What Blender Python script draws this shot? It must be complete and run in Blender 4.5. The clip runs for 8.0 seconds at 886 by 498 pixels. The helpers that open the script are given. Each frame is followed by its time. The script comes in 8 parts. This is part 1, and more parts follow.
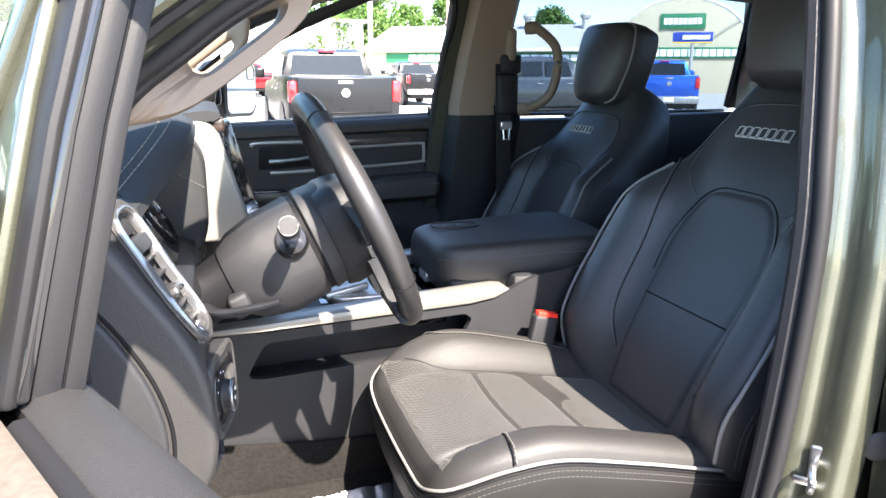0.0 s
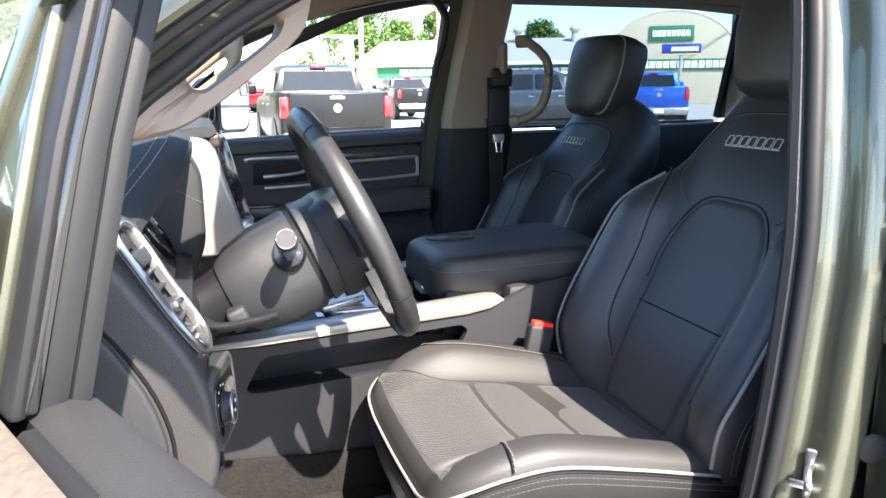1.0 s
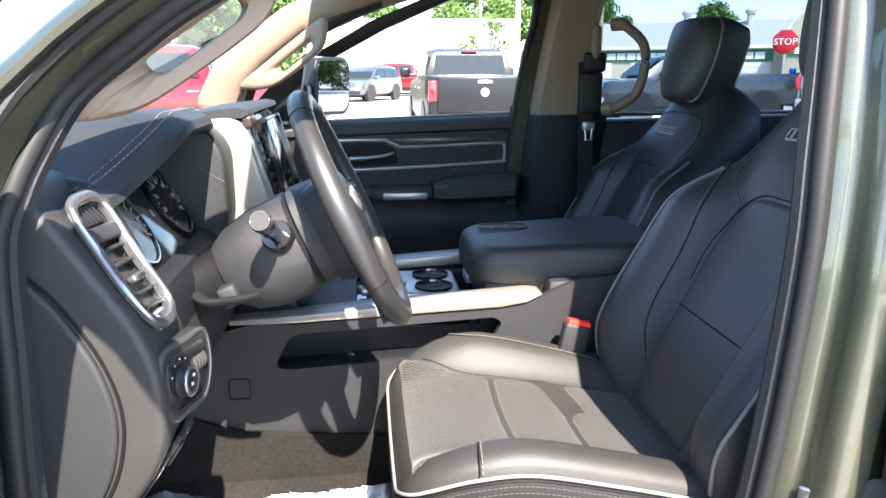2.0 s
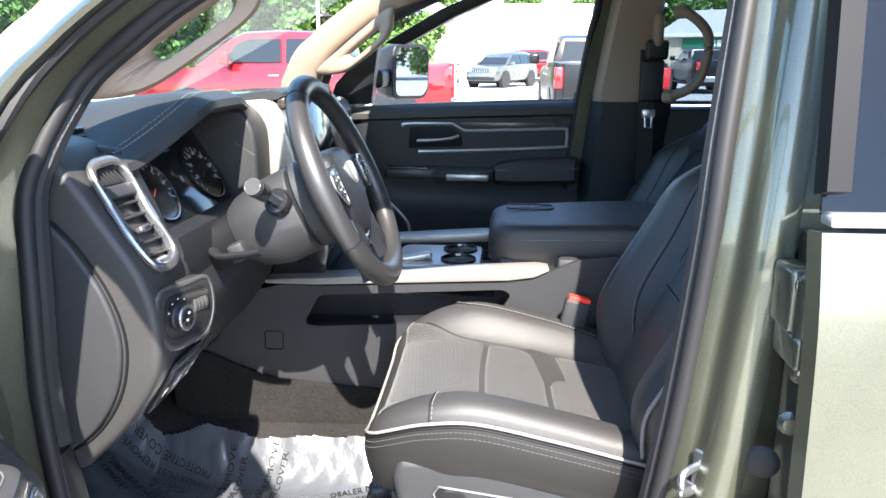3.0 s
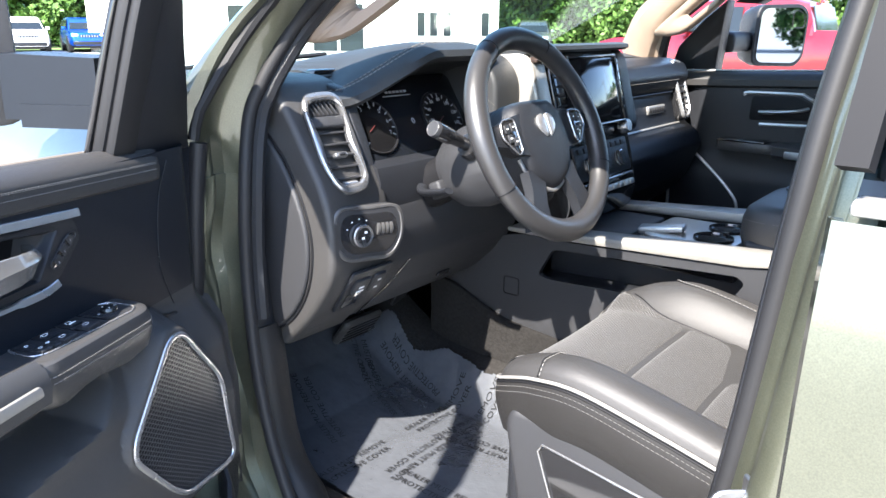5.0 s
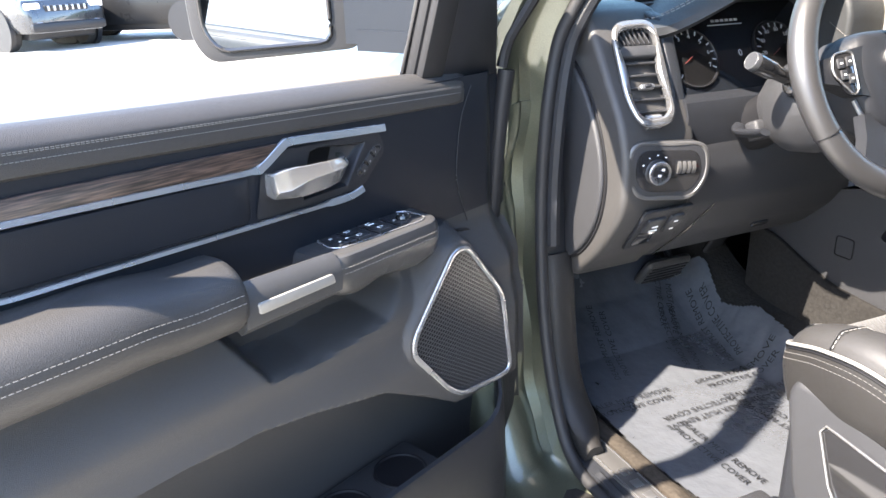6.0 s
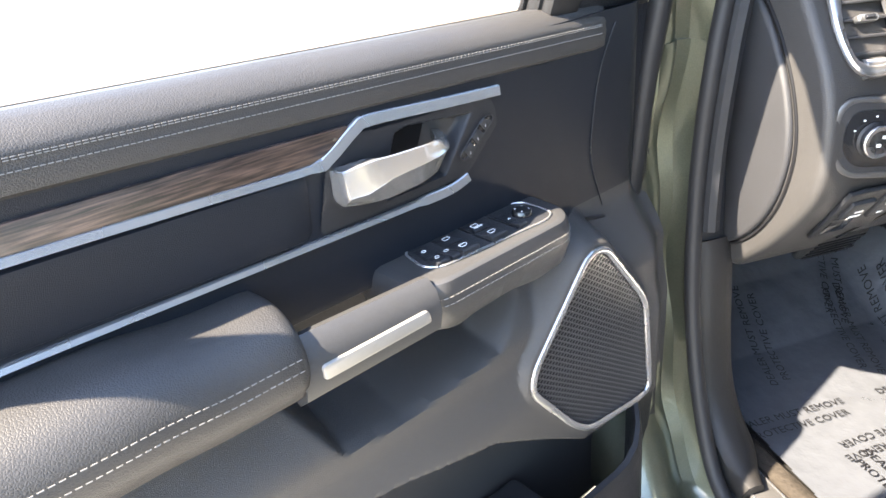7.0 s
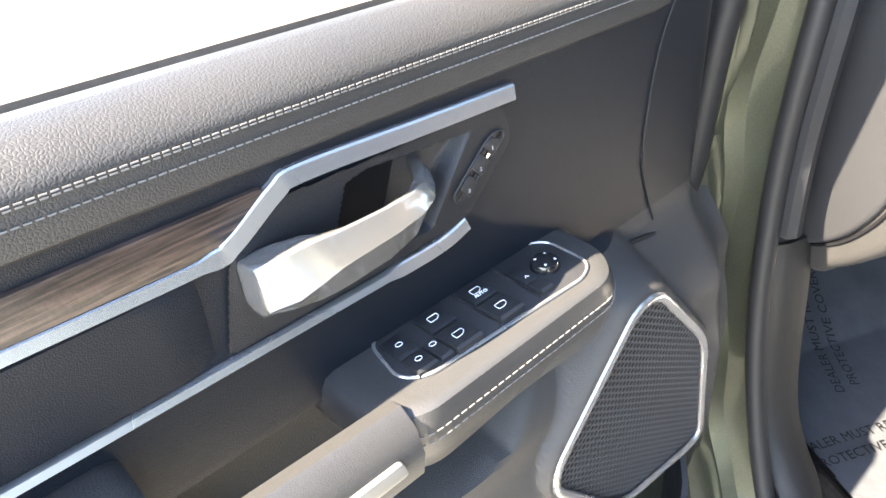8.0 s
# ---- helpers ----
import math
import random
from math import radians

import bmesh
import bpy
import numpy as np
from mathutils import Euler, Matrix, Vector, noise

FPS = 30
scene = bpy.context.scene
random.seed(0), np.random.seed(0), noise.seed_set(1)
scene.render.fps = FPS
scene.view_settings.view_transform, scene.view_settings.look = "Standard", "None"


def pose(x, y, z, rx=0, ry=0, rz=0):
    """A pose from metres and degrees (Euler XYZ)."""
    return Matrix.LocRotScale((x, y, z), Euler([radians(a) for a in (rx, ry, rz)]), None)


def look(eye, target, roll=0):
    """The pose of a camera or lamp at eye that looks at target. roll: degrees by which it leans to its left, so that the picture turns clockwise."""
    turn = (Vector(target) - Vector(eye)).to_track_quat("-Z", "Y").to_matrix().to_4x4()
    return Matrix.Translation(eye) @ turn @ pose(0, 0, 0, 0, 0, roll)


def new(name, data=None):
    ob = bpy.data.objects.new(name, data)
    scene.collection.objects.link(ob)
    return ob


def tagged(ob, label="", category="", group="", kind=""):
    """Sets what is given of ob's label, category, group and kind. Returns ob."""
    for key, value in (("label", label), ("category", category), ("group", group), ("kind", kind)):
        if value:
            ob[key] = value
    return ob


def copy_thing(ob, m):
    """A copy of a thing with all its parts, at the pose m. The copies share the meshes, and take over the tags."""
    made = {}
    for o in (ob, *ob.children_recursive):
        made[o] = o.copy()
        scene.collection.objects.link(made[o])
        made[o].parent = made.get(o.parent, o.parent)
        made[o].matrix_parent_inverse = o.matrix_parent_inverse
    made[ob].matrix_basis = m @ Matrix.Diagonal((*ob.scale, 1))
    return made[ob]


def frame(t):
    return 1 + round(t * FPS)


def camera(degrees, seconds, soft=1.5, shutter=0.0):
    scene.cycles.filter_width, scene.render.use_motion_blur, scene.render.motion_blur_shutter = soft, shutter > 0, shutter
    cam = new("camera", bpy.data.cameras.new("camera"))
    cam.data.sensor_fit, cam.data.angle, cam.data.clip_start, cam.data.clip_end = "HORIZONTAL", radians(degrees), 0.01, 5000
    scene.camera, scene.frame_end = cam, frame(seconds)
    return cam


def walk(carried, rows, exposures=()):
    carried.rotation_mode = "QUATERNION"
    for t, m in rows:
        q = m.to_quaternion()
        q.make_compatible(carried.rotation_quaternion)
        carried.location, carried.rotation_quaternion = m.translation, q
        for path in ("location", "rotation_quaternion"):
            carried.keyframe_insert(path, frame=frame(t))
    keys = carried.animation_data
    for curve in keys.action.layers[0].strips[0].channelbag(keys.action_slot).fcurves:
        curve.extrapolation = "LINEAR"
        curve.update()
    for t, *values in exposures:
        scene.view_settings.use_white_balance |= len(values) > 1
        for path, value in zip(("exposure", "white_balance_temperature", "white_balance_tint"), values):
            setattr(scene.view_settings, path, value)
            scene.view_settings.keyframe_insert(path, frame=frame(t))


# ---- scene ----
cam = camera(60.8, 8.0)
PATH = [
    (0, (0.016, 0.043, 1.507), (0.596, 1.902, 1.049), 0.2),
    (0.5, (0.002, 0.036, 1.499), (0.614, 1.903, 1.126), 0.6),
    (1, (0.009, 0.033, 1.506), (0.608, 1.894, 1.083), -0.5),
    (1.5, (0.056, 0.019, 1.508), (0.468, 1.925, 1.065), -1.2),
    (1.7, (0.132, 0.023, 1.504), (0.454, 1.946, 1.058), -0.8),
    (2.8, (0.436, -0.081, 1.508), (0.366, 1.854, 1.007), 0.6),
    (3, (0.474, -0.11, 1.508), (0.331, 1.823, 1.014), 0.2),
    (3.5, (0.552, -0.103, 1.512), (0.196, 1.8, 1.011), -0.0),
    (4, (0.665, -0.011, 1.494), (-0.049, 1.788, 0.989), 0.4),
    (4.2, (0.709, 0.016, 1.482), (-0.116, 1.764, 0.967), 0.2),
    (5.3, (0.93, 0.033, 1.479), (-0.431, 1.368, 0.873), -0.0),
    (5.5, (0.941, 0.055, 1.473), (-0.544, 1.234, 0.838), -0.6),
    (6, (0.955, 0.102, 1.471), (-0.753, 0.857, 0.756), -1.9),
    (6.5, (0.849, 0.138, 1.458), (-0.899, 0.685, 0.655), -3.8),
    (7, (0.659, 0.182, 1.457), (-1.052, 0.686, 0.553), -4.5),
    (7.5, (0.475, 0.25, 1.45), (-1.132, 0.709, 0.353), -5.0),
    (8, (0.397, 0.285, 1.455), (-1.183, 0.704, 0.303), -5.6),
]
walk(cam, [(t, look(eye, target, roll)) for t, eye, target, roll in PATH], [(0.0, 3.10, 6500, 13), (0.5, 3.02, 6450, 13), (1.5, 2.98, 6400, 13), (3.0, 2.94, 6100, 11), (4.2, 2.92, 5800, 9), (5.5, 3.22, 6250, 12), (6.0, 3.54, 6500, 12), (6.5, 3.97, 6950, 11), (7.0, 3.94, 7000, 11), (8.0, 4.18, 7250, 10)])

# ---- world and sun ----
SUN_TO = Vector((0.2, -1.0, 1.08)).normalized()
world = bpy.data.worlds.new("world")
scene.world = world
world.use_nodes = True
wn = world.node_tree.nodes
sky = wn.new("ShaderNodeTexSky")
sky.sky_type = "NISHITA"
sky.sun_disc = False
sky.sun_elevation = math.asin(SUN_TO.z)
sky.sun_rotation = math.atan2(SUN_TO.x, SUN_TO.y)
sky.air_density, sky.dust_density, sky.ozone_density = 1.0, 0.7, 2.0
wn["Background"].inputs["Strength"].default_value = 0.128
world.node_tree.links.new(sky.outputs[0], wn["Background"].inputs["Color"])
sun_data = bpy.data.lights.new("sun", "SUN")
sun_data.energy, sun_data.angle, sun_data.color = 4.5, radians(0.55), (1.0, 0.90, 0.76)
sun = new("sun", sun_data)
sun.matrix_world = Matrix.Translation((0, 0, 12)) @ SUN_TO.to_track_quat("Z", "Y").to_matrix().to_4x4()

# ---- materials ----
MATS = {}


def material(name, col, rough=0.5, metal=0.0, grain=0.0, size=0.002, var=0.12, blot=0.15, coat=0.0, cells=False, spec=0.5, sheen=0.0, rvar=0.08):
    """A node material: base colour varied at two scales, roughness varied, fine relief. size: metres of the grain."""
    m = bpy.data.materials.new(name)
    m.use_nodes = True
    nt, b = m.node_tree, m.node_tree.nodes["Principled BSDF"]
    N, link = nt.nodes.new, nt.links.new
    co = N("ShaderNodeTexCoord")
    fine = N("ShaderNodeTexNoise")
    fine.inputs["Scale"].default_value = 0.6 / max(size, 1e-4)
    fine.inputs["Detail"].default_value = 3
    wide = N("ShaderNodeTexNoise")
    wide.inputs["Scale"].default_value = blot
    wide.inputs["Detail"].default_value = 4
    wide.inputs["Scale"].default_value = 6.0
    link(co.outputs["Object"], fine.inputs["Vector"])
    link(co.outputs["Object"], wide.inputs["Vector"])
    add = N("ShaderNodeMath")
    add.operation = "MULTIPLY_ADD"
    link(fine.outputs["Fac"], add.inputs[0])
    add.inputs[1].default_value = 0.5
    half = N("ShaderNodeMath")
    half.operation = "MULTIPLY"
    link(wide.outputs["Fac"], half.inputs[0])
    half.inputs[1].default_value = 0.5
    link(half.outputs[0], add.inputs[2])
    ramp = N("ShaderNodeMapRange")
    ramp.inputs["From Min"].default_value, ramp.inputs["From Max"].default_value = 0.3, 0.7
    ramp.inputs["To Min"].default_value, ramp.inputs["To Max"].default_value = 1 - var, 1 + var
    link(add.outputs[0], ramp.inputs["Value"])
    mul = N("ShaderNodeVectorMath")
    mul.operation = "SCALE"
    mul.inputs[0].default_value = col
    link(ramp.outputs[0], mul.inputs["Scale"])
    link(mul.outputs[0], b.inputs["Base Color"])
    rr = N("ShaderNodeMapRange")
    rr.inputs["To Min"].default_value, rr.inputs["To Max"].default_value = max(rough - rvar, 0.01), min(rough + rvar, 1)
    link(wide.outputs["Fac"], rr.inputs["Value"])
    link(rr.outputs[0], b.inputs["Roughness"])
    b.inputs["Metallic"].default_value = metal
    b.inputs["Specular IOR Level"].default_value = spec
    b.inputs["Coat Weight"].default_value = coat
    b.inputs["Coat Roughness"].default_value = 0.04
    b.inputs["Sheen Weight"].default_value = sheen
    if grain:
        bump = N("ShaderNodeBump")
        bump.inputs["Strength"].default_value = grain
        bump.inputs["Distance"].default_value = size * 0.4
        if cells:
            v = N("ShaderNodeTexVoronoi")
            v.feature = "DISTANCE_TO_EDGE"
            v.inputs["Scale"].default_value = 1.0 / size
            link(co.outputs["Object"], v.inputs["Vector"])
            sm = N("ShaderNodeMapRange")
            sm.inputs["From Max"].default_value = 0.25
            link(v.outputs["Distance"], sm.inputs["Value"])
            link(sm.outputs[0], bump.inputs["Height"])
        else:
            link(fine.outputs["Fac"], bump.inputs["Height"])
        link(bump.outputs[0], b.inputs["Normal"])
    MATS[name] = m
    return m


def glass_material(name, tint, ior=1.45, rough=0.0, sheen=0.8):
    """Thin pane: transparent tint with a clear reflection."""
    m = bpy.data.materials.new(name)
    m.use_nodes = True
    nt = m.node_tree
    nt.nodes.clear()
    N, link = nt.nodes.new, nt.links.new
    out, mix, tr, gl, lw = N("ShaderNodeOutputMaterial"), N("ShaderNodeMixShader"), N("ShaderNodeBsdfTransparent"), N("ShaderNodeBsdfGlossy"), N("ShaderNodeLayerWeight")
    lw.inputs["Blend"].default_value = 0.5
    power, fr = N("ShaderNodeMath"), N("ShaderNodeMath")
    power.operation, fr.operation = "POWER", "MULTIPLY_ADD"
    link(lw.outputs["Facing"], power.inputs[0])
    power.inputs[1].default_value = 5.0
    link(power.outputs[0], fr.inputs[0])
    fr.inputs[1].default_value, fr.inputs[2].default_value = sheen, 0.03 * (ior / 1.45) ** 4
    tr.inputs["Color"].default_value = (*tint, 1)
    gl.inputs["Roughness"].default_value = rough
    link(fr.outputs[0], mix.inputs[0])
    link(tr.outputs[0], mix.inputs[1])
    link(gl.outputs[0], mix.inputs[2])
    link(mix.outputs[0], out.inputs["Surface"])
    return m


def weave_material(name, col):
    """Perforated seat insert: rows of small chevrons pressed into dark cloth-like leather."""
    m = material(name, col, 0.72, grain=0.0, var=0.18, sheen=0.15)
    nt, b = m.node_tree, m.node_tree.nodes["Principled BSDF"]
    N, link = nt.nodes.new, nt.links.new
    co = N("ShaderNodeTexCoord")
    mp = N("ShaderNodeMapping")
    mp.inputs["Rotation"].default_value = (0, 0, radians(45))
    link(co.outputs["Object"], mp.inputs["Vector"])
    bricks = N("ShaderNodeTexBrick")
    bricks.inputs["Scale"].default_value = 1.0
    bricks.inputs["Brick Width"].default_value = 0.011
    bricks.inputs["Row Height"].default_value = 0.0045
    bricks.inputs["Mortar Size"].default_value = 0.0009
    bricks.inputs["Mortar Smooth"].default_value = 0.6
    bricks.inputs["Color1"].default_value = (1, 1, 1, 1)
    bricks.inputs["Color2"].default_value = (0.8, 0.8, 0.8, 1)
    bricks.inputs["Mortar"].default_value = (0.3, 0.3, 0.3, 1)
    link(mp.outputs[0], bricks.inputs["Vector"])
    bump = N("ShaderNodeBump")
    bump.inputs["Strength"].default_value = 0.9
    bump.inputs["Distance"].default_value = 0.002
    link(bricks.outputs["Color"], bump.inputs["Height"])
    pores = N("ShaderNodeVectorMath")
    pores.operation = "MULTIPLY"
    link(b.inputs["Base Color"].links[0].from_socket, pores.inputs[0])
    link(bricks.outputs["Color"], pores.inputs[1])
    link(pores.outputs[0], b.inputs["Base Color"])
    link(bump.outputs[0], b.inputs["Normal"])
    return m


def wood_material(name):
    m = material(name, (0.085, 0.05, 0.032), 0.42, grain=0.25, size=0.002, coat=0.25)
    nt, b = m.node_tree, m.node_tree.nodes["Principled BSDF"]
    N, link = nt.nodes.new, nt.links.new
    co, mp, nz, ramp = N("ShaderNodeTexCoord"), N("ShaderNodeMapping"), N("ShaderNodeTexNoise"), N("ShaderNodeValToRGB")
    mp.inputs["Scale"].default_value = (26, 26, 520)
    nz.inputs["Scale"].default_value = 1.0
    nz.inputs["Detail"].default_value = 5
    link(co.outputs["Object"], mp.inputs["Vector"])
    link(mp.outputs[0], nz.inputs["Vector"])
    link(nz.outputs["Fac"], ramp.inputs["Fac"])
    e = ramp.color_ramp.elements
    e[0].position, e[0].color = 0.40, (0.006, 0.0046, 0.0042, 1)
    e[1].position, e[1].color = 0.66, (0.072, 0.046, 0.037, 1)
    link(ramp.outputs[0], b.inputs["Base Color"])
    return m


def paint_material(name, col, flake=0.25, rough=0.28):
    """Metallic car paint: flakes under a clear coat."""
    m = material(name, col, rough, metal=0.76, var=flake, size=0.0009, coat=0.9, rvar=0.04)
    m.node_tree.nodes["Principled BSDF"].inputs["Coat Roughness"].default_value = 0.03
    return m


GREEN = paint_material("olive_green_paint", (0.099, 0.103, 0.074), 0.3, 0.40)
DASH_SOFT = material("black_dash_leather", (0.0175, 0.0185, 0.020), 0.52, grain=0.22, size=0.0022, cells=True, var=0.12, spec=0.35)
LEATHER = material("black_leather", (0.0252, 0.0243, 0.0240), 0.5, grain=0.22, size=0.0022, cells=True, var=0.12, spec=0.42)
LEATHER_SOFT = material("black_smooth_leather", (0.031, 0.0308, 0.0315), 0.4, grain=0.14, size=0.0016, cells=True, var=0.12)
INSERT = weave_material("perforated_insert", (0.0225, 0.0205, 0.019))
PLASTIC = material("black_trim_plastic", (0.0110, 0.0118, 0.0142), 0.42, grain=0.35, size=0.0013, cells=True, var=0.1, spec=0.32)
PLASTIC_GREY = material("charcoal_plastic", (0.0190, 0.0194, 0.0215), 0.5, grain=0.35, size=0.0013, cells=True, var=0.1, spec=0.35)
TRIM_DARK = material("soft_black_door_trim", (0.0072, 0.0090, 0.0128), 0.40, grain=0.25, size=0.0014, cells=True, var=0.1, spec=0.2)
GLOSS = material("gloss_black_plastic", (0.012, 0.012, 0.013), 0.12, var=0.05, coat=0.3)
RUBBER = material("black_rubber", (0.0125, 0.0125, 0.0135), 0.55, grain=0.25, size=0.0012, var=0.15, spec=0.28)
CHROME = material("satin_silver_trim", (0.34, 0.34, 0.345), 0.27, metal=0.75, var=0.03, size=0.004)
SATIN = material("satin_metal_look_trim", (0.42, 0.41, 0.39), 0.36, metal=0.7, var=0.04, size=0.003)
SILVER = material("brushed_silver_plastic", (0.27, 0.258, 0.238), 0.4, metal=0.5, var=0.05, size=0.002)
PIPING = material("pale_grey_piping", (0.175, 0.168, 0.158), 0.5, var=0.1)
THREAD = material("pale_grey_thread", (0.13, 0.126, 0.122), 0.8, var=0.15)
THREAD_DIM = material("grey_thread", (0.060, 0.058, 0.056), 0.8, var=0.15)
WOOD = wood_material("dark_wood_grain")
BEIGE = material("beige_trim_cloth", (0.20, 0.152, 0.112), 0.85, grain=0.25, size=0.0018, var=0.08)
BEIGE_PLASTIC = material("beige_trim_plastic", (0.19, 0.142, 0.104), 0.55, grain=0.2, size=0.001, var=0.05)
CARPET = material("black_carpet", (0.0115, 0.0108, 0.0102), 0.95, grain=1.0, size=0.004, var=0.5, spec=0.15)
CARPET_EDGE = material("brown_carpet_edge", (0.026, 0.0215, 0.017), 0.95, grain=1.0, size=0.004, var=0.45, spec=0.15)
RED = material("red_plastic", (0.75, 0.035, 0.02), 0.35, var=0.05)
STEEL = material("zinc_steel", (0.5, 0.5, 0.51), 0.35, metal=1.0, var=0.08)
MIRROR = material("mirror_glass", (0.28, 0.33, 0.38), 0.02, metal=1.0, var=0.0, rvar=0.005)
DARKGLASS = material("dark_display_glass", (0.006, 0.007, 0.009), 0.06, var=0.0, coat=0.0, spec=0.4)
WHITE = material("white_print", (0.75, 0.75, 0.75), 0.6, var=0.05)
INK = material("black_print", (0.006, 0.006, 0.007), 0.6, var=0.05, spec=0.15)
GLASS = glass_material("clear_glass", (0.84, 0.92, 0.89), sheen=0.3)
PRIVACY = glass_material("tinted_privacy_glass", (0.42, 0.48, 0.53), 1.4)
PRIVACY_DARK = glass_material("dark_privacy_glass", (0.2, 0.24, 0.29), 1.45)
FILM = material("protective_film", (0.055, 0.059, 0.067), 0.24, grain=0.30, size=0.014, var=0.12, spec=1.0, coat=0.35)
# charcoal lifted and warmed: sunlight put into the plastic's colour
PLASTIC_SUNWARM = material("charcoal_sunwarm_plastic", (0.0385, 0.0370, 0.0362), 0.5, grain=0.4, size=0.0013, cells=True, var=0.1, spec=0.35)
BEZEL = material("dark_satin_bezel", (0.085, 0.083, 0.082), 0.36, metal=0.5, var=0.05)
SATIN_DARK = material("brushed_satin_bezel", (0.27, 0.27, 0.275), 0.27, metal=0.85, var=0.05, size=0.003)
SIDE_VINYL = material("dark_side_vinyl", (0.0125, 0.0117, 0.0114), 0.5, grain=0.3, size=0.0018, cells=True, var=0.12, spec=0.35)
POLISHED = material("polished_silver", (0.36, 0.355, 0.345), 0.17, metal=0.8, var=0.03, size=0.004)
WORN = material("worn_cream_moulding", (0.13, 0.11, 0.09), 0.5, metal=0.2, grain=0.2, size=0.004, var=0.3)
EMBROIDERY = material("pale_embroidery", (0.5, 0.49, 0.47), 0.7, var=0.08)
WHEEL_LEATHER = material("black_wheel_leather", (0.021, 0.0205, 0.021), 0.36, grain=0.12, size=0.0014, cells=True, var=0.1)
INSERT_PLAIN = material("smooth_insert_leather", (0.037, 0.0325, 0.029), 0.62, grain=0.22, size=0.0022, cells=True, var=0.14)

# ---- mesh helpers ----
LOCAL = set()


def thing(name, label, category, m=None, group="", local=False, kind=""):
    """An empty at the base of a thing. local: its parts are given in its own axes, else in the world's."""
    ob = new(name)
    ob.empty_display_size = 0.05
    ob.matrix_basis = m if m is not None else Matrix()
    if local:
        LOCAL.add(ob)
    return tagged(ob, label, category, group, kind)


def as_mesh(name, bm, mat, angle=38):
    me = bpy.data.meshes.new(name)
    bmesh.ops.recalc_face_normals(bm, faces=bm.faces)
    bm.to_mesh(me)
    bm.free()
    me.materials.append(mat)
    me.polygons.foreach_set("use_smooth", [True] * len(me.polygons))
    me.set_sharp_from_angle(angle=radians(angle))
    return me


def part(name, bm, mat, parent=None, label="", angle=38):
    """One mesh object under a thing or a part."""
    ob = new(name, bm if isinstance(bm, bpy.types.Mesh) else as_mesh(name, bm, mat, angle))
    if parent is not None:
        ob.parent = parent
        if parent.type == "EMPTY" and parent not in LOCAL:
            ob.matrix_parent_inverse = parent.matrix_basis.inverted()
    return tagged(ob, label)


def solo(name, bm, mat, label, category, group="", kind="", angle=38):
    return tagged(part(name, bm, mat, None, "", angle), label, category, group, kind)


def join(*bms):
    """The first bmesh with all the others in it."""
    out = bms[0]
    for b in bms[1:]:
        me = bpy.data.meshes.new("tmp")
        b.to_mesh(me)
        b.free()
        out.from_mesh(me)
        bpy.data.meshes.remove(me)
    return out


def moved(bm, m):
    bmesh.ops.transform(bm, matrix=m, verts=bm.verts)
    return bm


def smooth(a, b, x):
    t = min(max((x - a) / (b - a), 0.0), 1.0)
    return t * t * (3 - 2 * t)


def bevelled(bm, r, seg=2, angle=25):
    if r > 0:
        edges = [e for e in bm.edges if len(e.link_faces) == 2 and e.calc_face_angle(0) > radians(angle)]
        bmesh.ops.bevel(bm, geom=edges, offset=r, segments=seg, profile=0.5, affect="EDGES", clamp_overlap=True)
    return bm


def box(x0, x1, y0, y1, z0, z1, r=0.004, seg=2):
    bm = bmesh.new()
    bmesh.ops.create_cube(bm, size=1)
    bmesh.ops.scale(bm, vec=(x1 - x0, y1 - y0, z1 - z0), verts=bm.verts)
    bmesh.ops.translate(bm, vec=((x0 + x1) / 2, (y0 + y1) / 2, (z0 + z1) / 2), verts=bm.verts)
    return bevelled(bm, r, seg)


def rounded(pts, r, n=4):
    """A polygon with its corners rounded; r: one radius or one a corner."""
    out, k = [], len(pts)
    rs = r if isinstance(r, (list, tuple)) else [r] * k
    for i in range(k):
        p, a, b = Vector(pts[i]), Vector(pts[i - 1]), Vector(pts[(i + 1) % k])
        da, db = a - p, b - p
        q = min(rs[i], da.length * 0.48, db.length * 0.48)
        if q < 1e-5:
            out.append(tuple(p))
            continue
        s, e = p + da.normalized() * q, p + db.normalized() * q
        for j in range(n + 1):
            t = j / n
            out.append(tuple((1 - t) ** 2 * s + 2 * t * (1 - t) * p + t * t * e))
    return out


AXES = {"x": lambda a, b, d: (d, a, b), "y": lambda a, b, d: (a, d, b), "z": lambda a, b, d: (a, b, d)}


def prism(pts, axis, d0, d1, r=0.003, seg=2):
    """A polygon pushed along an axis; x: points are (y, z), y: (x, z), z: (x, y)."""
    bm, put = bmesh.new(), AXES[axis]
    lo = [bm.verts.new(put(a, b, d0)) for a, b in pts]
    hi = [bm.verts.new(put(a, b, d1)) for a, b in pts]
    n = len(pts)
    bm.faces.new(lo)
    bm.faces.new(hi[::-1])
    for i in range(n):
        bm.faces.new((lo[i], lo[(i + 1) % n], hi[(i + 1) % n], hi[i]))
    bmesh.ops.recalc_face_normals(bm, faces=bm.faces)
    return bevelled(bm, r, seg, 40)


def loft(rings, caps=True, closed=True, loop=False):
    """Skin over rings of equal length."""
    bm = bmesh.new()
    vs = [[bm.verts.new(p) for p in ring] for ring in rings]
    n = len(rings[0])
    pairs = list(zip(vs, vs[1:])) + ([(vs[-1], vs[0])] if loop else [])
    for a, b in pairs:
        for i in range(n if closed else n - 1):
            j = (i + 1) % n
            bm.faces.new((a[i], a[j], b[j], b[i]))
    if caps and closed and not loop:
        bm.faces.new(vs[0][::-1])
        bm.faces.new(vs[-1])
    return bm


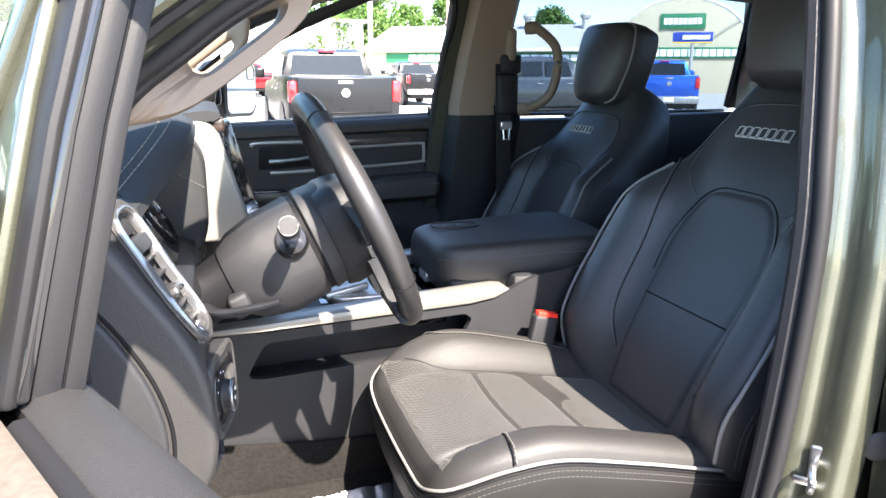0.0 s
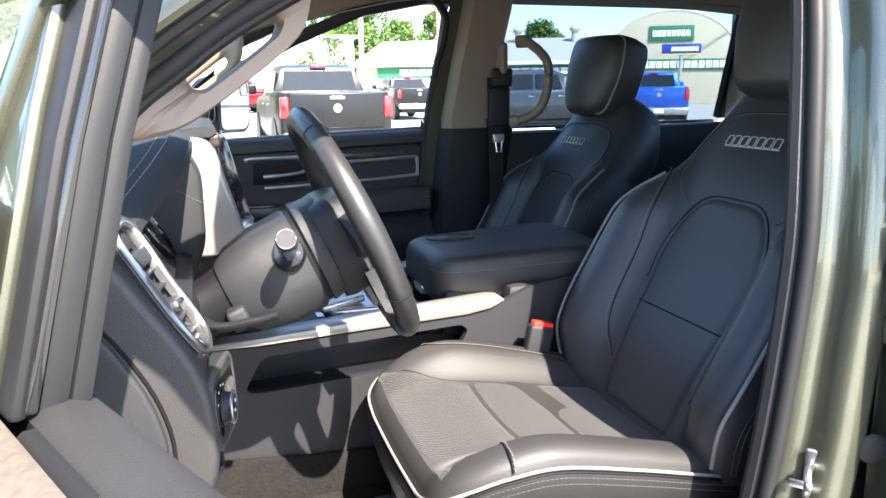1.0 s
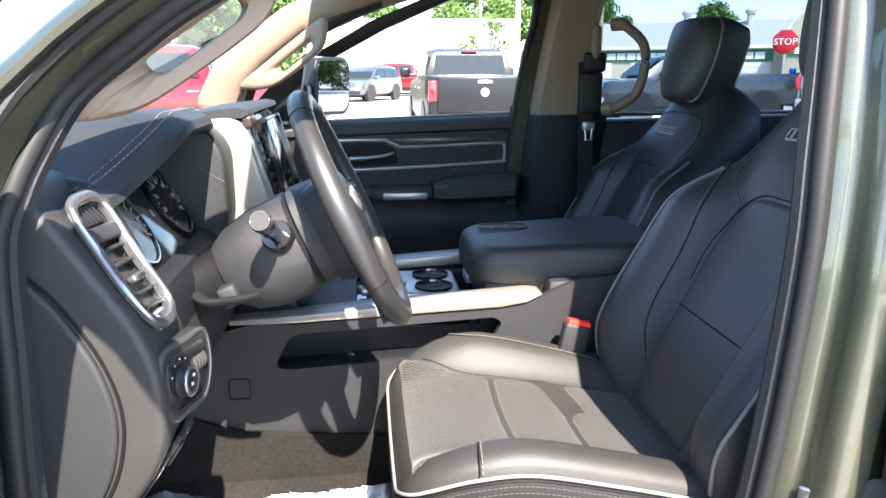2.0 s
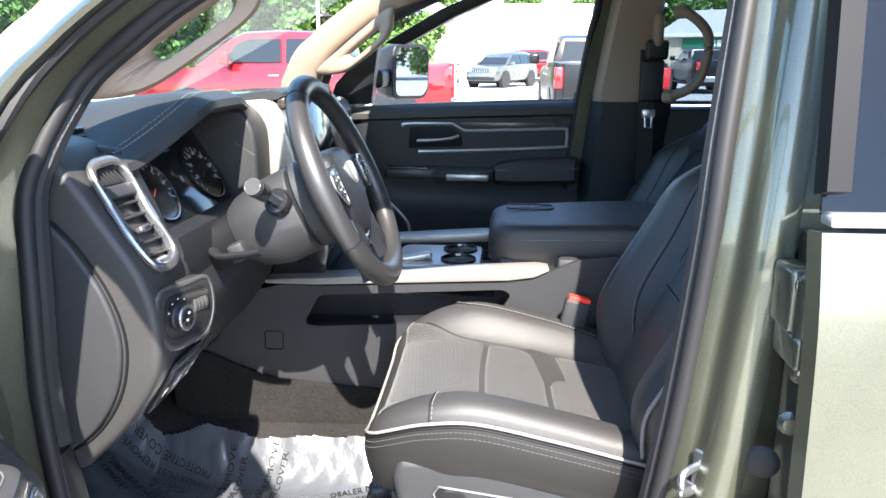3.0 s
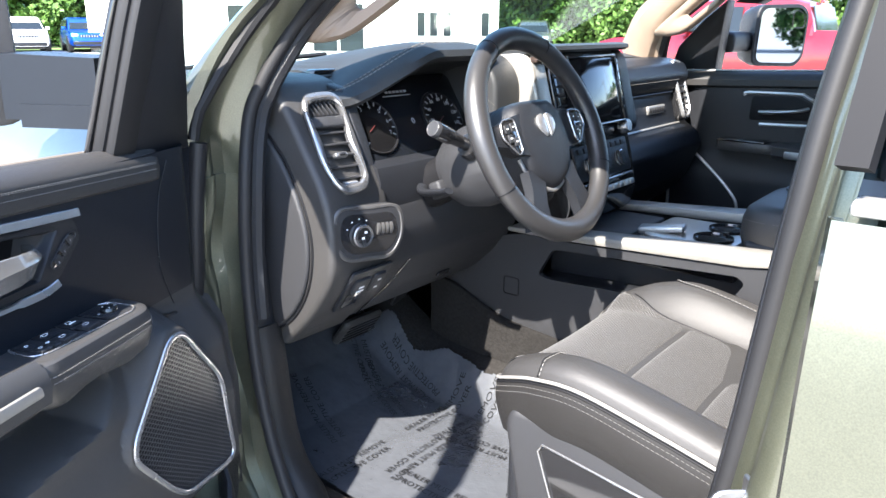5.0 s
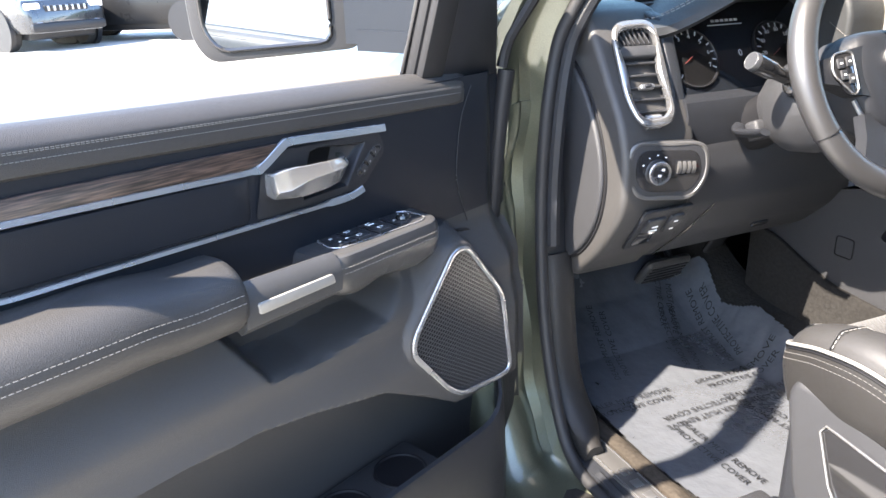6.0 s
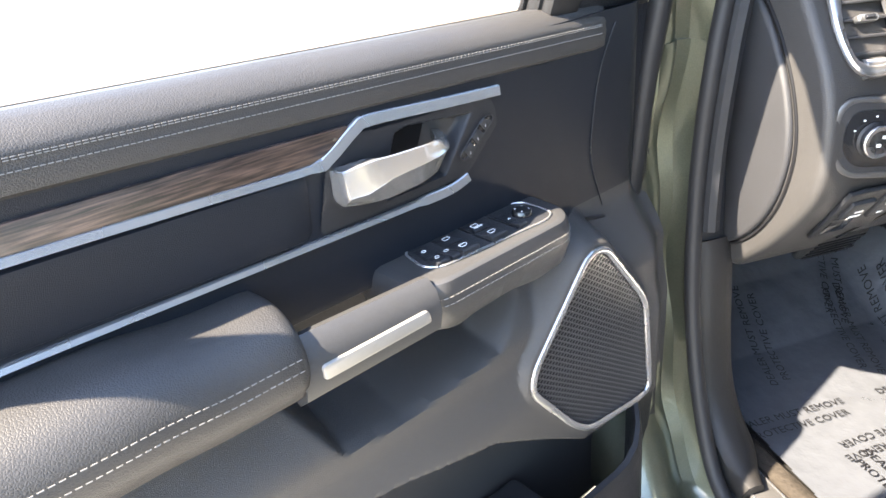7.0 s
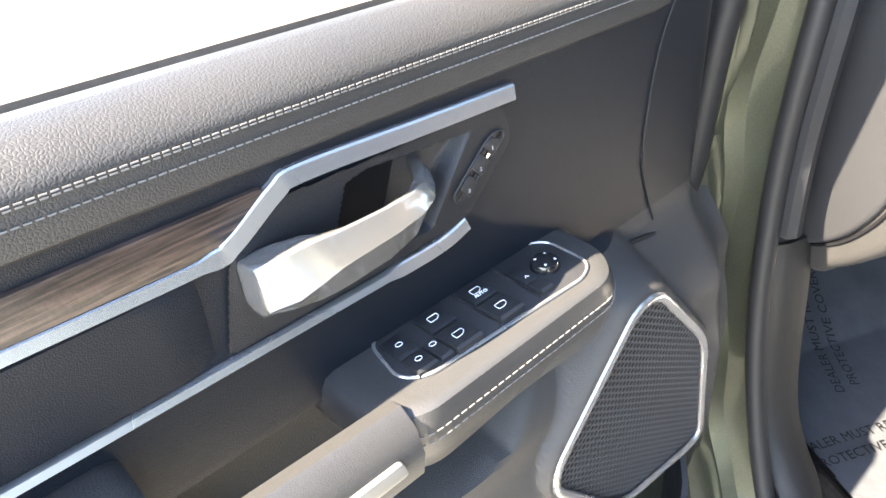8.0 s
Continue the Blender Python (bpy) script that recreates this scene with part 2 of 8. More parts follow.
def spline(pts, n=8, closed=False):
    """A smooth curve through points."""
    P = [Vector(p) for p in pts]
    k, out = len(P), []
    for i in range(k if closed else k - 1):
        get = (lambda j: P[j % k]) if closed else (lambda j: P[min(max(j, 0), k - 1)])
        a, b, c, d = get(i - 1), get(i), get(i + 1), get(i + 2)
        for s in range(n):
            t = s / n
            out.append(0.5 * ((2 * b) + (c - a) * t + (2 * a - 5 * b + 4 * c - d) * t * t + (3 * b - a - 3 * c + d) * t ** 3))
    if not closed:
        out.append(P[-1])
    return out


def tube(path, r, n=10, closed=False, up=(0, 0, 1), flat=1.0):
    """A round (or flattened) bar along a path; r may be a list."""
    P = [Vector(p) for p in path]
    k = len(P)
    rs = [float(a) for a in r] if isinstance(r, (list, tuple)) else [r] * k
    rs += rs[-1:] * (k - len(rs))
    rings, ref = [], Vector(up)
    for i in range(k):
        a = P[i - 1] if (i or closed) else P[0]
        b = P[(i + 1) % k] if (i < k - 1 or closed) else P[-1]
        t = (b - a).normalized()
        side = t.cross(ref)
        if side.length < 1e-3:
            side = t.cross(Vector((1, 0.1, 0)))
        side.normalize()
        nrm = side.cross(t).normalized()
        rings.append([P[i] + rs[i] * (math.cos(2 * math.pi * j / n) * side + flat * math.sin(2 * math.pi * j / n) * nrm) for j in range(n)])
    return loft(rings, caps=not closed, loop=closed)


def lathe(profile, m, n=24):
    """A profile of (radius, height) turned about the z axis of the pose m."""
    rings = [[(max(r, 1e-4) * math.cos(2 * math.pi * j / n), max(r, 1e-4) * math.sin(2 * math.pi * j / n), h) for j in range(n)] for r, h in profile]
    return moved(loft(rings), m)


def axis_pose(at, way):
    """The pose at a place with z along a way."""
    return Matrix.Translation(at) @ Vector(way).to_track_quat("Z", "Y").to_matrix().to_4x4()


def resample(pts, n):
    P = [Vector(p) for p in pts]
    P.append(P[0])
    d = [0.0]
    for a, b in zip(P, P[1:]):
        d.append(d[-1] + (b - a).length)
    out, j = [], 0
    for i in range(n):
        s = d[-1] * i / n
        while d[j + 1] < s:
            j += 1
        t = (s - d[j]) / max(d[j + 1] - d[j], 1e-9)
        out.append(P[j].lerp(P[j + 1], t))
    return out


def pillow(outline, put, top, n=72, rings=12, edge=0.25, drop=0.02, sides=((0.004, -0.02), (0.0, -0.05))):
    """An upholstered form over a flat outline of (a, b): top(a, b) gives its height, the rim falls by drop over the outer
    part edge, and sides are (outset, depth) rings below it. put(a, b, h) places it."""
    P = resample(outline, n)
    c = sum(P, Vector((0, 0))) / n
    out = []
    for i in range(1, rings + 1):
        s = i / rings
        s = 1 - (1 - s) ** 1.5
        e = max((s - (1 - edge)) / edge, 0)
        fall = drop * (1 - math.sqrt(max(1 - e * e, 0)))
        out.append([put(q.x, q.y, top(q.x, q.y) - fall) for q in (c + (p - c) * s for p in P)])
    for outset, depth in sides:
        ring = []
        for p in P:
            q = p + (p - c).normalized() * outset
            ring.append(put(q.x, q.y, top(p.x, p.y) - drop + depth if depth > -9 else depth))
        out.append(ring)
    bm = loft(out, caps=False)
    mid = bm.verts.new(put(c.x, c.y, top(c.x, c.y)))
    bm.verts.ensure_lookup_table()
    for i in range(n):
        bm.faces.new((bm.verts[i], bm.verts[(i + 1) % n], mid))
    last = (len(out) - 1) * n
    bm.verts.ensure_lookup_table()
    bm.faces.new([bm.verts[last + i] for i in range(n)])
    return bm


def stitches(path, length=0.0042, gap=0.0022, r=0.0005):
    """A row of single thread stitches along a path."""
    P = [Vector(p) for p in path]
    bm = bmesh.new()
    d = [0.0]
    for a, b in zip(P, P[1:]):
        d.append(d[-1] + (b - a).length)

    def at(s):
        j = 0
        while j < len(d) - 2 and d[j + 1] < s:
            j += 1
        return P[j].lerp(P[j + 1], (s - d[j]) / max(d[j + 1] - d[j], 1e-9))
    s = 0.0
    while s + length < d[-1]:
        a, b = at(s), at(s + length)
        t = (b - a).normalized()
        u = t.cross(Vector((0.3, 0.5, 0.81))).normalized() * r
        w = t.cross(u)
        v = [bm.verts.new(p + o) for p in (a, b) for o in (u, w, -u, -w)]
        for i in range(4):
            j = (i + 1) % 4
            bm.faces.new((v[i], v[j], v[4 + j], v[4 + i]))
        bm.faces.new(v[:4])
        bm.faces.new(v[4:][::-1])
        s += length + gap
    return bm


def field(f, us, vs, put):
    """An open sheet: height f(u, v) over a grid."""
    return loft([[put(u, v, f(u, v)) for u in us] for v in vs], caps=False, closed=False)


def thick(bm, d):
    bmesh.ops.recalc_face_normals(bm, faces=bm.faces)
    bmesh.ops.solidify(bm, geom=bm.faces[:], thickness=d)
    return bm


def inside(pts, a, b):
    """Signed distance to a polygon, positive inside."""
    best, odd, n = 9.0, False, len(pts)
    for i in range(n):
        x1, y1 = pts[i - 1]
        x2, y2 = pts[i]
        dx, dy = x2 - x1, y2 - y1
        t = min(max(((a - x1) * dx + (b - y1) * dy) / (dx * dx + dy * dy + 1e-12), 0), 1)
        best = min(best, math.hypot(a - x1 - t * dx, b - y1 - t * dy))
        if (y1 > b) != (y2 > b) and a < (x2 - x1) * (b - y1) / (y2 - y1) + x1:
            odd = not odd
    return best if odd else -best


def lettering(body, size, m, deep=0.0004):
    """Flat letters as a mesh, centred, in the pose m."""
    cu = bpy.data.curves.new("letters", "FONT")
    cu.body, cu.size, cu.align_x, cu.align_y, cu.extrude, cu.resolution_u = body, size, "CENTER", "CENTER", deep, 2
    ob = bpy.data.objects.new("letters", cu)
    me = bpy.data.meshes.new_from_object(ob)
    bpy.data.objects.remove(ob)
    bpy.data.curves.remove(cu)
    bm = bmesh.new()
    bm.from_mesh(me)
    bpy.data.meshes.remove(me)
    return moved(bm, m)


def frange(a, b, n):
    return [a + (b - a) * i / n for i in range(n + 1)]


def panel_grid(outline, put, top, step=0.006, rise=0.004, soft=0.014, dip=0.004):
    """A sewn-in panel on a grid, cut along an outline, its rim sunk below the cushion round it."""
    a0, a1 = min(p[0] for p in outline), max(p[0] for p in outline)
    b0, b1 = min(p[1] for p in outline), max(p[1] for p in outline)
    na, nb = int((a1 - a0) / step), int((b1 - b0) / step)
    bm = field(lambda a, b: top(a, b) - dip + (rise + dip) * smooth(0.0, soft, inside(outline, a, b)), frange(a0, a1, na), frange(b0, b1, nb), lambda a, b, h: (a, b, h))
    bmesh.ops.delete(bm, geom=[f for f in bm.faces if inside(outline, f.calc_center_median().x, f.calc_center_median().y) < -0.004], context="FACES")
    for v in bm.verts:
        v.co = put(*v.co)
    return bm

# ---- the lot and the cab of the truck ----
MID = 1.61          # the truck's long middle plane is y = MID, its tail lies towards +x


def flip(p):
    return (p[0], 2 * MID - p[1], p[2])


CONCRETE = material("sunlit_concrete", (0.34, 0.33, 0.31), 0.9, grain=0.4, size=0.01, var=0.12)
ground = solo("ground", field(lambda u, v: 0.0, frange(-900, 900, 12), frange(-900, 900, 12), lambda u, v, h: (u, v, h)), CONCRETE, "bare pale sunlit concrete lot", "ground", kind="structure")

cab = thing("truck_cab", "olive green metallic pickup cab with beige headliner and black trim", "truck", pose(0.5, MID, 0.0))

# door opening line on the driver's side, from the sill up the hinge post, along the roof and down the middle post
SEAL_LINE = [(0.10, 0.775, 0.598), (0.0, 0.775, 0.615), (-0.06, 0.775, 0.70), (-0.108, 0.775, 0.86), (-0.127, 0.777, 1.05), (-0.124, 0.782, 1.21), (-0.128, 0.803, 1.33), (-0.114, 0.82, 1.385), (-0.098, 0.838, 1.426), (-0.075, 0.858, 1.471), (-0.05, 0.866, 1.499), (-0.009, 0.868, 1.53), (0.056, 0.875, 1.578), (0.17, 0.885, 1.64), (0.32, 0.89, 1.70), (0.48, 0.89, 1.74), (0.62, 0.885, 1.768),
             (0.71, 0.89, 1.77), (0.765, 0.875, 1.72), (0.768, 0.855, 1.65), (0.754, 0.825, 1.57), (0.734, 0.79, 1.42), (0.722, 0.772, 1.29), (0.70, 0.768, 1.07), (0.672, 0.770, 0.88), (0.64, 0.772, 0.72), (0.585, 0.775, 0.63), (0.52, 0.772, 0.602), (0.40, 0.775, 0.598)]
line = spline(SEAL_LINE, 6, closed=True)
part("door_seal", tube([(p.x, p.y - 0.006, p.z) for p in line], 0.0115, 10, True, (0, 1, 0)), RUBBER, cab, "black rubber door seal")
mid_ = Vector((0.32, 0, 1.2))
first = next(i for i, p in enumerate(line) if p.z > 0.97)
lip = line[first:] + [p for p in line[:first] if p.x > 0.04]
part("seal_flange", tube([p + (Vector((mid_.x, 0, mid_.z)) - Vector((p.x, 0, p.z))).normalized() * 0.006 + Vector((0, 0.014, 0)) for p in lip], 0.013, 8, False, (0, 1, 0)), PLASTIC, cab, "dark inner lip of the door seal")
part("door_seal", tube([flip(p) for p in line], 0.0135, 8, True, (0, 1, 0)), RUBBER, cab)


def skin(path, section, side=False, caps=True):
    """A loft of a cross-section of (dx, dy, dz) offsets along a path."""
    rings = [[(p[0] + dx * k, p[1] + dy * k, p[2] + dz * k) for dx, dy, dz in section] for *p, k in path]
    if side:
        rings = [[flip(q) for q in r] for r in rings]
    return loft(rings, caps=caps)


# windscreen posts: painted outside, beige trim inside
A_LINE = [(-0.138, 0.787, 1.24, 1.0), (-0.134, 0.803, 1.335, 1.0), (-0.08, 0.857, 1.475, 1.0), (0.05, 0.874, 1.582, 1.0), (0.165, 0.884, 1.645, 1.0), (0.48, 0.89, 1.748, 1.0), (0.62, 0.885, 1.776, 0.9)]
A_LINE = [(*p[:3], k) for p, k in zip(spline([q[:3] for q in A_LINE], 5), np.interp(range(31), (0, 5, 11, 25, 30), (1.0, 0.95, 0.66, 0.66, 0.62)))]
A_OUT = [(0.008, -0.012, 0.0), (0.002, -0.045, 0.002), (-0.008, -0.062, 0.008), (-0.014, -0.085, 0.012), (-0.018, -0.105, 0.018), (-0.018, -0.12, 0.019), (-0.024, -0.128, 0.025), (-0.034, -0.115, 0.034), (-0.048, -0.08, 0.044), (-0.052, -0.03, 0.046), (-0.03, 0.0, 0.02)]
POST = [(0.0, 0.0), (-0.014, -0.006), (-0.032, -0.016), (-0.036, -0.034), (-0.022, -0.050), (-0.012, -0.072), (-0.022, -0.104), (-0.042, -0.132), (-0.07, -0.15), (-0.12, -0.15), (-0.03, 0.02)]
A_IN = [(0.004, 0.008, -0.004), (-0.01, 0.016, 0.004), (-0.02, 0.045, 0.01), (-0.04, 0.065, 0.035), (-0.085, 0.062, 0.075), (-0.12, 0.02, 0.10), (-0.06, 0.0, 0.04)]
for s in (False, True):
    fl = flip if s else (lambda p: p)
    # the section of the hinge post below runs over into that of the windscreen post
    rings = []
    for i, (x, y, z, k) in enumerate(A_LINE):
        g = smooth(0, 11, i)
        rings.append([fl((x + h[0] * (1 - g) + o[0] * k * g, y + h[1] * (1 - g) + o[1] * k * g, z + o[2] * k * g)) for h, o in zip(POST, A_OUT)])
    part("windscreen_post", loft(rings), GREEN, cab)
    trim = part("post_trim", skin(A_LINE[4:], A_IN, s), BEIGE_PLASTIC, cab, "beige moulded post trim")
    fl = flip if s else (lambda p: p)
    part("post_weatherstrip", tube([fl((p[0] - 0.014 * p[3], p[1] - 0.088 * p[3], p[2] + 0.016 * p[3])) for p in A_LINE[3:]], 0.0095, 8), RUBBER, cab, "black rubber weatherstrip")
    # moulded grab handle: a flat grip with broad ends and a long slot
    o, e1, e2 = Vector((0.003, 0.918, 1.514)), Vector((0.77, 0.28, 0.57)).normalized(), Vector((0.55, 0.10, -0.83)).normalized()
    e3 = e1.cross(e2)
    outer = resample(spline([(-0.135, -0.03, 0), (-0.105, 0.004, 0), (-0.062, 0.028, 0), (-0.034, 0.036, 0), (0.0, 0.039, 0), (0.05, 0.04, 0), (0.10, 0.04, 0), (0.145, 0.035, 0), (0.18, 0.01, 0), (0.20, -0.03, 0), (0.1, -0.034, 0), (0.0, -0.034, 0)], 6, True), 72)
    slot = resample(rounded([(-0.002, -0.004), (-0.002, 0.012), (0.012, 0.02), (0.11, 0.02), (0.126, 0.012), (0.126, -0.004)], 0.006, 3), 72)
    def near(q, ring):
        k = max(range(72), key=lambda i: (Vector((ring[i].x, ring[i].y)) - Vector((0.06, 0.008))).normalized().dot(q))
        return ring[k]
    ways = [Vector((math.cos(t), math.sin(t))) for t in frange(0, 2 * math.pi, 60)[:-1]]
    stretch = [Vector((q.x * 6, q.y)).normalized() for q in ways]
    rows = []
    for q in stretch:
        a_, b_ = near(q, outer), near(q, slot)
        sec = []
        for f, h in ((0.0, 0.004), (0.12, 0.013), (0.3, 0.016), (0.7, 0.016), (0.9, 0.012), (1.0, 0.004), (1.0, -0.004), (0.88, -0.013), (0.12, -0.013), (0.0, -0.004)):
            x_, y_ = a_.x + (b_.x - a_.x) * f, a_.y + (b_.y - a_.y) * f
            sec.append(fl(o + e1 * x_ + e2 * y_ + e3 * h))
        rows.append(sec)
    part("grab_handle", loft(rows, loop=True), BEIGE_PLASTIC, cab, "beige grab handle", 60)

# hinge post and wing on the driver's side, same again mirrored
HINGE_LINE = [(0.06, 0.775, 0.575, 0.55), (-0.02, 0.775, 0.60, 0.7), (-0.075, 0.775, 0.70, 0.9), (-0.118, 0.775, 0.86, 1.0), (-0.137, 0.775, 1.05, 1.0), (-0.138, 0.786, 1.241, 1.0)]
for s in (False, True):
    fl = flip if s else (lambda p: p)
    rings = []
    # pressed hollows run down the face of the post
    for p in spline([q[:3] for q in HINGE_LINE], 8):
        dent = lambda i: (0, 0.002, 0.004, 0.006, 0.008, 0.010, 0.006, 0.003, 0, 0, 0)[i] * math.sin(p.z * 31 + 0.5 * i) * smooth(0.62, 0.72, p.z)
        rings.append([fl((p.x + dx + min(dent(i), 0.004), p.y + dy + 0.5 * dent(i), p.z)) for i, (dx, dy) in enumerate(POST)])
    part("hinge_post", loft(rings), GREEN, cab)
    # dark tube added to darken the door gap, its seal and shade in one
    part("post_gap_shade", tube([fl(q) for q in spline([(-0.162, 0.688, 1.035), (-0.160, 0.695, 1.10), (-0.157, 0.703, 1.20), (-0.153, 0.716, 1.30)], 6)], [0.004] + [0.015] * 18, 10), RUBBER, cab, "dark tube added for the shaded gap and seal by the hinge post")
    # front wing: gently crowned side panel running forward
    wing = [[fl((x, 0.605 + 0.035 * smooth(1.12, 1.33, z) ** 2 + 0.02 * abs(z - 0.98) + (0.05 if z > 1.33 else 0), z)) for z in frange(0.5, 1.345, 12)] for x in frange(-0.22, -1.35, 8)]
    part("front_wing", thick(loft(wing, caps=False, closed=False), 0.012), GREEN, cab)
part("bonnet", thick(field(lambda u, v: 1.345 + 0.035 * (1 - ((v - MID) / 0.98) ** 2) - 0.06 * smooth(-0.9, -1.5, u), frange(-0.72, -1.35, 8), frange(0.655, 2 * MID - 0.655, 16), lambda u, v, h: (u, v, h)), 0.012), GREEN, cab)
part("cowl", box(-0.86, -0.70, 0.70, 2 * MID - 0.70, 1.25, 1.335, 0.01), PLASTIC, cab)
for s in (0, 1):
    w = [(-0.77 + 0.012, 0.95 + 0.75 * s, 1.368), (-0.74, 1.25 + 0.75 * s, 1.385), (-0.72, 1.52 + 0.75 * s, 1.40)]
    part("wiper", tube(spline(w, 5), 0.007, 6), RUBBER, cab, "black windscreen wiper")

# middle posts
B_Z = [(0.55, 0.60, 0.775), (0.72, 0.645, 0.773), (0.88, 0.677, 0.770), (1.08, 0.704, 0.768), (1.27, 0.723, 0.772), (1.40, 0.737, 0.788), (1.56, 0.757, 0.822), (1.66, 0.77, 0.852), (1.74, 0.78, 0.875), (1.80, 0.785, 0.885)]
B_SEC = [(-0.004, 0.012), (0.0, -0.010), (0.006, -0.018), (0.016, -0.024), (0.020, -0.026), (0.023, -0.032), (0.024, -0.046), (0.026, -0.060), (0.031, -0.068), (0.044, -0.073), (0.060, -0.075), (0.068, -0.071), (0.072, -0.060), (0.074, -0.036), (0.080, -0.030), (0.125, -0.030), (0.19, -0.030), (0.19, 0.0), (0.04, 0.01)]
B_IN = [(-0.006, 0.012), (0.004, 0.03), (0.03, 0.055), (0.12, 0.06), (0.22, 0.055), (0.25, 0.03), (0.1, 0.02)]
for s in (False, True):
    fl = flip if s else (lambda p: p)
    part("middle_post", loft([[fl((x + dx, y + dy, z)) for dx, dy in B_SEC] for z, x, y in B_Z]), GREEN, cab)
    part("middle_post_trim", loft([[fl((x + 0.04 * s + dx, y + dy, z)) for dx, dy in B_IN] for z, x, y in B_Z if z <= 1.40]), PLASTIC, cab)
    part("upper_post_trim", loft([[fl((x + 0.04 * s + dx * (0.62 if s else 1.0), y + dy + 0.004, z)) for dx, dy in B_IN] for z, x, y in [(1.37, 0.736, 0.792)] + [b for b in B_Z if b[0] >= 1.40]]), BEIGE_PLASTIC, cab, "beige upper post trim")

# roof, headliner, floor pan, back wall
ROOF = lambda u, v: 1.90 - 0.03 * ((v - MID) / 0.8) ** 2 - 0.05 * smooth(0.5, 0.12, u) - 0.02 * smooth(1.6, 2.0, u)
part("roof", thick(field(ROOF, frange(0.16, 2.02, 12), frange(0.80, 2 * MID - 0.80, 12), lambda u, v, h: (u, v, h)), 0.02), GREEN, cab)
part("headliner", thick(field(lambda u, v: ROOF(u, v) - 0.05 - 0.05 * smooth(0.55, 0.76, abs(v - MID)), frange(0.2, 2.0, 12), frange(0.83, 2 * MID - 0.83, 16), lambda u, v, h: (u, v, h)), 0.012), BEIGE, cab, "beige cloth headliner")
for s in (0, 1):
    fl = flip if s else (lambda p: p)
    rail = [(0.30, 0.86, 1.73), (0.6, 0.85, 1.80), (0.9, 0.85, 1.82), (1.4, 0.85, 1.825), (1.9, 0.86, 1.80)]
    part("roof_rail", tube([fl(p) for p in spline(rail, 5)], 0.045, 10), GREEN, cab)
    part("roof_rail_trim", tube([fl((p[0], p[1] + 0.03, p[2] - 0.012)) for p in spline(rail, 5)], 0.035, 10), BEIGE, cab)
part("header_rail", box(0.13, 0.24, 0.84, 2 * MID - 0.84, 1.765, 1.86, 0.02, 3), BEIGE, cab)
part("floor_pan", box(-0.75, 1.95, 0.70, 2 * MID - 0.70, 0.52, 0.575, 0.01), CARPET, cab)
for s in (0, 1):
    y0, y1 = (0.645, 0.80) if s == 0 else (2 * MID - 0.80, 2 * MID - 0.645)
    part("rocker_sill", box(-0.16, 1.75, y0, y1, 0.42, 0.572, 0.03, 4), GREEN, cab)
part("back_wall", box(1.93, 1.98, 0.72, 2 * MID - 0.72, 0.55, 1.30, 0.01), PLASTIC, cab)
part("back_window", box(1.955, 1.962, 0.80, 2 * MID - 0.80, 1.30, 1.80, 0.002), PRIVACY, cab, "tinted back window")
for s in (0, 1):
    y0 = 0.70 if s == 0 else 2 * MID - 0.86
    e = 0.235 * s
    part("rear_post", prism([(1.72 + e, 1.33), (1.99, 1.33), (1.99, 1.86), (1.86 + 0.5 * e, 1.86)], "y", y0, y0 + 0.16, 0.02), GREEN, cab)
    part("rear_post_trim", prism([(1.70 + e, 1.34), (1.985, 1.34), (1.985, 1.84), (1.84 + 0.6 * e, 1.84)], "y", y0 + (0.162 if s == 0 else -0.022), y0 + (0.182 if s == 0 else -0.002), 0.008), BEIGE_PLASTIC, cab)
    y0 = 0.63 if s == 0 else 2 * MID - 0.70
    part("rear_quarter", prism([(1.76 + e, 0.5), (2.02, 0.5), (2.02, 1.86), (1.90 + 0.5 * e, 1.86), (1.80 + e, 1.36), (1.76 + e, 1.34)], "y", y0, y0 + 0.07, 0.02), GREEN, cab)
    part("back_corner", box(1.90, 2.0, 0.66 if s == 0 else 2 * MID - 0.84, 0.84 if s == 0 else 2 * MID - 0.66, 0.55, 1.86 if s == 0 else 1.35, 0.02), PLASTIC, cab)

part("firewall", box(-0.82, -0.76, 0.66, 2 * MID - 0.66, 0.5, 1.335, 0.01), PLASTIC, cab)

# windscreen
ws = []
for v in frange(0.0, 1.0, 10):
    z = 1.345 + (1.80 - 1.345) * v
    x = -0.74 + (0.17 + 0.74) * (v ** 0.93)
    ws.append([(x - 0.10 * (1 - t * t), MID + t * (0.85 - 0.09 * v), z + 0.02 * (1 - t * t)) for t in frange(-1, 1, 16)])
pane = part("windscreen", thick(loft(ws, caps=False, closed=False), 0.005), GLASS, cab, "clear windscreen")
pane.visible_shadow = False

# footwell carpets, toe board, sill plate
def footwell(y0, y1):
    P = [(-0.78, 1.02), (-0.62, 0.98), (-0.50, 0.84), (-0.36, 0.70), (-0.24, 0.628), (-0.10, 0.606), (0.20, 0.603), (0.7, 0.605), (1.2, 0.61), (1.9, 0.61)]
    S = spline([(x, 0, z) for x, z in P], 4)
    def rise(y):
        return 0.115 * smooth(1.27, 1.40, y if y < MID else 2 * MID - y)
    return thick(loft([[(p.x, y, p.z + rise(y) + 0.003 * math.sin(17 * y + 9 * p.x)) for y in frange(y0, y1, 20)] for p in S], caps=False, closed=False), 0.012)
solo("carpet", footwell(0.80, 1.43), CARPET, "black looped pile carpet in the driver's footwell", "carpet")
solo("carpet", footwell(2 * MID - 1.43, 2 * MID - 0.80), CARPET, "black looped pile carpet in the passenger footwell", "carpet")
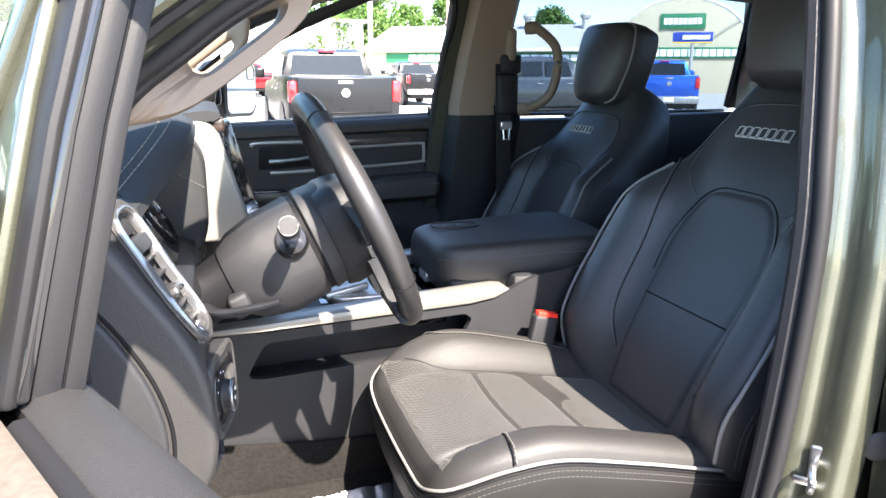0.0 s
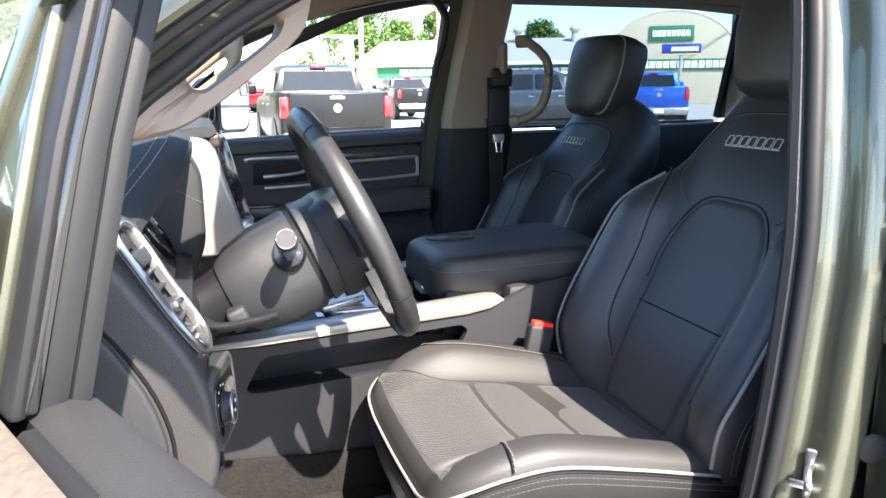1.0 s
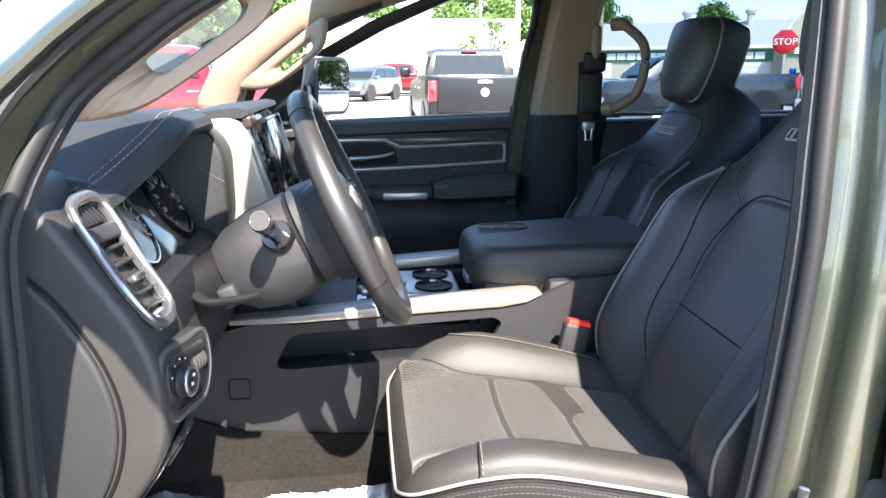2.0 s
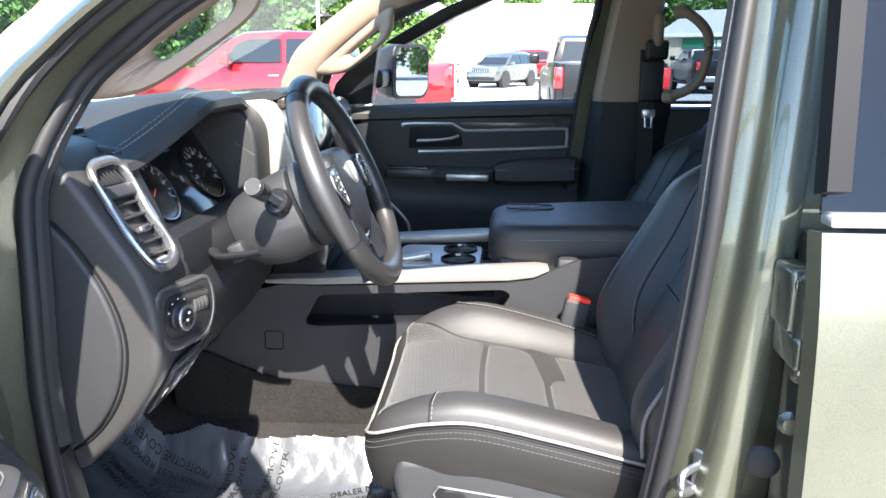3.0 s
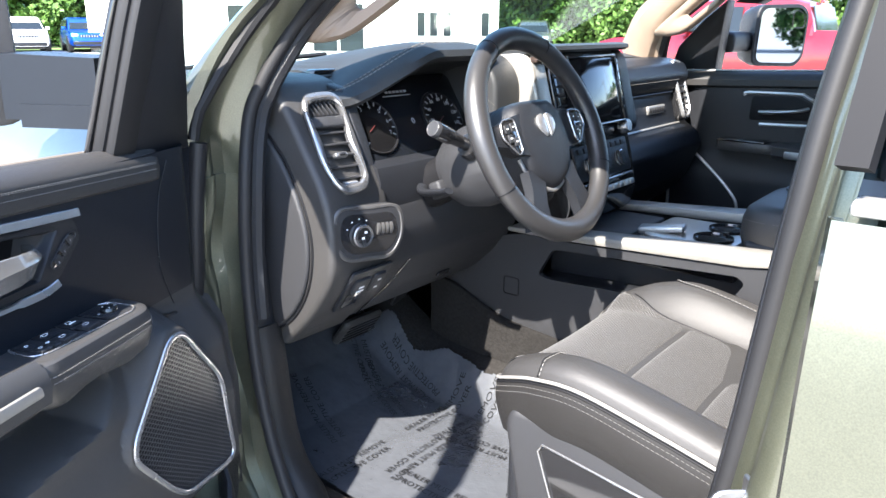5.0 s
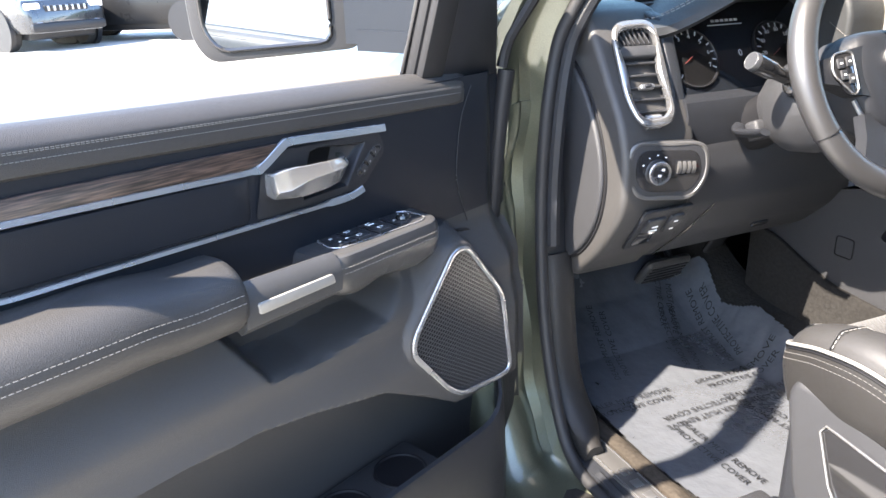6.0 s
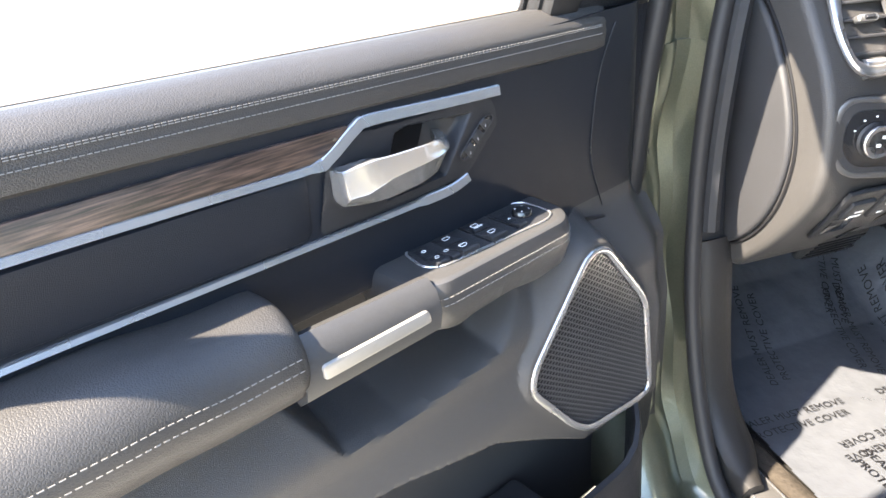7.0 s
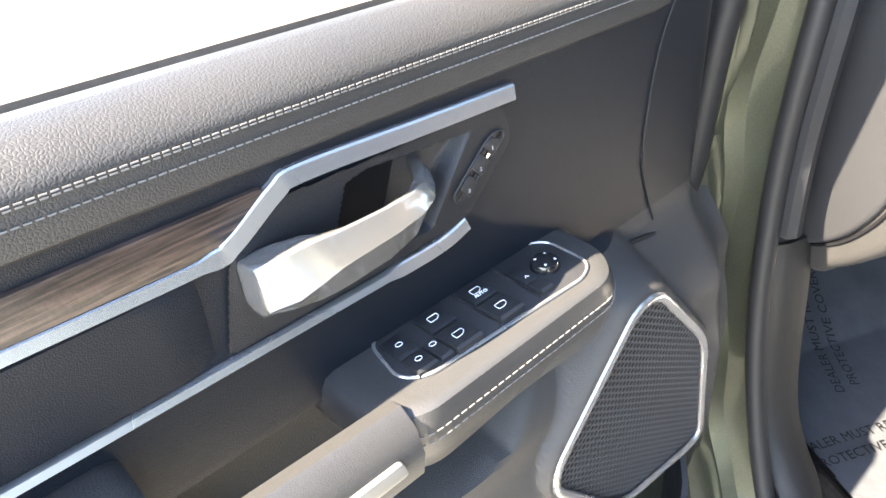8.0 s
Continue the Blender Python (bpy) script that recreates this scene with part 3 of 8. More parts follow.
part("kick_panel", prism([(-0.10, 0.60), (-0.70, 0.62), (-0.70, 1.2), (-0.16, 1.2), (-0.135, 0.95), (-0.125, 0.80)], "y", 0.79, 0.835, 0.01), PLASTIC, cab)
part("kick_panel", prism([(-0.10, 0.60), (-0.70, 0.62), (-0.70, 1.2), (-0.16, 1.2), (-0.135, 0.95), (-0.125, 0.80)], "y", 2 * MID - 0.835, 2 * MID - 0.79, 0.01), PLASTIC, cab)
# broad curved trim that sweeps from the hinge post down onto the sill
KICK = [(-0.142, 0.962), (-0.130, 0.90), (-0.120, 0.82), (-0.108, 0.755), (-0.088, 0.705), (-0.055, 0.668), (-0.015, 0.645), (0.02, 0.634)]
KICK = spline([(x, 0, z) for x, z in KICK], 5)
rings = []
for i, p in enumerate(KICK):
    d = (KICK[min(i + 1, len(KICK) - 1)] - KICK[max(i - 1, 0)]).normalized()
    n = Vector((-d.z, 0, d.x))
    w = 1 - 0.45 * smooth(0.72, 1.0, i / (len(KICK) - 1))
    rings.append([(p.x + n.x * a, 0.786 + b * w, p.z + n.z * a) for a, b in ((-0.030, 0.0), (0.002, 0.0), (0.010, 0.008), (0.013, 0.022), (0.011, 0.042), (0.004, 0.058), (-0.010, 0.068), (-0.045, 0.070), (-0.060, 0.030))])
part("kick_trim", loft(rings), SIDE_VINYL, cab, "smooth black trim sweeping onto the sill")
part("kick_trim", loft([[flip(q) for q in r] for r in rings]), SIDE_VINYL, cab)
# sill plate
sill = thing("sill_plate", "black plastic door sill plate with a brushed metal tread", "sill plate", pose(0.25, 0.80, 0.57))
part("base", loft([[(x, 0.772, 0.597), (x, 0.778, 0.612), (x, 0.80, 0.618), (x, 0.842, 0.621), (x, 0.850, 0.614), (x, 0.848, 0.58), (x, 0.775, 0.575)] for x in frange(-0.13, 1.3, 10)]), PLASTIC, sill)
part("tread", box(-0.03, 0.50, 0.799, 0.845, 0.6175, 0.6235, 0.003), BEZEL, sill, "brushed dark metal tread")
part("tread_rim", tube([(p.x, p.y, 0.6235) for p in resample(rounded([(-0.025, 0.803), (0.495, 0.803), (0.495, 0.841), (-0.025, 0.841)], 0.008, 4), 90)], 0.0016, 6, True), SATIN_DARK, sill, "bright raised rim of the tread")
for i in range(6):
    part("raised_mark", moved(box(-0.010, 0.010, -0.009, 0.009, 0, 0.002, 0.001), pose(0.08 + 0.034 * i, 0.822, 0.6236)), SATIN_DARK, sill)
# bound edge of the carpet beside the sill plate
solo("carpet_edge", loft([[(x, 0.851, 0.600), (x, 0.853, 0.619 + 0.0012 * math.sin(60 * x)), (x, 0.862, 0.6235 + 0.0012 * math.sin(47 * x)), (x, 0.880, 0.6225), (x, 0.892, 0.612), (x, 0.89, 0.60)] for x in frange(-0.10, 0.60, 60)]), CARPET_EDGE, "brown looped pile edge of the carpet along the sill", "carpet")

# striker and the rear door's hinge on the middle post
st = thing("door_striker", "bright zinc door striker loop bolted to the post", "striker", pose(0.726, 0.70, 1.0))
SM = pose(0.733, 0.716, 1.018, 0, 0, -48) @ Matrix.Diagonal((0.8, 0.75, 0.9, 1))
part("plate", moved(box(-0.03, 0.022, -0.004, 0.004, -0.038, 0.038, 0.006, 3), SM), STEEL, st)
part("loop", moved(tube(spline([(-0.02, 0.0, -0.018), (-0.022, -0.036, -0.017), (-0.020, -0.046, -0.002), (-0.022, -0.036, 0.013), (-0.02, 0.0, 0.015)], 5), 0.006, 8), SM), STEEL, st)
part("loop_arm", moved(box(-0.05, -0.012, -0.012, -0.004, -0.022, -0.010, 0.003), SM), STEEL, st)
for z in (-0.026, 0.026):
    part("bolt", moved(lathe([(0.0, 0.005), (0.006, 0.005), (0.008, 0.002), (0.008, 0.0)], axis_pose((0.008, -0.004, z), (0, -1, 0)), 10), SM), STEEL, st)
hg = thing("post_bracket", "olive painted hinge bracket with bolts on the post", "bracket", pose(0.79, 0.67, 1.20))
part("leaf", box(0.772, 0.812, 0.648, 0.70, 1.232, 1.300, 0.006, 3), GREEN, hg)
part("knuckle", lathe([(0.0, -0.045), (0.012, -0.045), (0.012, 0.045), (0.0, 0.045)], axis_pose((0.790, 0.645, 1.245), (0, 0, 1)), 16), GREEN, hg)
part("arm", box(0.778, 0.825, 0.632, 0.70, 1.195, 1.232, 0.006, 3), GREEN, hg)
part("pin", lathe([(0.0, -0.056), (0.005, -0.056), (0.005, 0.056), (0.0, 0.056)], axis_pose((0.790, 0.645, 1.245), (0, 0, 1)), 10), STEEL, hg)
for x, z in ((0.786, 1.285), (0.796, 1.188), (0.79, 1.13)):
    part("bolt", lathe([(0.0, 0.007), (0.008, 0.007), (0.010, 0.003), (0.014, 0.0)], axis_pose((x, 0.650, z), (-0.3, -1, 0)), 12), GREEN, hg)
for z, r_ in ((1.06, 0.020), (0.94, 0.026)):
    part("body_plug", lathe([(0.0, 0.004), (r_ * 0.6, 0.004), (r_ * 0.9, 0.002), (r_, 0.0)], axis_pose((0.781, 0.692, z), (-0.35, -1, 0)), 18), PLASTIC, hg, "black rubber body plug")

# rear doors, shut
def rear_door(s):
    fl = flip if s else (lambda p: p)
    d = thing("rear_door", "olive green rear door with tinted privacy glass" if not s else "rear passenger door with black trim panel and tinted glass", "car door", pose(1.25, fl((0, 0.62, 0))[1], 0.5))
    prof = [(0.5, 0.625), (0.62, 0.606), (0.80, 0.60), (0.98, 0.592), (1.02, 0.588), (1.12, 0.592), (1.25, 0.602), (1.345, 0.622)]
    S = spline([(0, y, z) for z, y in prof], 4)
    e, e2 = (0.15, 0.235) if s else (0, 0)
    xs = [0.784, 0.788, 0.803] + frange(0.86, 1.72 + e2, 8)
    part("outer_skin", thick(loft([[fl((x + (0.02 * smooth(0.9, 0.5, p.z) if x < 0.9 else 0), p.y + (0.012 if x < 0.786 else 0), p.z)) for p in S] for x in xs], caps=False, closed=False), 0.01), GREEN, d)
    part("door_core", prism([(0.80, 0.52), (1.70 + e2, 0.52), (1.70 + e2, 1.33), (0.80, 1.33)], "y", fl((0, 0.63, 0))[1], fl((0, 0.72, 0))[1], 0.01), GREEN, d)
    part("inner_trim", prism([(0.86, 0.60), (1.68 + e2, 0.60), (1.68 + e2, 1.365), (0.86, 1.345)], "y", fl((0, 0.722, 0))[1], fl((0, 0.79, 0))[1], 0.015), PLASTIC, d)
    part("armrest", prism([(0.95, 1.06), (1.6, 1.06), (1.6, 1.13), (0.95, 1.11)], "y", fl((0, 0.79, 0))[1], fl((0, 0.85, 0))[1], 0.015), LEATHER, d)
    part("belt_moulding", prism([(0.790, 1.350), (1.72 + e2, 1.356), (1.72 + e2, 1.368), (0.790, 1.362)], "y", fl((0, 0.617, 0))[1], fl((0, 0.645, 0))[1], 0.004), BEZEL if s else SATIN, d, "satin belt moulding")
    frame_ = [(0.778, 1.38), (0.80, 1.38), (0.822, 1.70), (0.845, 1.79), (1.0, 1.815), (1.6 + e, 1.82), (1.80 + e, 1.80), (1.72 + e2, 1.38), (1.76 + e2, 1.38), (1.85 + e, 1.82), (1.65 + e, 1.845), (1.0, 1.84), (0.83, 1.815), (0.80, 1.74)]
    lean = lambda z: 0.63 + 0.27 * (z - 1.36)
    bm = bmesh.new()
    lo = [bm.verts.new(fl((x, lean(z), z))) for x, z in frame_]
    bm.faces.new(lo)
    bmesh.ops.triangulate(bm, faces=bm.faces[:])
    part("window_frame", thick(bm, 0.03), INK, d, "black window frame")
    g = bmesh.new()
    g.faces.new([g.verts.new(fl((x, lean(z) + 0.012, z))) for x, z in [(0.79, 1.36), (1.74 + e2, 1.36), (1.83 + e, 1.82), (0.83, 1.82)]])
    p = part("pane", thick(g, 0.004), PRIVACY if s else PRIVACY_DARK, d, "tinted privacy glass")
    return d
rear_door(False)
rear_door(True)

# ---- front seats ----
def seat():
    """A leather bucket seat in its own axes: x to the rear, y across, z up; the floor is z = 0."""
    s = thing("front_seat", "black leather driver's seat with perforated insert and grey piping", "car seat", pose(0.30, 1.13, 0.60), "front seats", local=True)
    F = 0.60

    # cushion: a long falling seat plane between two raised bolsters
    CX = [-0.03, 0.0, 0.03, 0.08, 0.15, 0.27, 0.40, 0.56]
    def curve(zs):
        P_ = spline([(x, z, 0) for x, z in zip(CX, zs)], 8)
        return [p.x for p in P_], [p.y for p in P_]
    SEAT_C = curve([0.950, 0.962, 0.969, 0.972, 0.966, 0.947, 0.926, 0.905])
    BOL_C = curve([0.012, 0.018, 0.026, 0.040, 0.052, 0.047, 0.036, 0.022])
    plane = lambda x: float(np.interp(x, *SEAT_C)) - F
    bolster = lambda x: float(np.interp(x, *BOL_C))
    def top(x, y):
        return plane(x) + bolster(x) * smooth(0.128, 0.198, abs(y)) - 0.004 * math.cos(y * 12)
    rim = rounded([(-0.022, -0.212), (-0.022, 0.222), (0.085, 0.256), (0.55, 0.258), (0.55, -0.248), (0.085, -0.246)], [0.075, 0.075, 0.10, 0.05, 0.05, 0.10], 7)
    put = lambda a, b, h: (a, b, h)
    part("cushion", pillow(rim, put, top, 132, 26, 0.12, 0.026, ((0.005, -0.010), (0.006, -0.016), (-0.02, -0.02))), LEATHER, s)
    edge = [Vector(p) for p in resample(rim, 150)]
    mid = Vector((0.26, 0))
    out_by = lambda p, d: (p.x + (p - mid).normalized().x * d, p.y + (p - mid).normalized().y * d)
    part("cushion_side", loft([[(*out_by(p, d), top(p.x, p.y) - 0.026 - h) for p in edge] for d, h in ((-0.012, 0.006), (0.0055, 0.008), (0.0075, 0.018), (0.0075, 0.034), (0.003, 0.06), (-0.006, 0.09), (-0.03, 0.11))]), SIDE_VINYL, s, "dark vinyl cushion side")
    run = [p for p in edge if p.x < 0.50]
    k = max(range(len(run)), key=lambda i: (run[i] - run[i - 1]).length)
    run = run[k:] + run[:k]
    part("piping", tube([(*out_by(p, 0.0045), top(p.x, p.y) - 0.026) for p in run], 0.0026, 10), PIPING, s, "pale grey piping round the cushion")
    part("seam_groove", tube([(*out_by(p, 0.0052), top(p.x, p.y) - 0.0325) for p in run], 0.0018, 6), INK, s)
    for dz, d in ((0.040, 0.0072), (0.049, 0.0078)):
        part("seam", stitches([(*out_by(p, d), top(p.x, p.y) - dz) for p in run], 0.0046, 0.0024, 0.0006), THREAD_DIM, s, "double row of grey stitches")
    # perforated insert that widens over the front lip, with two cross tufts
    ins = rounded([(-0.014, -0.196), (-0.014, 0.205), (0.035, 0.178), (0.10, 0.142), (0.30, 0.138), (0.55, 0.128), (0.55, -0.124), (0.30, -0.132), (0.10, -0.136), (0.035, -0.170)], [0.02, 0.02, 0.03, 0.04, 0.02, 0.02, 0.02, 0.02, 0.04, 0.03], 5)
    TUFTS = (0.152, 0.268)
    def pad(x, y):
        inw = smooth(0.165, 0.11, abs(y))
        g = sum(0.0050 * math.exp(-((x - c - 0.3 * y * y) / 0.0055) ** 2) + 0.0035 * math.exp(-((x - c - 0.3 * y * y) / 0.022) ** 2) for c in TUFTS) * inw
        return top(x, y) - g + 0.0035 * inw * smooth(-0.01, 0.05, x) - 0.024 * smooth(0.012, -0.018, x) ** 2
    part("insert", panel_grid(ins, put, pad, 0.004, 0.0020, 0.010, 0.0015), INSERT, s, "perforated insert with two cross tufts")
    for c in TUFTS:
        part("seam_groove", tube([(c + 0.3 * y * y, y, pad(c + 0.3 * y * y, y) + 0.0014) for y in frange(-0.112, 0.112, 24)], 0.0013, 5), INK, s, "dark cross seam")
    part("seam_groove", tube([(p.x, p.y, top(p.x, p.y) + 0.0002) for p in resample(ins, 140) if p.x > 0.03 and p.x < 0.53 and p.y > 0], 0.0013, 5), INK, s, "dark seam beside the insert")
    part("seam_groove", tube(sorted([(p.x, p.y, top(p.x, p.y) + 0.0002) for p in resample(ins, 140) if p.x > 0.03 and p.x < 0.53 and p.y < 0]), 0.0013, 5), INK, s)
    # stitched ridge on the inner bolster, short cross seam on the outer one
    ridge = spline([(0.088, 0.248, 0), (0.105, 0.226, 0), (0.14, 0.212, 0), (0.25, 0.206, 0), (0.36, 0.192, 0), (0.42, 0.160, 0), (0.44, 0.138, 0)], 8)
    part("seam", stitches([(q.x, q.y, top(q.x, q.y) - 0.022 * smooth(0.226, 0.256, q.y) ** 2 + 0.0012) for q in ridge], 0.0046, 0.0024, 0.0008), THREAD, s, "pale stitching on the bolster")
    part("seam_groove", tube([(q.x, q.y - 0.0035, top(q.x, q.y) - 0.022 * smooth(0.226, 0.256, q.y) ** 2 + 0.0004) for q in ridge], 0.0012, 5), INK, s)
    cross = [(0.098 - 0.026 * t + 0.012 * t * t, -0.150 - 0.094 * t) for t in frange(0, 1, 16)]
    cross = [(x, y, top(x, y) - 0.024 * smooth(0.222, 0.248, -y) ** 2 + 0.0014) for x, y in cross]
    part("seam", stitches(cross, 0.0046, 0.0024, 0.0008), THREAD, s)
    part("seam_groove", tube([(x - 0.0035, y, z - 0.0012) for x, y, z in cross], 0.0013, 5), INK, s)

    # backrest: a up along the back, b across
    base, tilt = Vector((0.406, -0.02, 0.925 - F)), radians(26)
    upv, fwd = Vector((math.sin(tilt), 0, math.cos(tilt))), Vector((-math.cos(tilt), 0, math.sin(tilt)))

    def back(a, b, h):
        return base + upv * a + Vector((0, b, 0)) + fwd * h

    def face(a, b):
        bol = smooth(0.118, 0.205, abs(b)) * 0.066 * smooth(-0.06, 0.10, a) * smooth(0.50, 0.34, a)
        return 0.004 + bol + 0.010 * math.exp(-((a - 0.12) / 0.12) ** 2) - 0.014 * smooth(0.46, 0.68, a) - 0.022 * smooth(0.40, 0.62, a) * smooth(0.06, 0.2, abs(b))
    half_rim = [(-0.05, 0.205), (0.05, 0.246), (0.15, 0.262), (0.30, 0.262), (0.39, 0.243), (0.455, 0.216), (0.56, 0.196), (0.64, 0.165), (0.70, 0.115)]
    rim = rounded([(a_, -b_) for a_, b_ in half_rim][::-1] + half_rim, [0.05, 0.06, 0.05, 0.03, 0.03, 0.05, 0.05, 0.05, 0.06, 0.06, 0.05, 0.05, 0.05, 0.03, 0.03, 0.05, 0.06, 0.05], 5)
    part("backrest", pillow(rim, back, face, 132, 26, 0.12, 0.028, ((0.005, -0.010), (0.006, -0.05), (-0.004, -0.1), (-0.05, -0.135))), LEATHER_SOFT, s)
    arch = rounded([(0.005, -0.105), (0.005, 0.105), (0.20, 0.124), (0.335, 0.134), (0.425, 0.082), (0.425, -0.082), (0.335, -0.134), (0.20, -0.124)], [0.02, 0.02, 0.03, 0.06, 0.045, 0.045, 0.06, 0.03], 6)
    part("insert", panel_grid(arch, back, face, 0.005, 0.0026, 0.016, 0.0016), LEATHER_SOFT, s, "smooth leather insert")
    part("seam_groove", tube([back(q.x, q.y, face(q.x, q.y) + 0.0004) for q in resample(arch, 90) if q.x > 0.24], 0.0013, 5), INK, s, "dark seam round the insert")
    part("seam_groove", tube([back(0.1995, b_, face(0.1995, b_) + 0.0026) for b_ in frange(-0.116, 0.116, 16)], 0.0014, 5), INK, s, "dark cross seam")
    # piping and twin stitches down the outer edge of each bolster
    edge = resample(rim, 170)
    for sg in (1, -1):
        pts = sorted([p for p in edge if sg * p.y > 0.15 and 0.02 < p.x < 0.462], key=lambda p: p.x)
        part("piping", tube([back(p.x, p.y * 1.020, face(p.x, p.y) - 0.010) for p in pts], 0.0032, 8), PIPING, s, "pale grey piping along the bolster")
        for d in (0.048, 0.058):
            part("seam", stitches([back(p.x, p.y * 1.027, face(p.x, p.y) - d) for p in pts], 0.0046, 0.0024, 0.0007), THREAD, s)
        yk = spline([(0.396, sg * 0.112, 0), (0.420, sg * 0.142, 0), (0.455, sg * 0.166, 0), (0.50, sg * 0.172, 0), (0.548, sg * 0.158, 0), (0.580, sg * 0.128, 0), (0.588, sg * 0.07, 0), (0.590, 0, 0)], 8)
        part("seam", stitches([back(q.x, q.y, face(q.x, q.y) + 0.0012) for q in yk], 0.0044, 0.0022, 0.0010), THREAD, s, "pale stitching round the yoke")
        part("seam_groove", tube([back(q.x + 0.002, q.y * 1.02, face(q.x, q.y) + 0.0004) for q in yk], 0.0011, 5), INK, s)
        bo = spline([(0.462, sg * 0.206, 0), (0.44, sg * 0.190, 0), (0.39, sg * 0.172, 0), (0.30, sg * 0.163, 0), (0.18, sg * 0.158, 0), (0.12, sg * 0.146, 0), (0.08, sg * 0.122, 0)], 8)
        part("seam", stitches([back(q.x, q.y, face(q.x, q.y) + 0.0014) for q in bo], 0.0048, 0.0022, 0.0009), THREAD, s, "pale stitching along the bolster")
        part("seam_groove", tube([back(q.x, q.y - sg * 0.0035, face(q.x, q.y - sg * 0.0035) + 0.0004) for q in bo], 0.0013, 5), INK, s)
    # embroidered trim badge, kept as plain outlined bars
    for i in range(7):
        b = 0.090 - 0.0205 * i
        q = [(0.533 + da, b + db) for da, db in ((-0.0095, 0.0085), (-0.0095, -0.0075), (0.0095, -0.0085), (0.0095, 0.0075))]
        part("badge_bar", tube([back(a_, b_, face(a_, b_) + 0.001) for a_, b_ in rounded(q, 0.003, 2)], 0.0010, 5, True), EMBROIDERY, s, "embroidered pale outline bar")
    part("badge_line", tube([back(0.5215, b_, face(0.5215, b_) + 0.001) for b_ in frange(0.094, -0.044, 8)], 0.0010, 6), EMBROIDERY, s)

    # headrest on two chrome posts
    def hput(a, b, h):
        up2, fwd2 = Vector((math.sin(radians(11)), 0, math.cos(radians(11)))), Vector((-math.cos(radians(11)), 0, math.sin(radians(11))))
        return base + upv * 0.71 + fwd * 0.055 + up2 * (a - 0.004) + Vector((0, b, 0)) + fwd2 * h
    rim = rounded([(-0.098, -0.105), (-0.098, 0.105), (0.02, 0.138), (0.13, 0.13), (0.13, -0.13), (0.02, -0.138)], [0.035, 0.035, 0.05, 0.035, 0.035, 0.05], 6)
    head = part("headrest", pillow(rim, hput, lambda a, b: 0.03 - 1.2 * b * b - 0.6 * (a - 0.03) ** 2, 72, 12, 0.2, 0.025, ((0.004, -0.01), (0.003, -0.05), (-0.01, -0.09), (-0.04, -0.11))), LEATHER_SOFT, s)
    e = [p for p in resample(rim, 90) if p.y < -0.07 or p.y > 0.07]
    for sg in (-1, 1):
        pts = sorted([p for p in e if sg * p.y > 0], key=lambda p: p.x)
        part("piping", tube([hput(p.x * 0.99, p.y * 1.03, 0.03 - 1.2 * p.y ** 2 - 0.034) for p in pts], 0.0032, 6), PIPING, s)
    for b in (-0.06, 0.06):
        part("headrest_post", tube([back(0.60, b, -0.06), back(0.69, b, -0.03)], 0.006, 10), PLASTIC, s, "dark headrest post")

    # plastic side shields with controls
    def shield(sg):
        w = 0.222
        S = rounded([(0.022, 0.30), (0.035, 0.328), (0.10, 0.328), (0.30, 0.302), (0.46, 0.286), (0.62, 0.282), (0.64, 0.14), (0.60, 0.09), (0.09, 0.09), (0.05, 0.16)], 0.02, 4)
        return prism(S, "y", sg * (w - 0.02), sg * (w + 0.018), 0.012, 3)
    sh = part("side_shield", shield(-1), PLASTIC_GREY, s, "charcoal plastic side shield")
    part("side_shield", shield(1), PLASTIC_GREY, s)
    panel = rounded([(0.082, 0.290), (0.33, 0.256), (0.56, 0.236), (0.56, 0.150), (0.16, 0.160), (0.115, 0.195)], 0.015, 4)
    yy = -0.2425
    part("control_bezel", tube([(a, yy, b) for a, b in resample(panel, 60)], 0.0020, 8, True, (0, 1, 0)), SATIN_DARK, sh, "bright bezel line")
    part("control_panel", prism(resample(panel, 40), "y", yy + 0.006, yy + 0.001, 0.001), GLOSS, sh)
    part("seat_switch", join(moved(box(-0.03, 0.03, -0.012, 0.004, -0.008, 0.008, 0.005, 3), pose(0.205, yy - 0.006, 0.215, 0, 8, 0)), moved(box(-0.009, 0.009, -0.014, 0.004, -0.024, 0.024, 0.005, 3), pose(0.225, yy - 0.008, 0.223, 0, 8, 0))), PLASTIC, sh, "black power seat switch")
    part("lumbar_knob", lathe([(0.0, 0.012), (0.014, 0.012), (0.018, 0.009), (0.02, 0.0)], axis_pose((0.30, yy, 0.205), (0, -1, 0)), 24), PLASTIC, sh)
    part("lumbar_ring", lathe([(0.021, 0.0), (0.021, 0.006), (0.024, 0.006), (0.025, 0.0)], axis_pose((0.30, yy, 0.205), (0, -1, 0)), 24), CHROME, sh)
    # tracks on the floor
    for y in (-0.2, 0.2):
        part("seat_track", box(-0.02, 0.6, y - 0.028, y + 0.028, 0.012, 0.075, 0.008), PLASTIC, s, "black floor track")
        part("track_cover", box(-0.055, 0.02, y - 0.034, y + 0.034, 0.012, 0.062, 0.012, 3), PLASTIC_GREY, s)
    part("seat_pan", box(0.02, 0.56, -0.23, 0.23, 0.07, 0.27, 0.02, 3), PLASTIC, s)
    part("back_shell", pillow(rounded([(-0.03, -0.2), (-0.03, 0.2), (0.34, 0.235), (0.55, 0.15), (0.55, -0.15), (0.34, -0.235)], 0.05, 4), lambda a, b, h: back(a, b, -0.13 - h), lambda a, b: 0.02, 48, 6, 0.3, 0.02, ((0.0, -0.01),)), PLASTIC, s)
    return s


driver_seat = seat()
passenger_seat = tagged(copy_thing(driver_seat, pose(0.47, 2.13, 0.535)), "black leather passenger seat with perforated insert and grey piping")

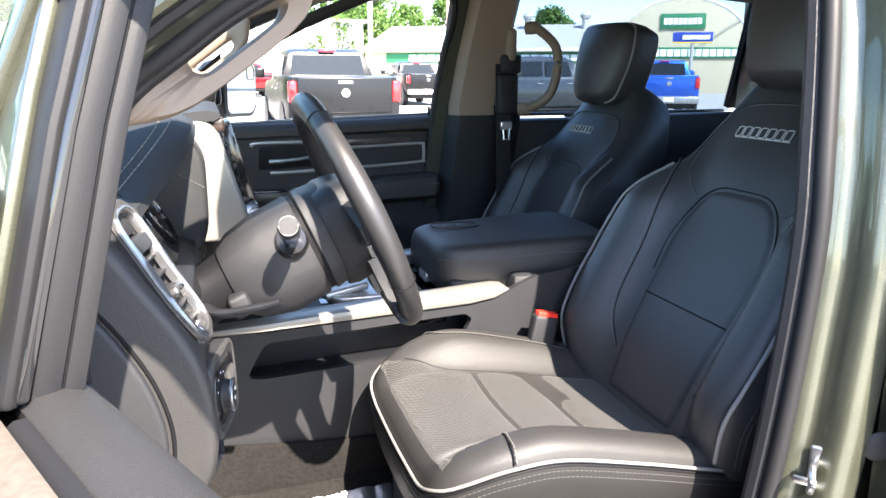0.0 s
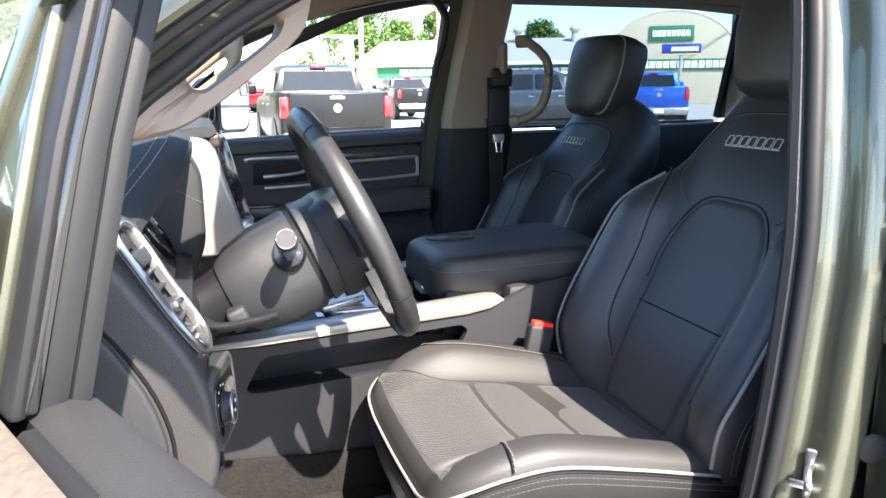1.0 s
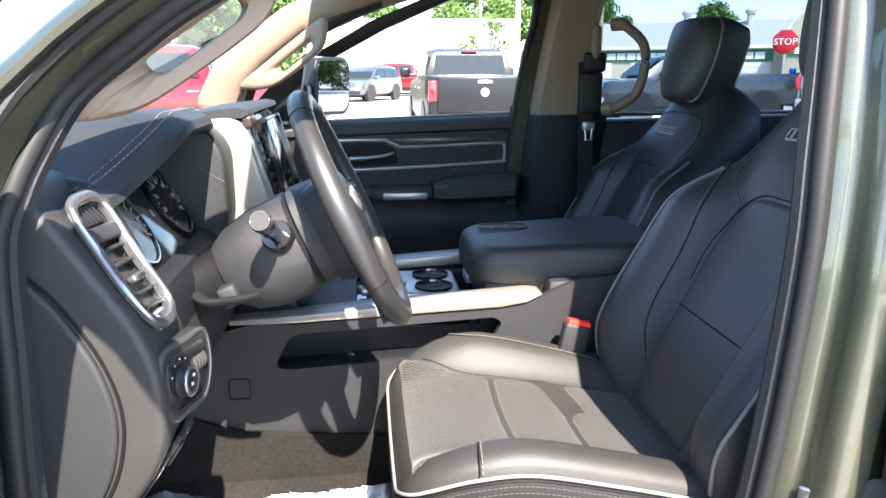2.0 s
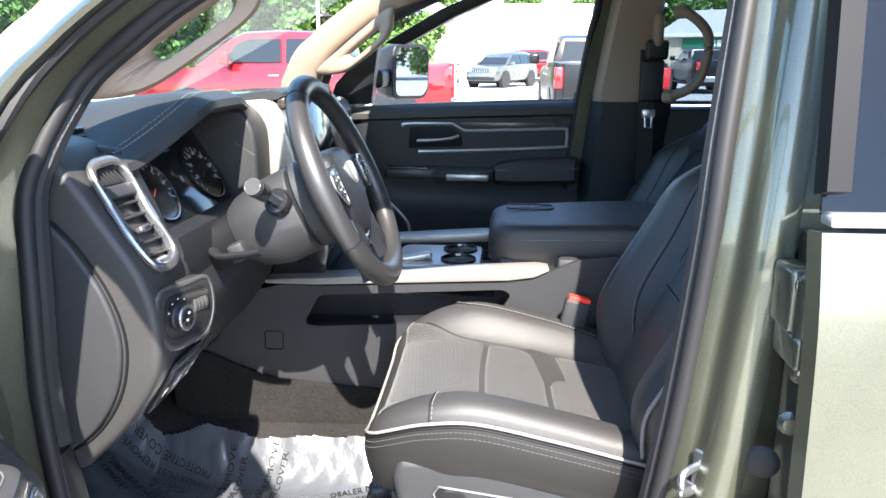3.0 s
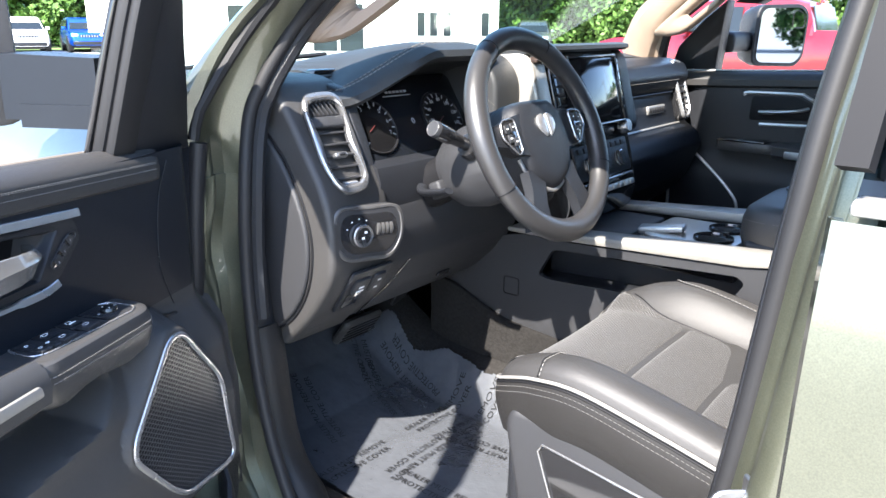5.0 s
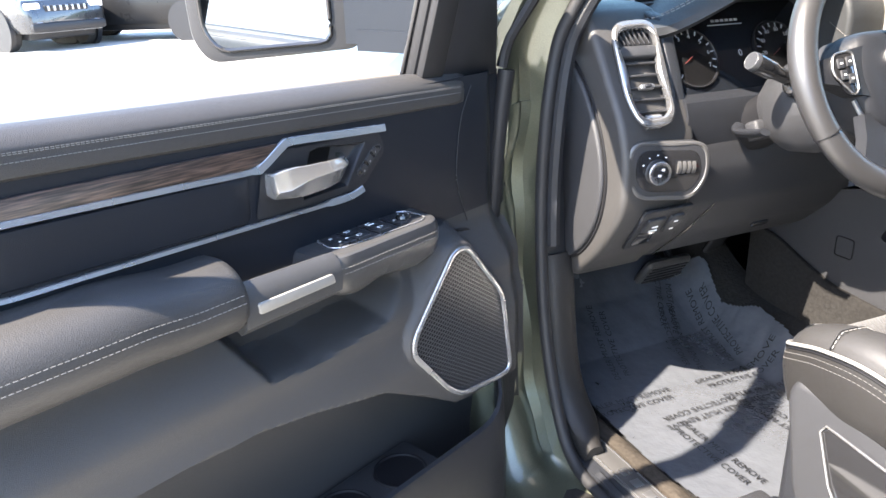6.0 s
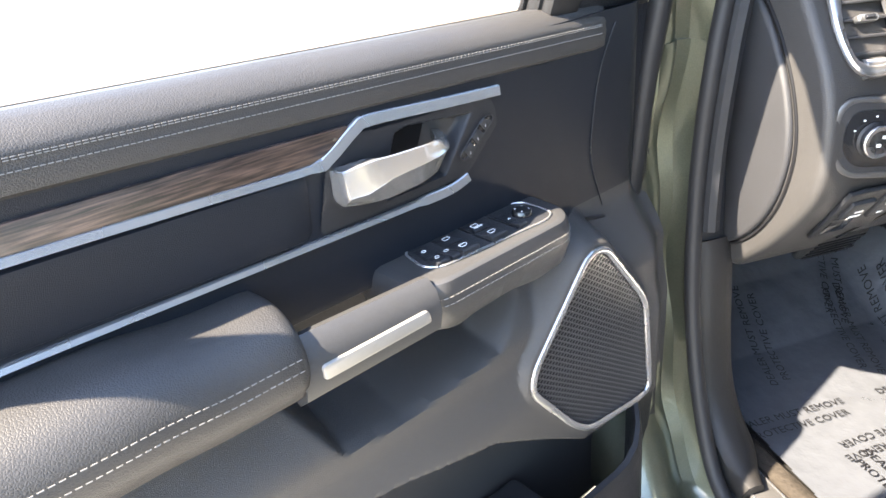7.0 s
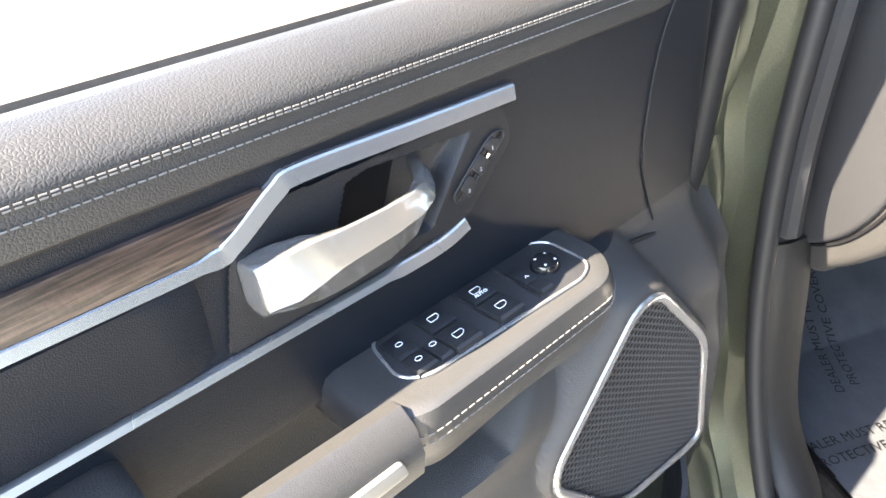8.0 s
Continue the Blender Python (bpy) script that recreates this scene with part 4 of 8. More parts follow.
# seat belts
bk = thing("seat_belt_buckle", "black seat belt buckle with a red release button", "buckle", pose(0.66, 1.352, 0.75))
M = pose(0.642, 1.352, 1.035, 0, 12, 0)
part("body", moved(box(-0.028, 0.024, -0.013, 0.013, -0.10, -0.001, 0.006, 3), M), PLASTIC_GREY, bk)
part("button", moved(box(-0.023, 0.021, -0.010, 0.010, -0.012, 0.007, 0.003, 2), M), RED, bk, "red release button")
part("stem", tube([M @ Vector((0, 0, -0.095)), (0.69, 1.36, 0.84), (0.72, 1.365, 0.72)], 0.009, 8), PLASTIC, bk)

belt = thing("seat_belt", "black webbing seat belt hanging on the beige passenger post", "seat belt", pose(0.94, 2.328, 0.62))
part("webbing", loft([[(0.925 + 0.02 * t - 0.024, 2.331 - 0.012 * t, 1.53 - 0.9 * t), (0.925 + 0.02 * t + 0.024, 2.331 - 0.012 * t, 1.53 - 0.9 * t), (0.925 + 0.02 * t + 0.024, 2.328 - 0.012 * t, 1.53 - 0.9 * t), (0.925 + 0.02 * t - 0.024, 2.328 - 0.012 * t, 1.53 - 0.9 * t)] for t in frange(0, 1, 6)]), RUBBER, belt)
part("guide_loop", box(0.915, 0.985, 2.313, 2.338, 1.50, 1.56, 0.012, 3), PLASTIC, belt, "black upper guide")
part("cover", box(0.933, 0.967, 2.310, 2.348, 1.535, 1.64, 0.014, 3), BEIGE_PLASTIC, belt, "beige anchor cover")
part("belt_retractor_cover", box(0.905, 0.975, 2.314, 2.343, 1.375, 1.50, 0.008, 3), PLASTIC, belt)
part("tongue", join(box(0.915, 0.955, 2.310, 2.322, 1.325, 1.352, 0.004), tube([(0.925, 2.313, 1.33), (0.925, 2.310, 1.295), (0.945, 2.310, 1.295), (0.945, 2.313, 1.33)], 0.004, 6)), STEEL, belt, "steel belt tongue")
part("post_handle", tube(spline([(1.0, 2.323, 1.64), (1.03, 2.298, 1.635), (1.085, 2.283, 1.58), (1.09, 2.283, 1.50), (1.065, 2.288, 1.43), (1.01, 2.308, 1.395), (0.985, 2.328, 1.39)], 6), [0.02] * 6 + [0.015] * 25 + [0.022] * 6, 12), BEIGE_PLASTIC, belt, "beige grab handle")
db = thing("seat_belt", "black seat belt webbing on the driver's post", "seat belt", pose(0.90, 0.80, 0.7))
part("webbing", loft([[(0.89 + dx, 0.80 + dy, z) for dx, dy in ((-0.024, 0), (0.024, 0), (0.024, 0.003), (-0.024, 0.003))] for z in (0.62, 1.0, 1.55)]), RUBBER, db)
part("guide_loop", box(0.855, 0.925, 0.79, 0.82, 1.34, 1.40, 0.012, 3), PLASTIC, db)

# rear bench, dark behind the front seats
bench = thing("rear_bench", "black leather rear bench seat", "car seat", pose(1.6, MID, 0.60))
part("cushion", box(1.35, 1.85, 0.92, 2 * MID - 0.92, 0.80, 0.98, 0.05, 4), LEATHER, bench)
part("backrest", prism([(1.72, 0.96), (1.9, 0.94), (1.92, 1.40), (1.84, 1.42)], "y", 0.92, 2 * MID - 0.92, 0.03, 3), LEATHER, bench)
part("base", box(1.4, 1.85, 0.95, 2 * MID - 0.95, 0.60, 0.81, 0.02), PLASTIC, bench)

# ---- dashboard ----
dash = thing("dashboard", "black dashboard with stitched hood, satin vent bezels and digital gauges", "dashboard", pose(-0.15, MID, 0.9))
# end block by the driver's door
PROF = [(-0.66, 1.345), (-0.40, 1.388), (-0.20, 1.394), (-0.138, 1.388), (-0.108, 1.368), (-0.055, 1.29), (-0.008, 1.212), (0.008, 1.14), (0.0, 1.065), (-0.05, 0.99), (-0.105, 0.935), (-0.145, 0.915), (-0.30, 0.93), (-0.66, 1.02)]
cap = [p[:2] for p in spline([(x, z, 0) for x, z in PROF], 4, True)]
part("end_block", prism(cap, "y", 0.842, 0.99, 0.012, 3), LEATHER, dash)
inner = rounded([(-0.33, 1.31), (-0.17, 1.325), (-0.105, 1.27), (-0.058, 1.19), (-0.04, 1.12), (-0.055, 1.04), (-0.10, 0.975), (-0.16, 0.938), (-0.33, 0.96)], [0.01, 0.06, 0.05, 0.05, 0.05, 0.05, 0.05, 0.03, 0.01], 5)
part("end_cover", prism(inner, "y", 0.833, 0.846, 0.006, 3), PLASTIC_GREY, dash, "charcoal end cover")
part("cover_groove", tube([(p.x, 0.8405, p.y) for p in resample([(a + (0.006 if a > -0.3 else 0), b) for a, b in inner], 80) if p.x > -0.32], 0.0022, 6, False, (0, 1, 0)), INK, dash, "dark joint round the end cover")
# body behind and below
part("upper_body", loft([[(x, y, z + (0.012 * math.sin((y - 0.98) / 1.3 * math.pi))) for x, z in [(-0.70, 1.345), (-0.42, 1.39), (-0.22, 1.398), (-0.16, 1.388), (-0.16, 1.20), (-0.66, 1.10)]] for y in frange(0.985, 2.385, 14)]), DASH_SOFT, dash)
KNEE = [(-0.16, 1.195), (-0.025, 1.195), (-0.006, 1.17), (0.0, 1.12), (-0.012, 1.055), (-0.06, 0.985), (-0.125, 0.925), (-0.20, 0.915), (-0.34, 0.97), (-0.34, 1.19)]
part("knee_panel", loft([[(x, y, z) for x, z in rounded(KNEE, 0.012, 3)] for y in frange(0.985, 1.425, 8)]), PLASTIC_GREY, dash)
part("panel_gap", tube([(0.0035 - 0.002, 1.045, 1.06), (-0.045, 1.03, 1.0), (-0.118, 1.015, 0.928)], 0.0016, 6), GLOSS, dash)
part("panel_gap", tube([(-0.02, 0.905, 1.055), (-0.075, 0.893, 0.978), (-0.12, 0.885, 0.928)], 0.0016, 6), GLOSS, dash)
# small switches below the light switch
def face_pose(x, y, z, pitch, yaw=0):
    """A pose on the fascia: x across to the right, y up the face, z out of it."""
    return pose(x, y, z) @ Matrix(((0, 0, 1, 0), (1, 0, 0, 0), (0, 1, 0, 0), (0, 0, 0, 1))) @ pose(0, 0, 0, 0, yaw, 0) @ pose(0, 0, 0, pitch, 0, 0)
LOWF = face_pose(-0.017, 0.935, 1.03, 34)
part("switch_plate", moved(box(-0.048, 0.052, -0.05, 0.05, -0.004, 0.0035, 0.003), LOWF), PLASTIC, dash)
part("brake_switch", moved(box(-0.035, 0.002, -0.002, 0.032, 0, 0.009, 0.003), LOWF), PLASTIC_GREY, dash)
part("brake_pull", moved(box(-0.038, 0.0, -0.04, -0.006, 0, 0.005, 0.003), LOWF), GLOSS, dash, "gloss black brake release")
part("pedal_switch", moved(box(0.012, 0.04, -0.012, 0.034, 0, 0.009, 0.003), LOWF), PLASTIC_GREY, dash)
for x, y, w in ((-0.016, 0.014, 0.006), (-0.016, 0.004, 0.009), (0.026, 0.02, 0.004), (0.026, 0.0, 0.004)):
    part("switch_mark", moved(box(x - w, x + w, y - 0.0018, y + 0.0018, 0.009, 0.0096, 0), LOWF), WHITE, dash)
part("lower_slot", moved(box(-0.02, 0.02, -0.006, 0.006, -0.002, 0.004, 0.002), face_pose(-0.075, 1.24, 0.968, 40)), GLOSS, dash)

# driver's outer vent: a tall satin ring with slats
VF = face_pose(-0.042, 0.905, 1.287, -30, -9)
ring = rounded([(-0.042, 0.090), (0.040, 0.094), (0.042, -0.086), (-0.022, -0.092), (-0.040, -0.04)], [0.03, 0.032, 0.03, 0.03, 0.03], 6)
R = resample(ring, 72)
vent = part("side_vent", moved(prism([(p.x, p.y) for p in R], "z", -0.034, -0.020, 0.002), VF), INK, dash, "black air vent in a satin ring")
def ringband(P, w0, h, M_, grow=1.0):
    c = sum(P, Vector((0, 0))) / len(P)
    prof = [(1.0, 0.0), (1.0, h * 0.7), (1.0 - w0 * 0.25, h), (1.0 - w0 * 0.75, h), (1.0 - w0, h * 0.6), (1.0 - w0, -0.004)]
    return moved(loft([[(c.x + (p.x - c.x) * (1 - (1 - s) * 0.045 / abs((p - c).length)), c.y + (p.y - c.y) * (1 - (1 - s) * 0.045 / abs((p - c).length)), hh) for p in P] for s, hh in prof], caps=False, loop=True), M_)
part("bezel", ringband(R, 0.30, 0.008, VF), SATIN_DARK, vent, "satin silver bezel")
part("bezel_edge", tube([VF @ Vector((p.x, p.y, 0.004)) for p in R], 0.0016, 6, True), BEZEL, vent, "dark outer lip")
part("vent_wall", moved(loft([[(p.x * k, p.y * k, h) for p in R] for k, h in ((0.93, 0.002), (0.86, -0.006), (0.84, -0.021), (0.96, -0.021))], caps=False, loop=True), VF), PLASTIC, vent)
for i in range(5):
    y = 0.020 - 0.0205 * i
    part("slat", moved(moved(box(-0.030 + 0.0022 * i, 0.032, -0.0018, 0.0018, -0.016, 0.001, 0.0012), pose(0, 0, 0, 24, 0, 0)), VF @ pose(0, y, -0.001)), PLASTIC_GREY, vent)
for x in (-0.012, 0.012):
    part("upright_vane", moved(box(x - 0.001, x + 0.001, -0.068, 0.028, -0.020, -0.012, 0.0005), VF), PLASTIC, vent)
part("bridge", moved(box(-0.034, 0.036, 0.030, 0.050, -0.018, 0.0045, 0.004, 3), VF), PLASTIC_GREY, vent)
for i in range(6):
    x = -0.022 + 0.0088 * i
    part("defrost_slat", moved(moved(box(-0.0012, 0.0012, -0.013, 0.013, -0.014, -0.002, 0.0008), pose(0, 0, 0, 0, 0, 22)), VF @ pose(x, 0.066, 0)), PLASTIC_GREY, vent)
part("vent_tab", moved(box(-0.013, 0.013, -0.027, -0.018, -0.002, 0.010, 0.0035, 3), VF), SATIN_DARK, vent, "satin vent tab")
part("tab_grip", moved(box(-0.006, 0.006, -0.025, -0.020, 0.008, 0.014, 0.002, 2), VF), PLASTIC, vent)
part("thumb_wheel", moved(lathe([(0.010, -0.014), (0.0125, -0.012), (0.0125, 0.012), (0.010, 0.014)], pose(0, 0, 0, 0, 90, 0), 18), VF @ pose(0.004, -0.078, -0.006)), SATIN_DARK, vent, "ribbed thumb wheel")

# light switch panel
LF = face_pose(0.014, 0.922, 1.141, -3, -11) @ pose(0, 0, 0, 0, 0, -4) @ Matrix.Diagonal((0.88, 0.88, 0.55, 1))
ringL = resample(rounded([(-0.082, 0.052), (0.078, 0.052), (0.088, -0.012), (0.06, -0.058), (-0.055, -0.058), (-0.085, -0.02)], [0.03, 0.03, 0.03, 0.035, 0.035, 0.03], 6), 72)
pod = part("light_switch", moved(prism([(p.x, p.y) for p in ringL], "z", -0.03, 0.008, 0.006, 3), LF), PLASTIC_GREY, dash, "light switch panel with a round knob")
ringS = resample(rounded([(-0.064, 0.036), (0.06, 0.036), (0.07, -0.01), (0.048, -0.042), (-0.045, -0.042), (-0.068, -0.014)], 0.024, 6), 60)
part("bezel", ringband(ringL, 0.22, 0.010, LF), BEZEL, pod, "dark satin bezel")
part("dark_panel", moved(prism([(p.x, p.y) for p in ringS], "z", 0.006, 0.010, 0.001), LF), GLOSS, pod)
part("knob", lathe([(0.0, 0.031), (0.016, 0.031), (0.0195, 0.028), (0.021, 0.012), (0.024, 0.008)], LF @ pose(-0.024, -0.004, 0.004), 28), PLASTIC, pod, "round light knob")
part("knob_rim", lathe([(0.0192, 0.031), (0.0208, 0.0315), (0.0222, 0.029), (0.0222, 0.026), (0.0192, 0.026)], LF @ pose(-0.024, -0.004, 0.004), 28), SATIN_DARK, pod, "bright knob rim")
for dx, dy in ((-0.026, -0.008), (-0.02, 0.003)):
    part("knob_mark", moved(box(dx - 0.003, dx + 0.003, dy - 0.002, dy + 0.002, 0.0345, 0.0358, 0), LF), WHITE, pod)
for i in range(4):
    a = radians(60 + 32 * i)
    part("dial_mark", moved(box(-0.0014, 0.0014, -0.001, 0.001, 0.010, 0.0106, 0), LF @ pose(-0.024 + 0.031 * math.cos(a), -0.004 + 0.031 * math.sin(a), 0)), WHITE, pod)
for x in (0.020, 0.030, 0.040, 0.050):
    part("dimmer_wheel", lathe([(0.006, -0.0035), (0.0125, -0.003), (0.0125, 0.003), (0.006, 0.0035)], LF @ pose(x, 0.004, 0.006) @ pose(0, 0, 0, 0, 90, 0), 16), BEZEL, pod, "ribbed thumb wheel")

# gauge hood
def brow(t):
    """Front edge of the hood: t from the driver's door side to the middle."""
    y = 0.945 + 0.385 * t
    z = 1.366 + 0.080 * smooth(0.0, 0.5, t) - 0.012 * smooth(0.8, 1.0, t)
    x = -0.060 + 0.062 * smooth(0.0, 0.45, t) - 0.01 * smooth(0.85, 1, t)
    return x, y, z
rows = []
for t in frange(0, 1, 22):
    x, y, z = brow(t)
    rows.append([(-0.45, y, 1.386), (-0.30, y, 1.398 + (z - 1.388) * 0.35), (x - 0.16, y, z - 0.006), (x - 0.08, y, z + 0.003), (x - 0.025, y, z), (x - 0.004, y, z - 0.010), (x, y, z - 0.022), (x - 0.012, y, z - 0.032), (x - 0.05, y, z - 0.034), (x - 0.09, y, z - 0.042), (-0.19, y, 1.355), (-0.40, y, 1.31)])
hood = part("gauge_hood", loft(rows), DASH_SOFT, dash, "stitched leather gauge hood")
for off in (0.028, 0.043):
    part("seam", stitches([(x - off, y, z + 0.0035 - 0.12 * max(off - 0.03, 0)) for x, y, z in (brow(t) for t in frange(0.02, 0.98, 60))], 0.006, 0.003, 0.0009), THREAD, hood)
# cluster: dark screen, two dials and a display strip
part("gauge_back", box(-0.20, -0.172, 0.985, 1.32, 1.19, 1.40, 0.004), GLOSS, dash)
cl = face_pose(-0.074, 1.125, 1.312, -32)
part("gauge_glass", moved(prism(rounded([(-0.135, -0.085), (0.155, -0.085), (0.185, 0.0), (0.18, 0.085), (-0.06, 0.085), (-0.155, 0.02)], 0.03, 5), "z", -0.006, 0.0, 0.001), cl), DARKGLASS, dash, "dark gauge glass")
PRINT = material("dim_dial_print", (0.22, 0.22, 0.225), 0.6, var=0.05)
NEEDLE = material("dull_red_needle", (0.07, 0.012, 0.010), 0.5, var=0.05)
DIAL = material("blue_grey_dial", (0.008, 0.014, 0.022), 0.4, var=0.1, spec=0.1)
DIALBLACK = material("matt_black_dial", (0.004, 0.004, 0.005), 0.6, var=0.0, spec=0.1)
for x in (-0.10, 0.10):
    dial = part("gauge_dial", lathe([(0.0, 0.001), (0.03, 0.001), (0.05, 0.0025), (0.054, 0.004), (0.0565, 0.004), (0.0575, 0.0)], cl @ pose(x, -0.012, 0), 40), DIALBLACK, dash, "round gauge dial")
    part("dial_face", lathe([(0.0, 0.002), (0.03, 0.002), (0.031, 0.001)], cl @ pose(x, -0.012, 0.0006), 32), DIAL, dial)
    part("dial_ring", lathe([(0.0525, 0.003), (0.053, 0.006), (0.0555, 0.006), (0.056, 0.003)], cl @ pose(x, -0.012, 0), 40), GLOSS, dial, "thin dial ring")
    for i in range(15):
        a = radians(225 - 18 * i)
        part("dial_tick", moved(box(-0.004, 0.004, -0.0011, 0.0011, 0.0042, 0.0048, 0), cl @ pose(x + 0.0465 * math.cos(a), -0.012 + 0.0465 * math.sin(a), 0, 0, 0, math.degrees(a))), PRINT, dial)
    for i in range(1, 8):
        a = radians(225 - 36 * i)
        part("dial_number", lettering(str(i) if x < 0 else str(20 * i), 0.0105, cl @ pose(x + 0.0375 * math.cos(a), -0.012 + 0.0375 * math.sin(a), 0.0046)), PRINT, dial)
    part("needle", moved(box(-0.022, 0.0, -0.0007, 0.0007, 0.005, 0.0065, 0.0004), cl @ pose(x, -0.012, 0, 0, 0, 30)), NEEDLE, dial, "red needle")
part("display_zero", lettering("0", 0.018, cl @ pose(0.01, -0.012, 0.002)), PRINT, dash)
for i in range(6):
    part("display_bar", moved(box(-0.0036, 0.0036, -0.0022, 0.0022, 0.0, 0.001, 0), cl @ pose(-0.028 + 0.0105 * i, 0.052, 0)), PRINT, dash)
part("display_line", moved(box(-0.042, 0.036, -0.0008, 0.0008, 0, 0.001, 0), cl @ pose(0, 0.044, 0)), PRINT, dash)
# lower rim and side pieces of the gauge opening
part("gauge_sill", loft([[(-0.12, y, 1.25), (-0.035, y, 1.248), (-0.012, y, 1.238), (-0.004, y, 1.215), (-0.006, y, 1.165), (-0.172, y, 1.165)] for y in frange(0.975, 1.40, 8)]), PLASTIC, dash)
part("gauge_cheek", prism(rounded([(-0.172, 1.19), (-0.005, 1.19), (-0.042, 1.29), (-0.08, 1.372), (-0.172, 1.39)], 0.015, 4), "y", 0.958, 0.985, 0.006, 3), PLASTIC, dash)
part("gauge_cheek", prism(rounded([(-0.172, 1.19), (-0.02, 1.19), (0.012, 1.25), (0.012, 1.38), (-0.03, 1.425), (-0.172, 1.425)], 0.03, 4), "y", 1.30, 1.39, 0.01, 3), DASH_SOFT, dash)
part("seam", stitches([(-0.008 + 0.02 * t, 1.299, 1.335 - 0.012 * t) for t in frange(-1, 1, 8)]), THREAD, dash)

# centre stack
STK = [(-0.16, 1.43), (0.0, 1.432), (0.028, 1.425), (0.062, 1.30), (0.095, 1.19), (0.115, 1.10), (0.10, 1.045), (-0.16, 1.0)]
part("centre_fascia", prism(rounded(STK, 0.012, 3), "y", 1.445, 2 * MID - 1.445, 0.006), GLOSS, dash, "gloss black centre stack")
for s in (0, 1):
    y0, y1 = (1.388, 1.444) if not s else (2 * MID - 1.444, 2 * MID - 1.388)
    side = part("stack_wing", prism(rounded([(-0.15, 1.415), (0.012, 1.428), (0.035, 1.41), (0.07, 1.29), (0.085, 1.235), (0.04, 1.215), (-0.15, 1.215)], [0.01, 0.015, 0.02, 0.02, 0.02, 0.05, 0.01], 4), "y", y0, y1, 0.014, 4), PLASTIC if s else SILVER, dash, "black side wing" if s else "brushed silver side wing")
part("stack_cap", loft([[(x, y, z) for x, z in [(-0.30, 1.398), (-0.1, 1.428), (0.02, 1.442), (0.04, 1.438), (0.042, 1.43), (0.03, 1.424), (-0.1, 1.415), (-0.30, 1.385)]] for y in frange(1.39, 2 * MID - 1.39, 6)]), DASH_SOFT, dash, "soft black cap over the centre stack")
part("wood_strip", box(0.028, 0.047, 1.393, 1.452, 1.405, 1.428, 0.005, 3), WOOD, dash, "wood grain strip")
SF = face_pose(0.058, MID, 1.335, -15)
part("screen", moved(box(-0.108, 0.108, -0.074, 0.074, 0, 0.020, 0.004), SF), DARKGLASS, dash, "dark touch screen")
part("screen_frame", moved(join(box(-0.113, 0.113, 0.074, 0.080, 0, 0.0222, 0.002), box(-0.113, 0.113, -0.080, -0.074, 0, 0.0222, 0.002), box(-0.113, -0.108, -0.075, 0.075, 0, 0.0222, 0.002), box(0.108, 0.113, -0.075, 0.075, 0, 0.0222, 0.002)), SF), GLOSS, dash)
for s in (-1, 1):
    cv = part("centre_vent", moved(box(s * 0.138 - 0.024, s * 0.138 + 0.024, -0.06, 0.075, -0.006, 0.002, 0.006, 3), SF), GLOSS, dash, "tall black centre vent")
    for i in range(6):
        part("slat", moved(box(s * 0.138 - 0.02, s * 0.138 + 0.02, -0.046 + 0.021 * i, -0.042 + 0.021 * i, 0, 0.0042, 0.001), SF), PLASTIC, cv)
    part("vent_tab", moved(box(s * 0.138 - 0.012, s * 0.138 + 0.012, 0.0, 0.006, 0.003, 0.008, 0.002), SF), BEZEL, cv)
    part("volume_knob", lathe([(0.0, 0.022), (0.014, 0.022), (0.017, 0.018), (0.018, 0.0)], SF @ pose(s * 0.125, -0.092, 0), 20), CHROME, dash, "satin knob")
CF = face_pose(0.098, MID, 1.185, -17)
part("climate_panel", moved(box(-0.13, 0.13, -0.04, 0.04, -0.002, 0.006, 0.006), CF), PLASTIC, dash)
for x in (-0.075, 0.0, 0.075):
    part("climate_knob", lathe([(0.0, 0.02), (0.014, 0.02), (0.017, 0.016), (0.018, 0.004)], CF @ pose(x, -0.008, 0), 20), PLASTIC, dash)
    part("climate_ring", lathe([(0.0172, 0.004), (0.0172, 0.015), (0.0195, 0.014), (0.02, 0.004)], CF @ pose(x, -0.008, 0), 20), CHROME, dash, "bright knob ring")
for i in range(9):
    part("climate_button", moved(box(-0.115 + 0.026 * i, -0.094 + 0.026 * i, 0.022, 0.034, 0.004, 0.010, 0.002), CF), PLASTIC_GREY, dash)
for i in range(8):
    part("toggle", moved(box(-0.112 + 0.029 * i, -0.090 + 0.029 * i, -0.075, -0.062, 0.0, 0.016, 0.003), CF), SATIN, dash, "satin toggle switch")
part("stack_trim", moved(box(-0.135, 0.135, -0.052, -0.045, 0, 0.008, 0.003), CF), CHROME, dash)

# passenger side
PS = [(-0.22, 1.385), (-0.08, 1.386), (-0.03, 1.372), (-0.012, 1.34), (-0.02, 1.30), (-0.035, 1.285), (-0.03, 1.27), (-0.02, 1.22), (-0.012, 1.195), (0.03, 1.17), (0.05, 1.13), (0.01, 1.03), (-0.06, 0.95), (-0.25, 0.93), (-0.5, 1.1)]
part("passenger_fascia", loft([[(x, y, z) for x, z in rounded(PS, 0.01, 3)] for y in frange(1.83, 2.385, 10)]), TRIM_DARK, dash, "soft black passenger fascia")
part("fascia_line", tube([(-0.026, y, 1.289) for y in frange(1.84, 2.30, 6)], 0.003, 6), PLASTIC, dash)
part("seam", stitches([(-0.006, y, 1.327) for y in frange(1.84, 2.30, 40)]), THREAD, dash)
part("badge", box(-0.03, -0.019, 2.12, 2.24, 1.232, 1.256, 0.003), SATIN, dash, "satin plate with ribs")
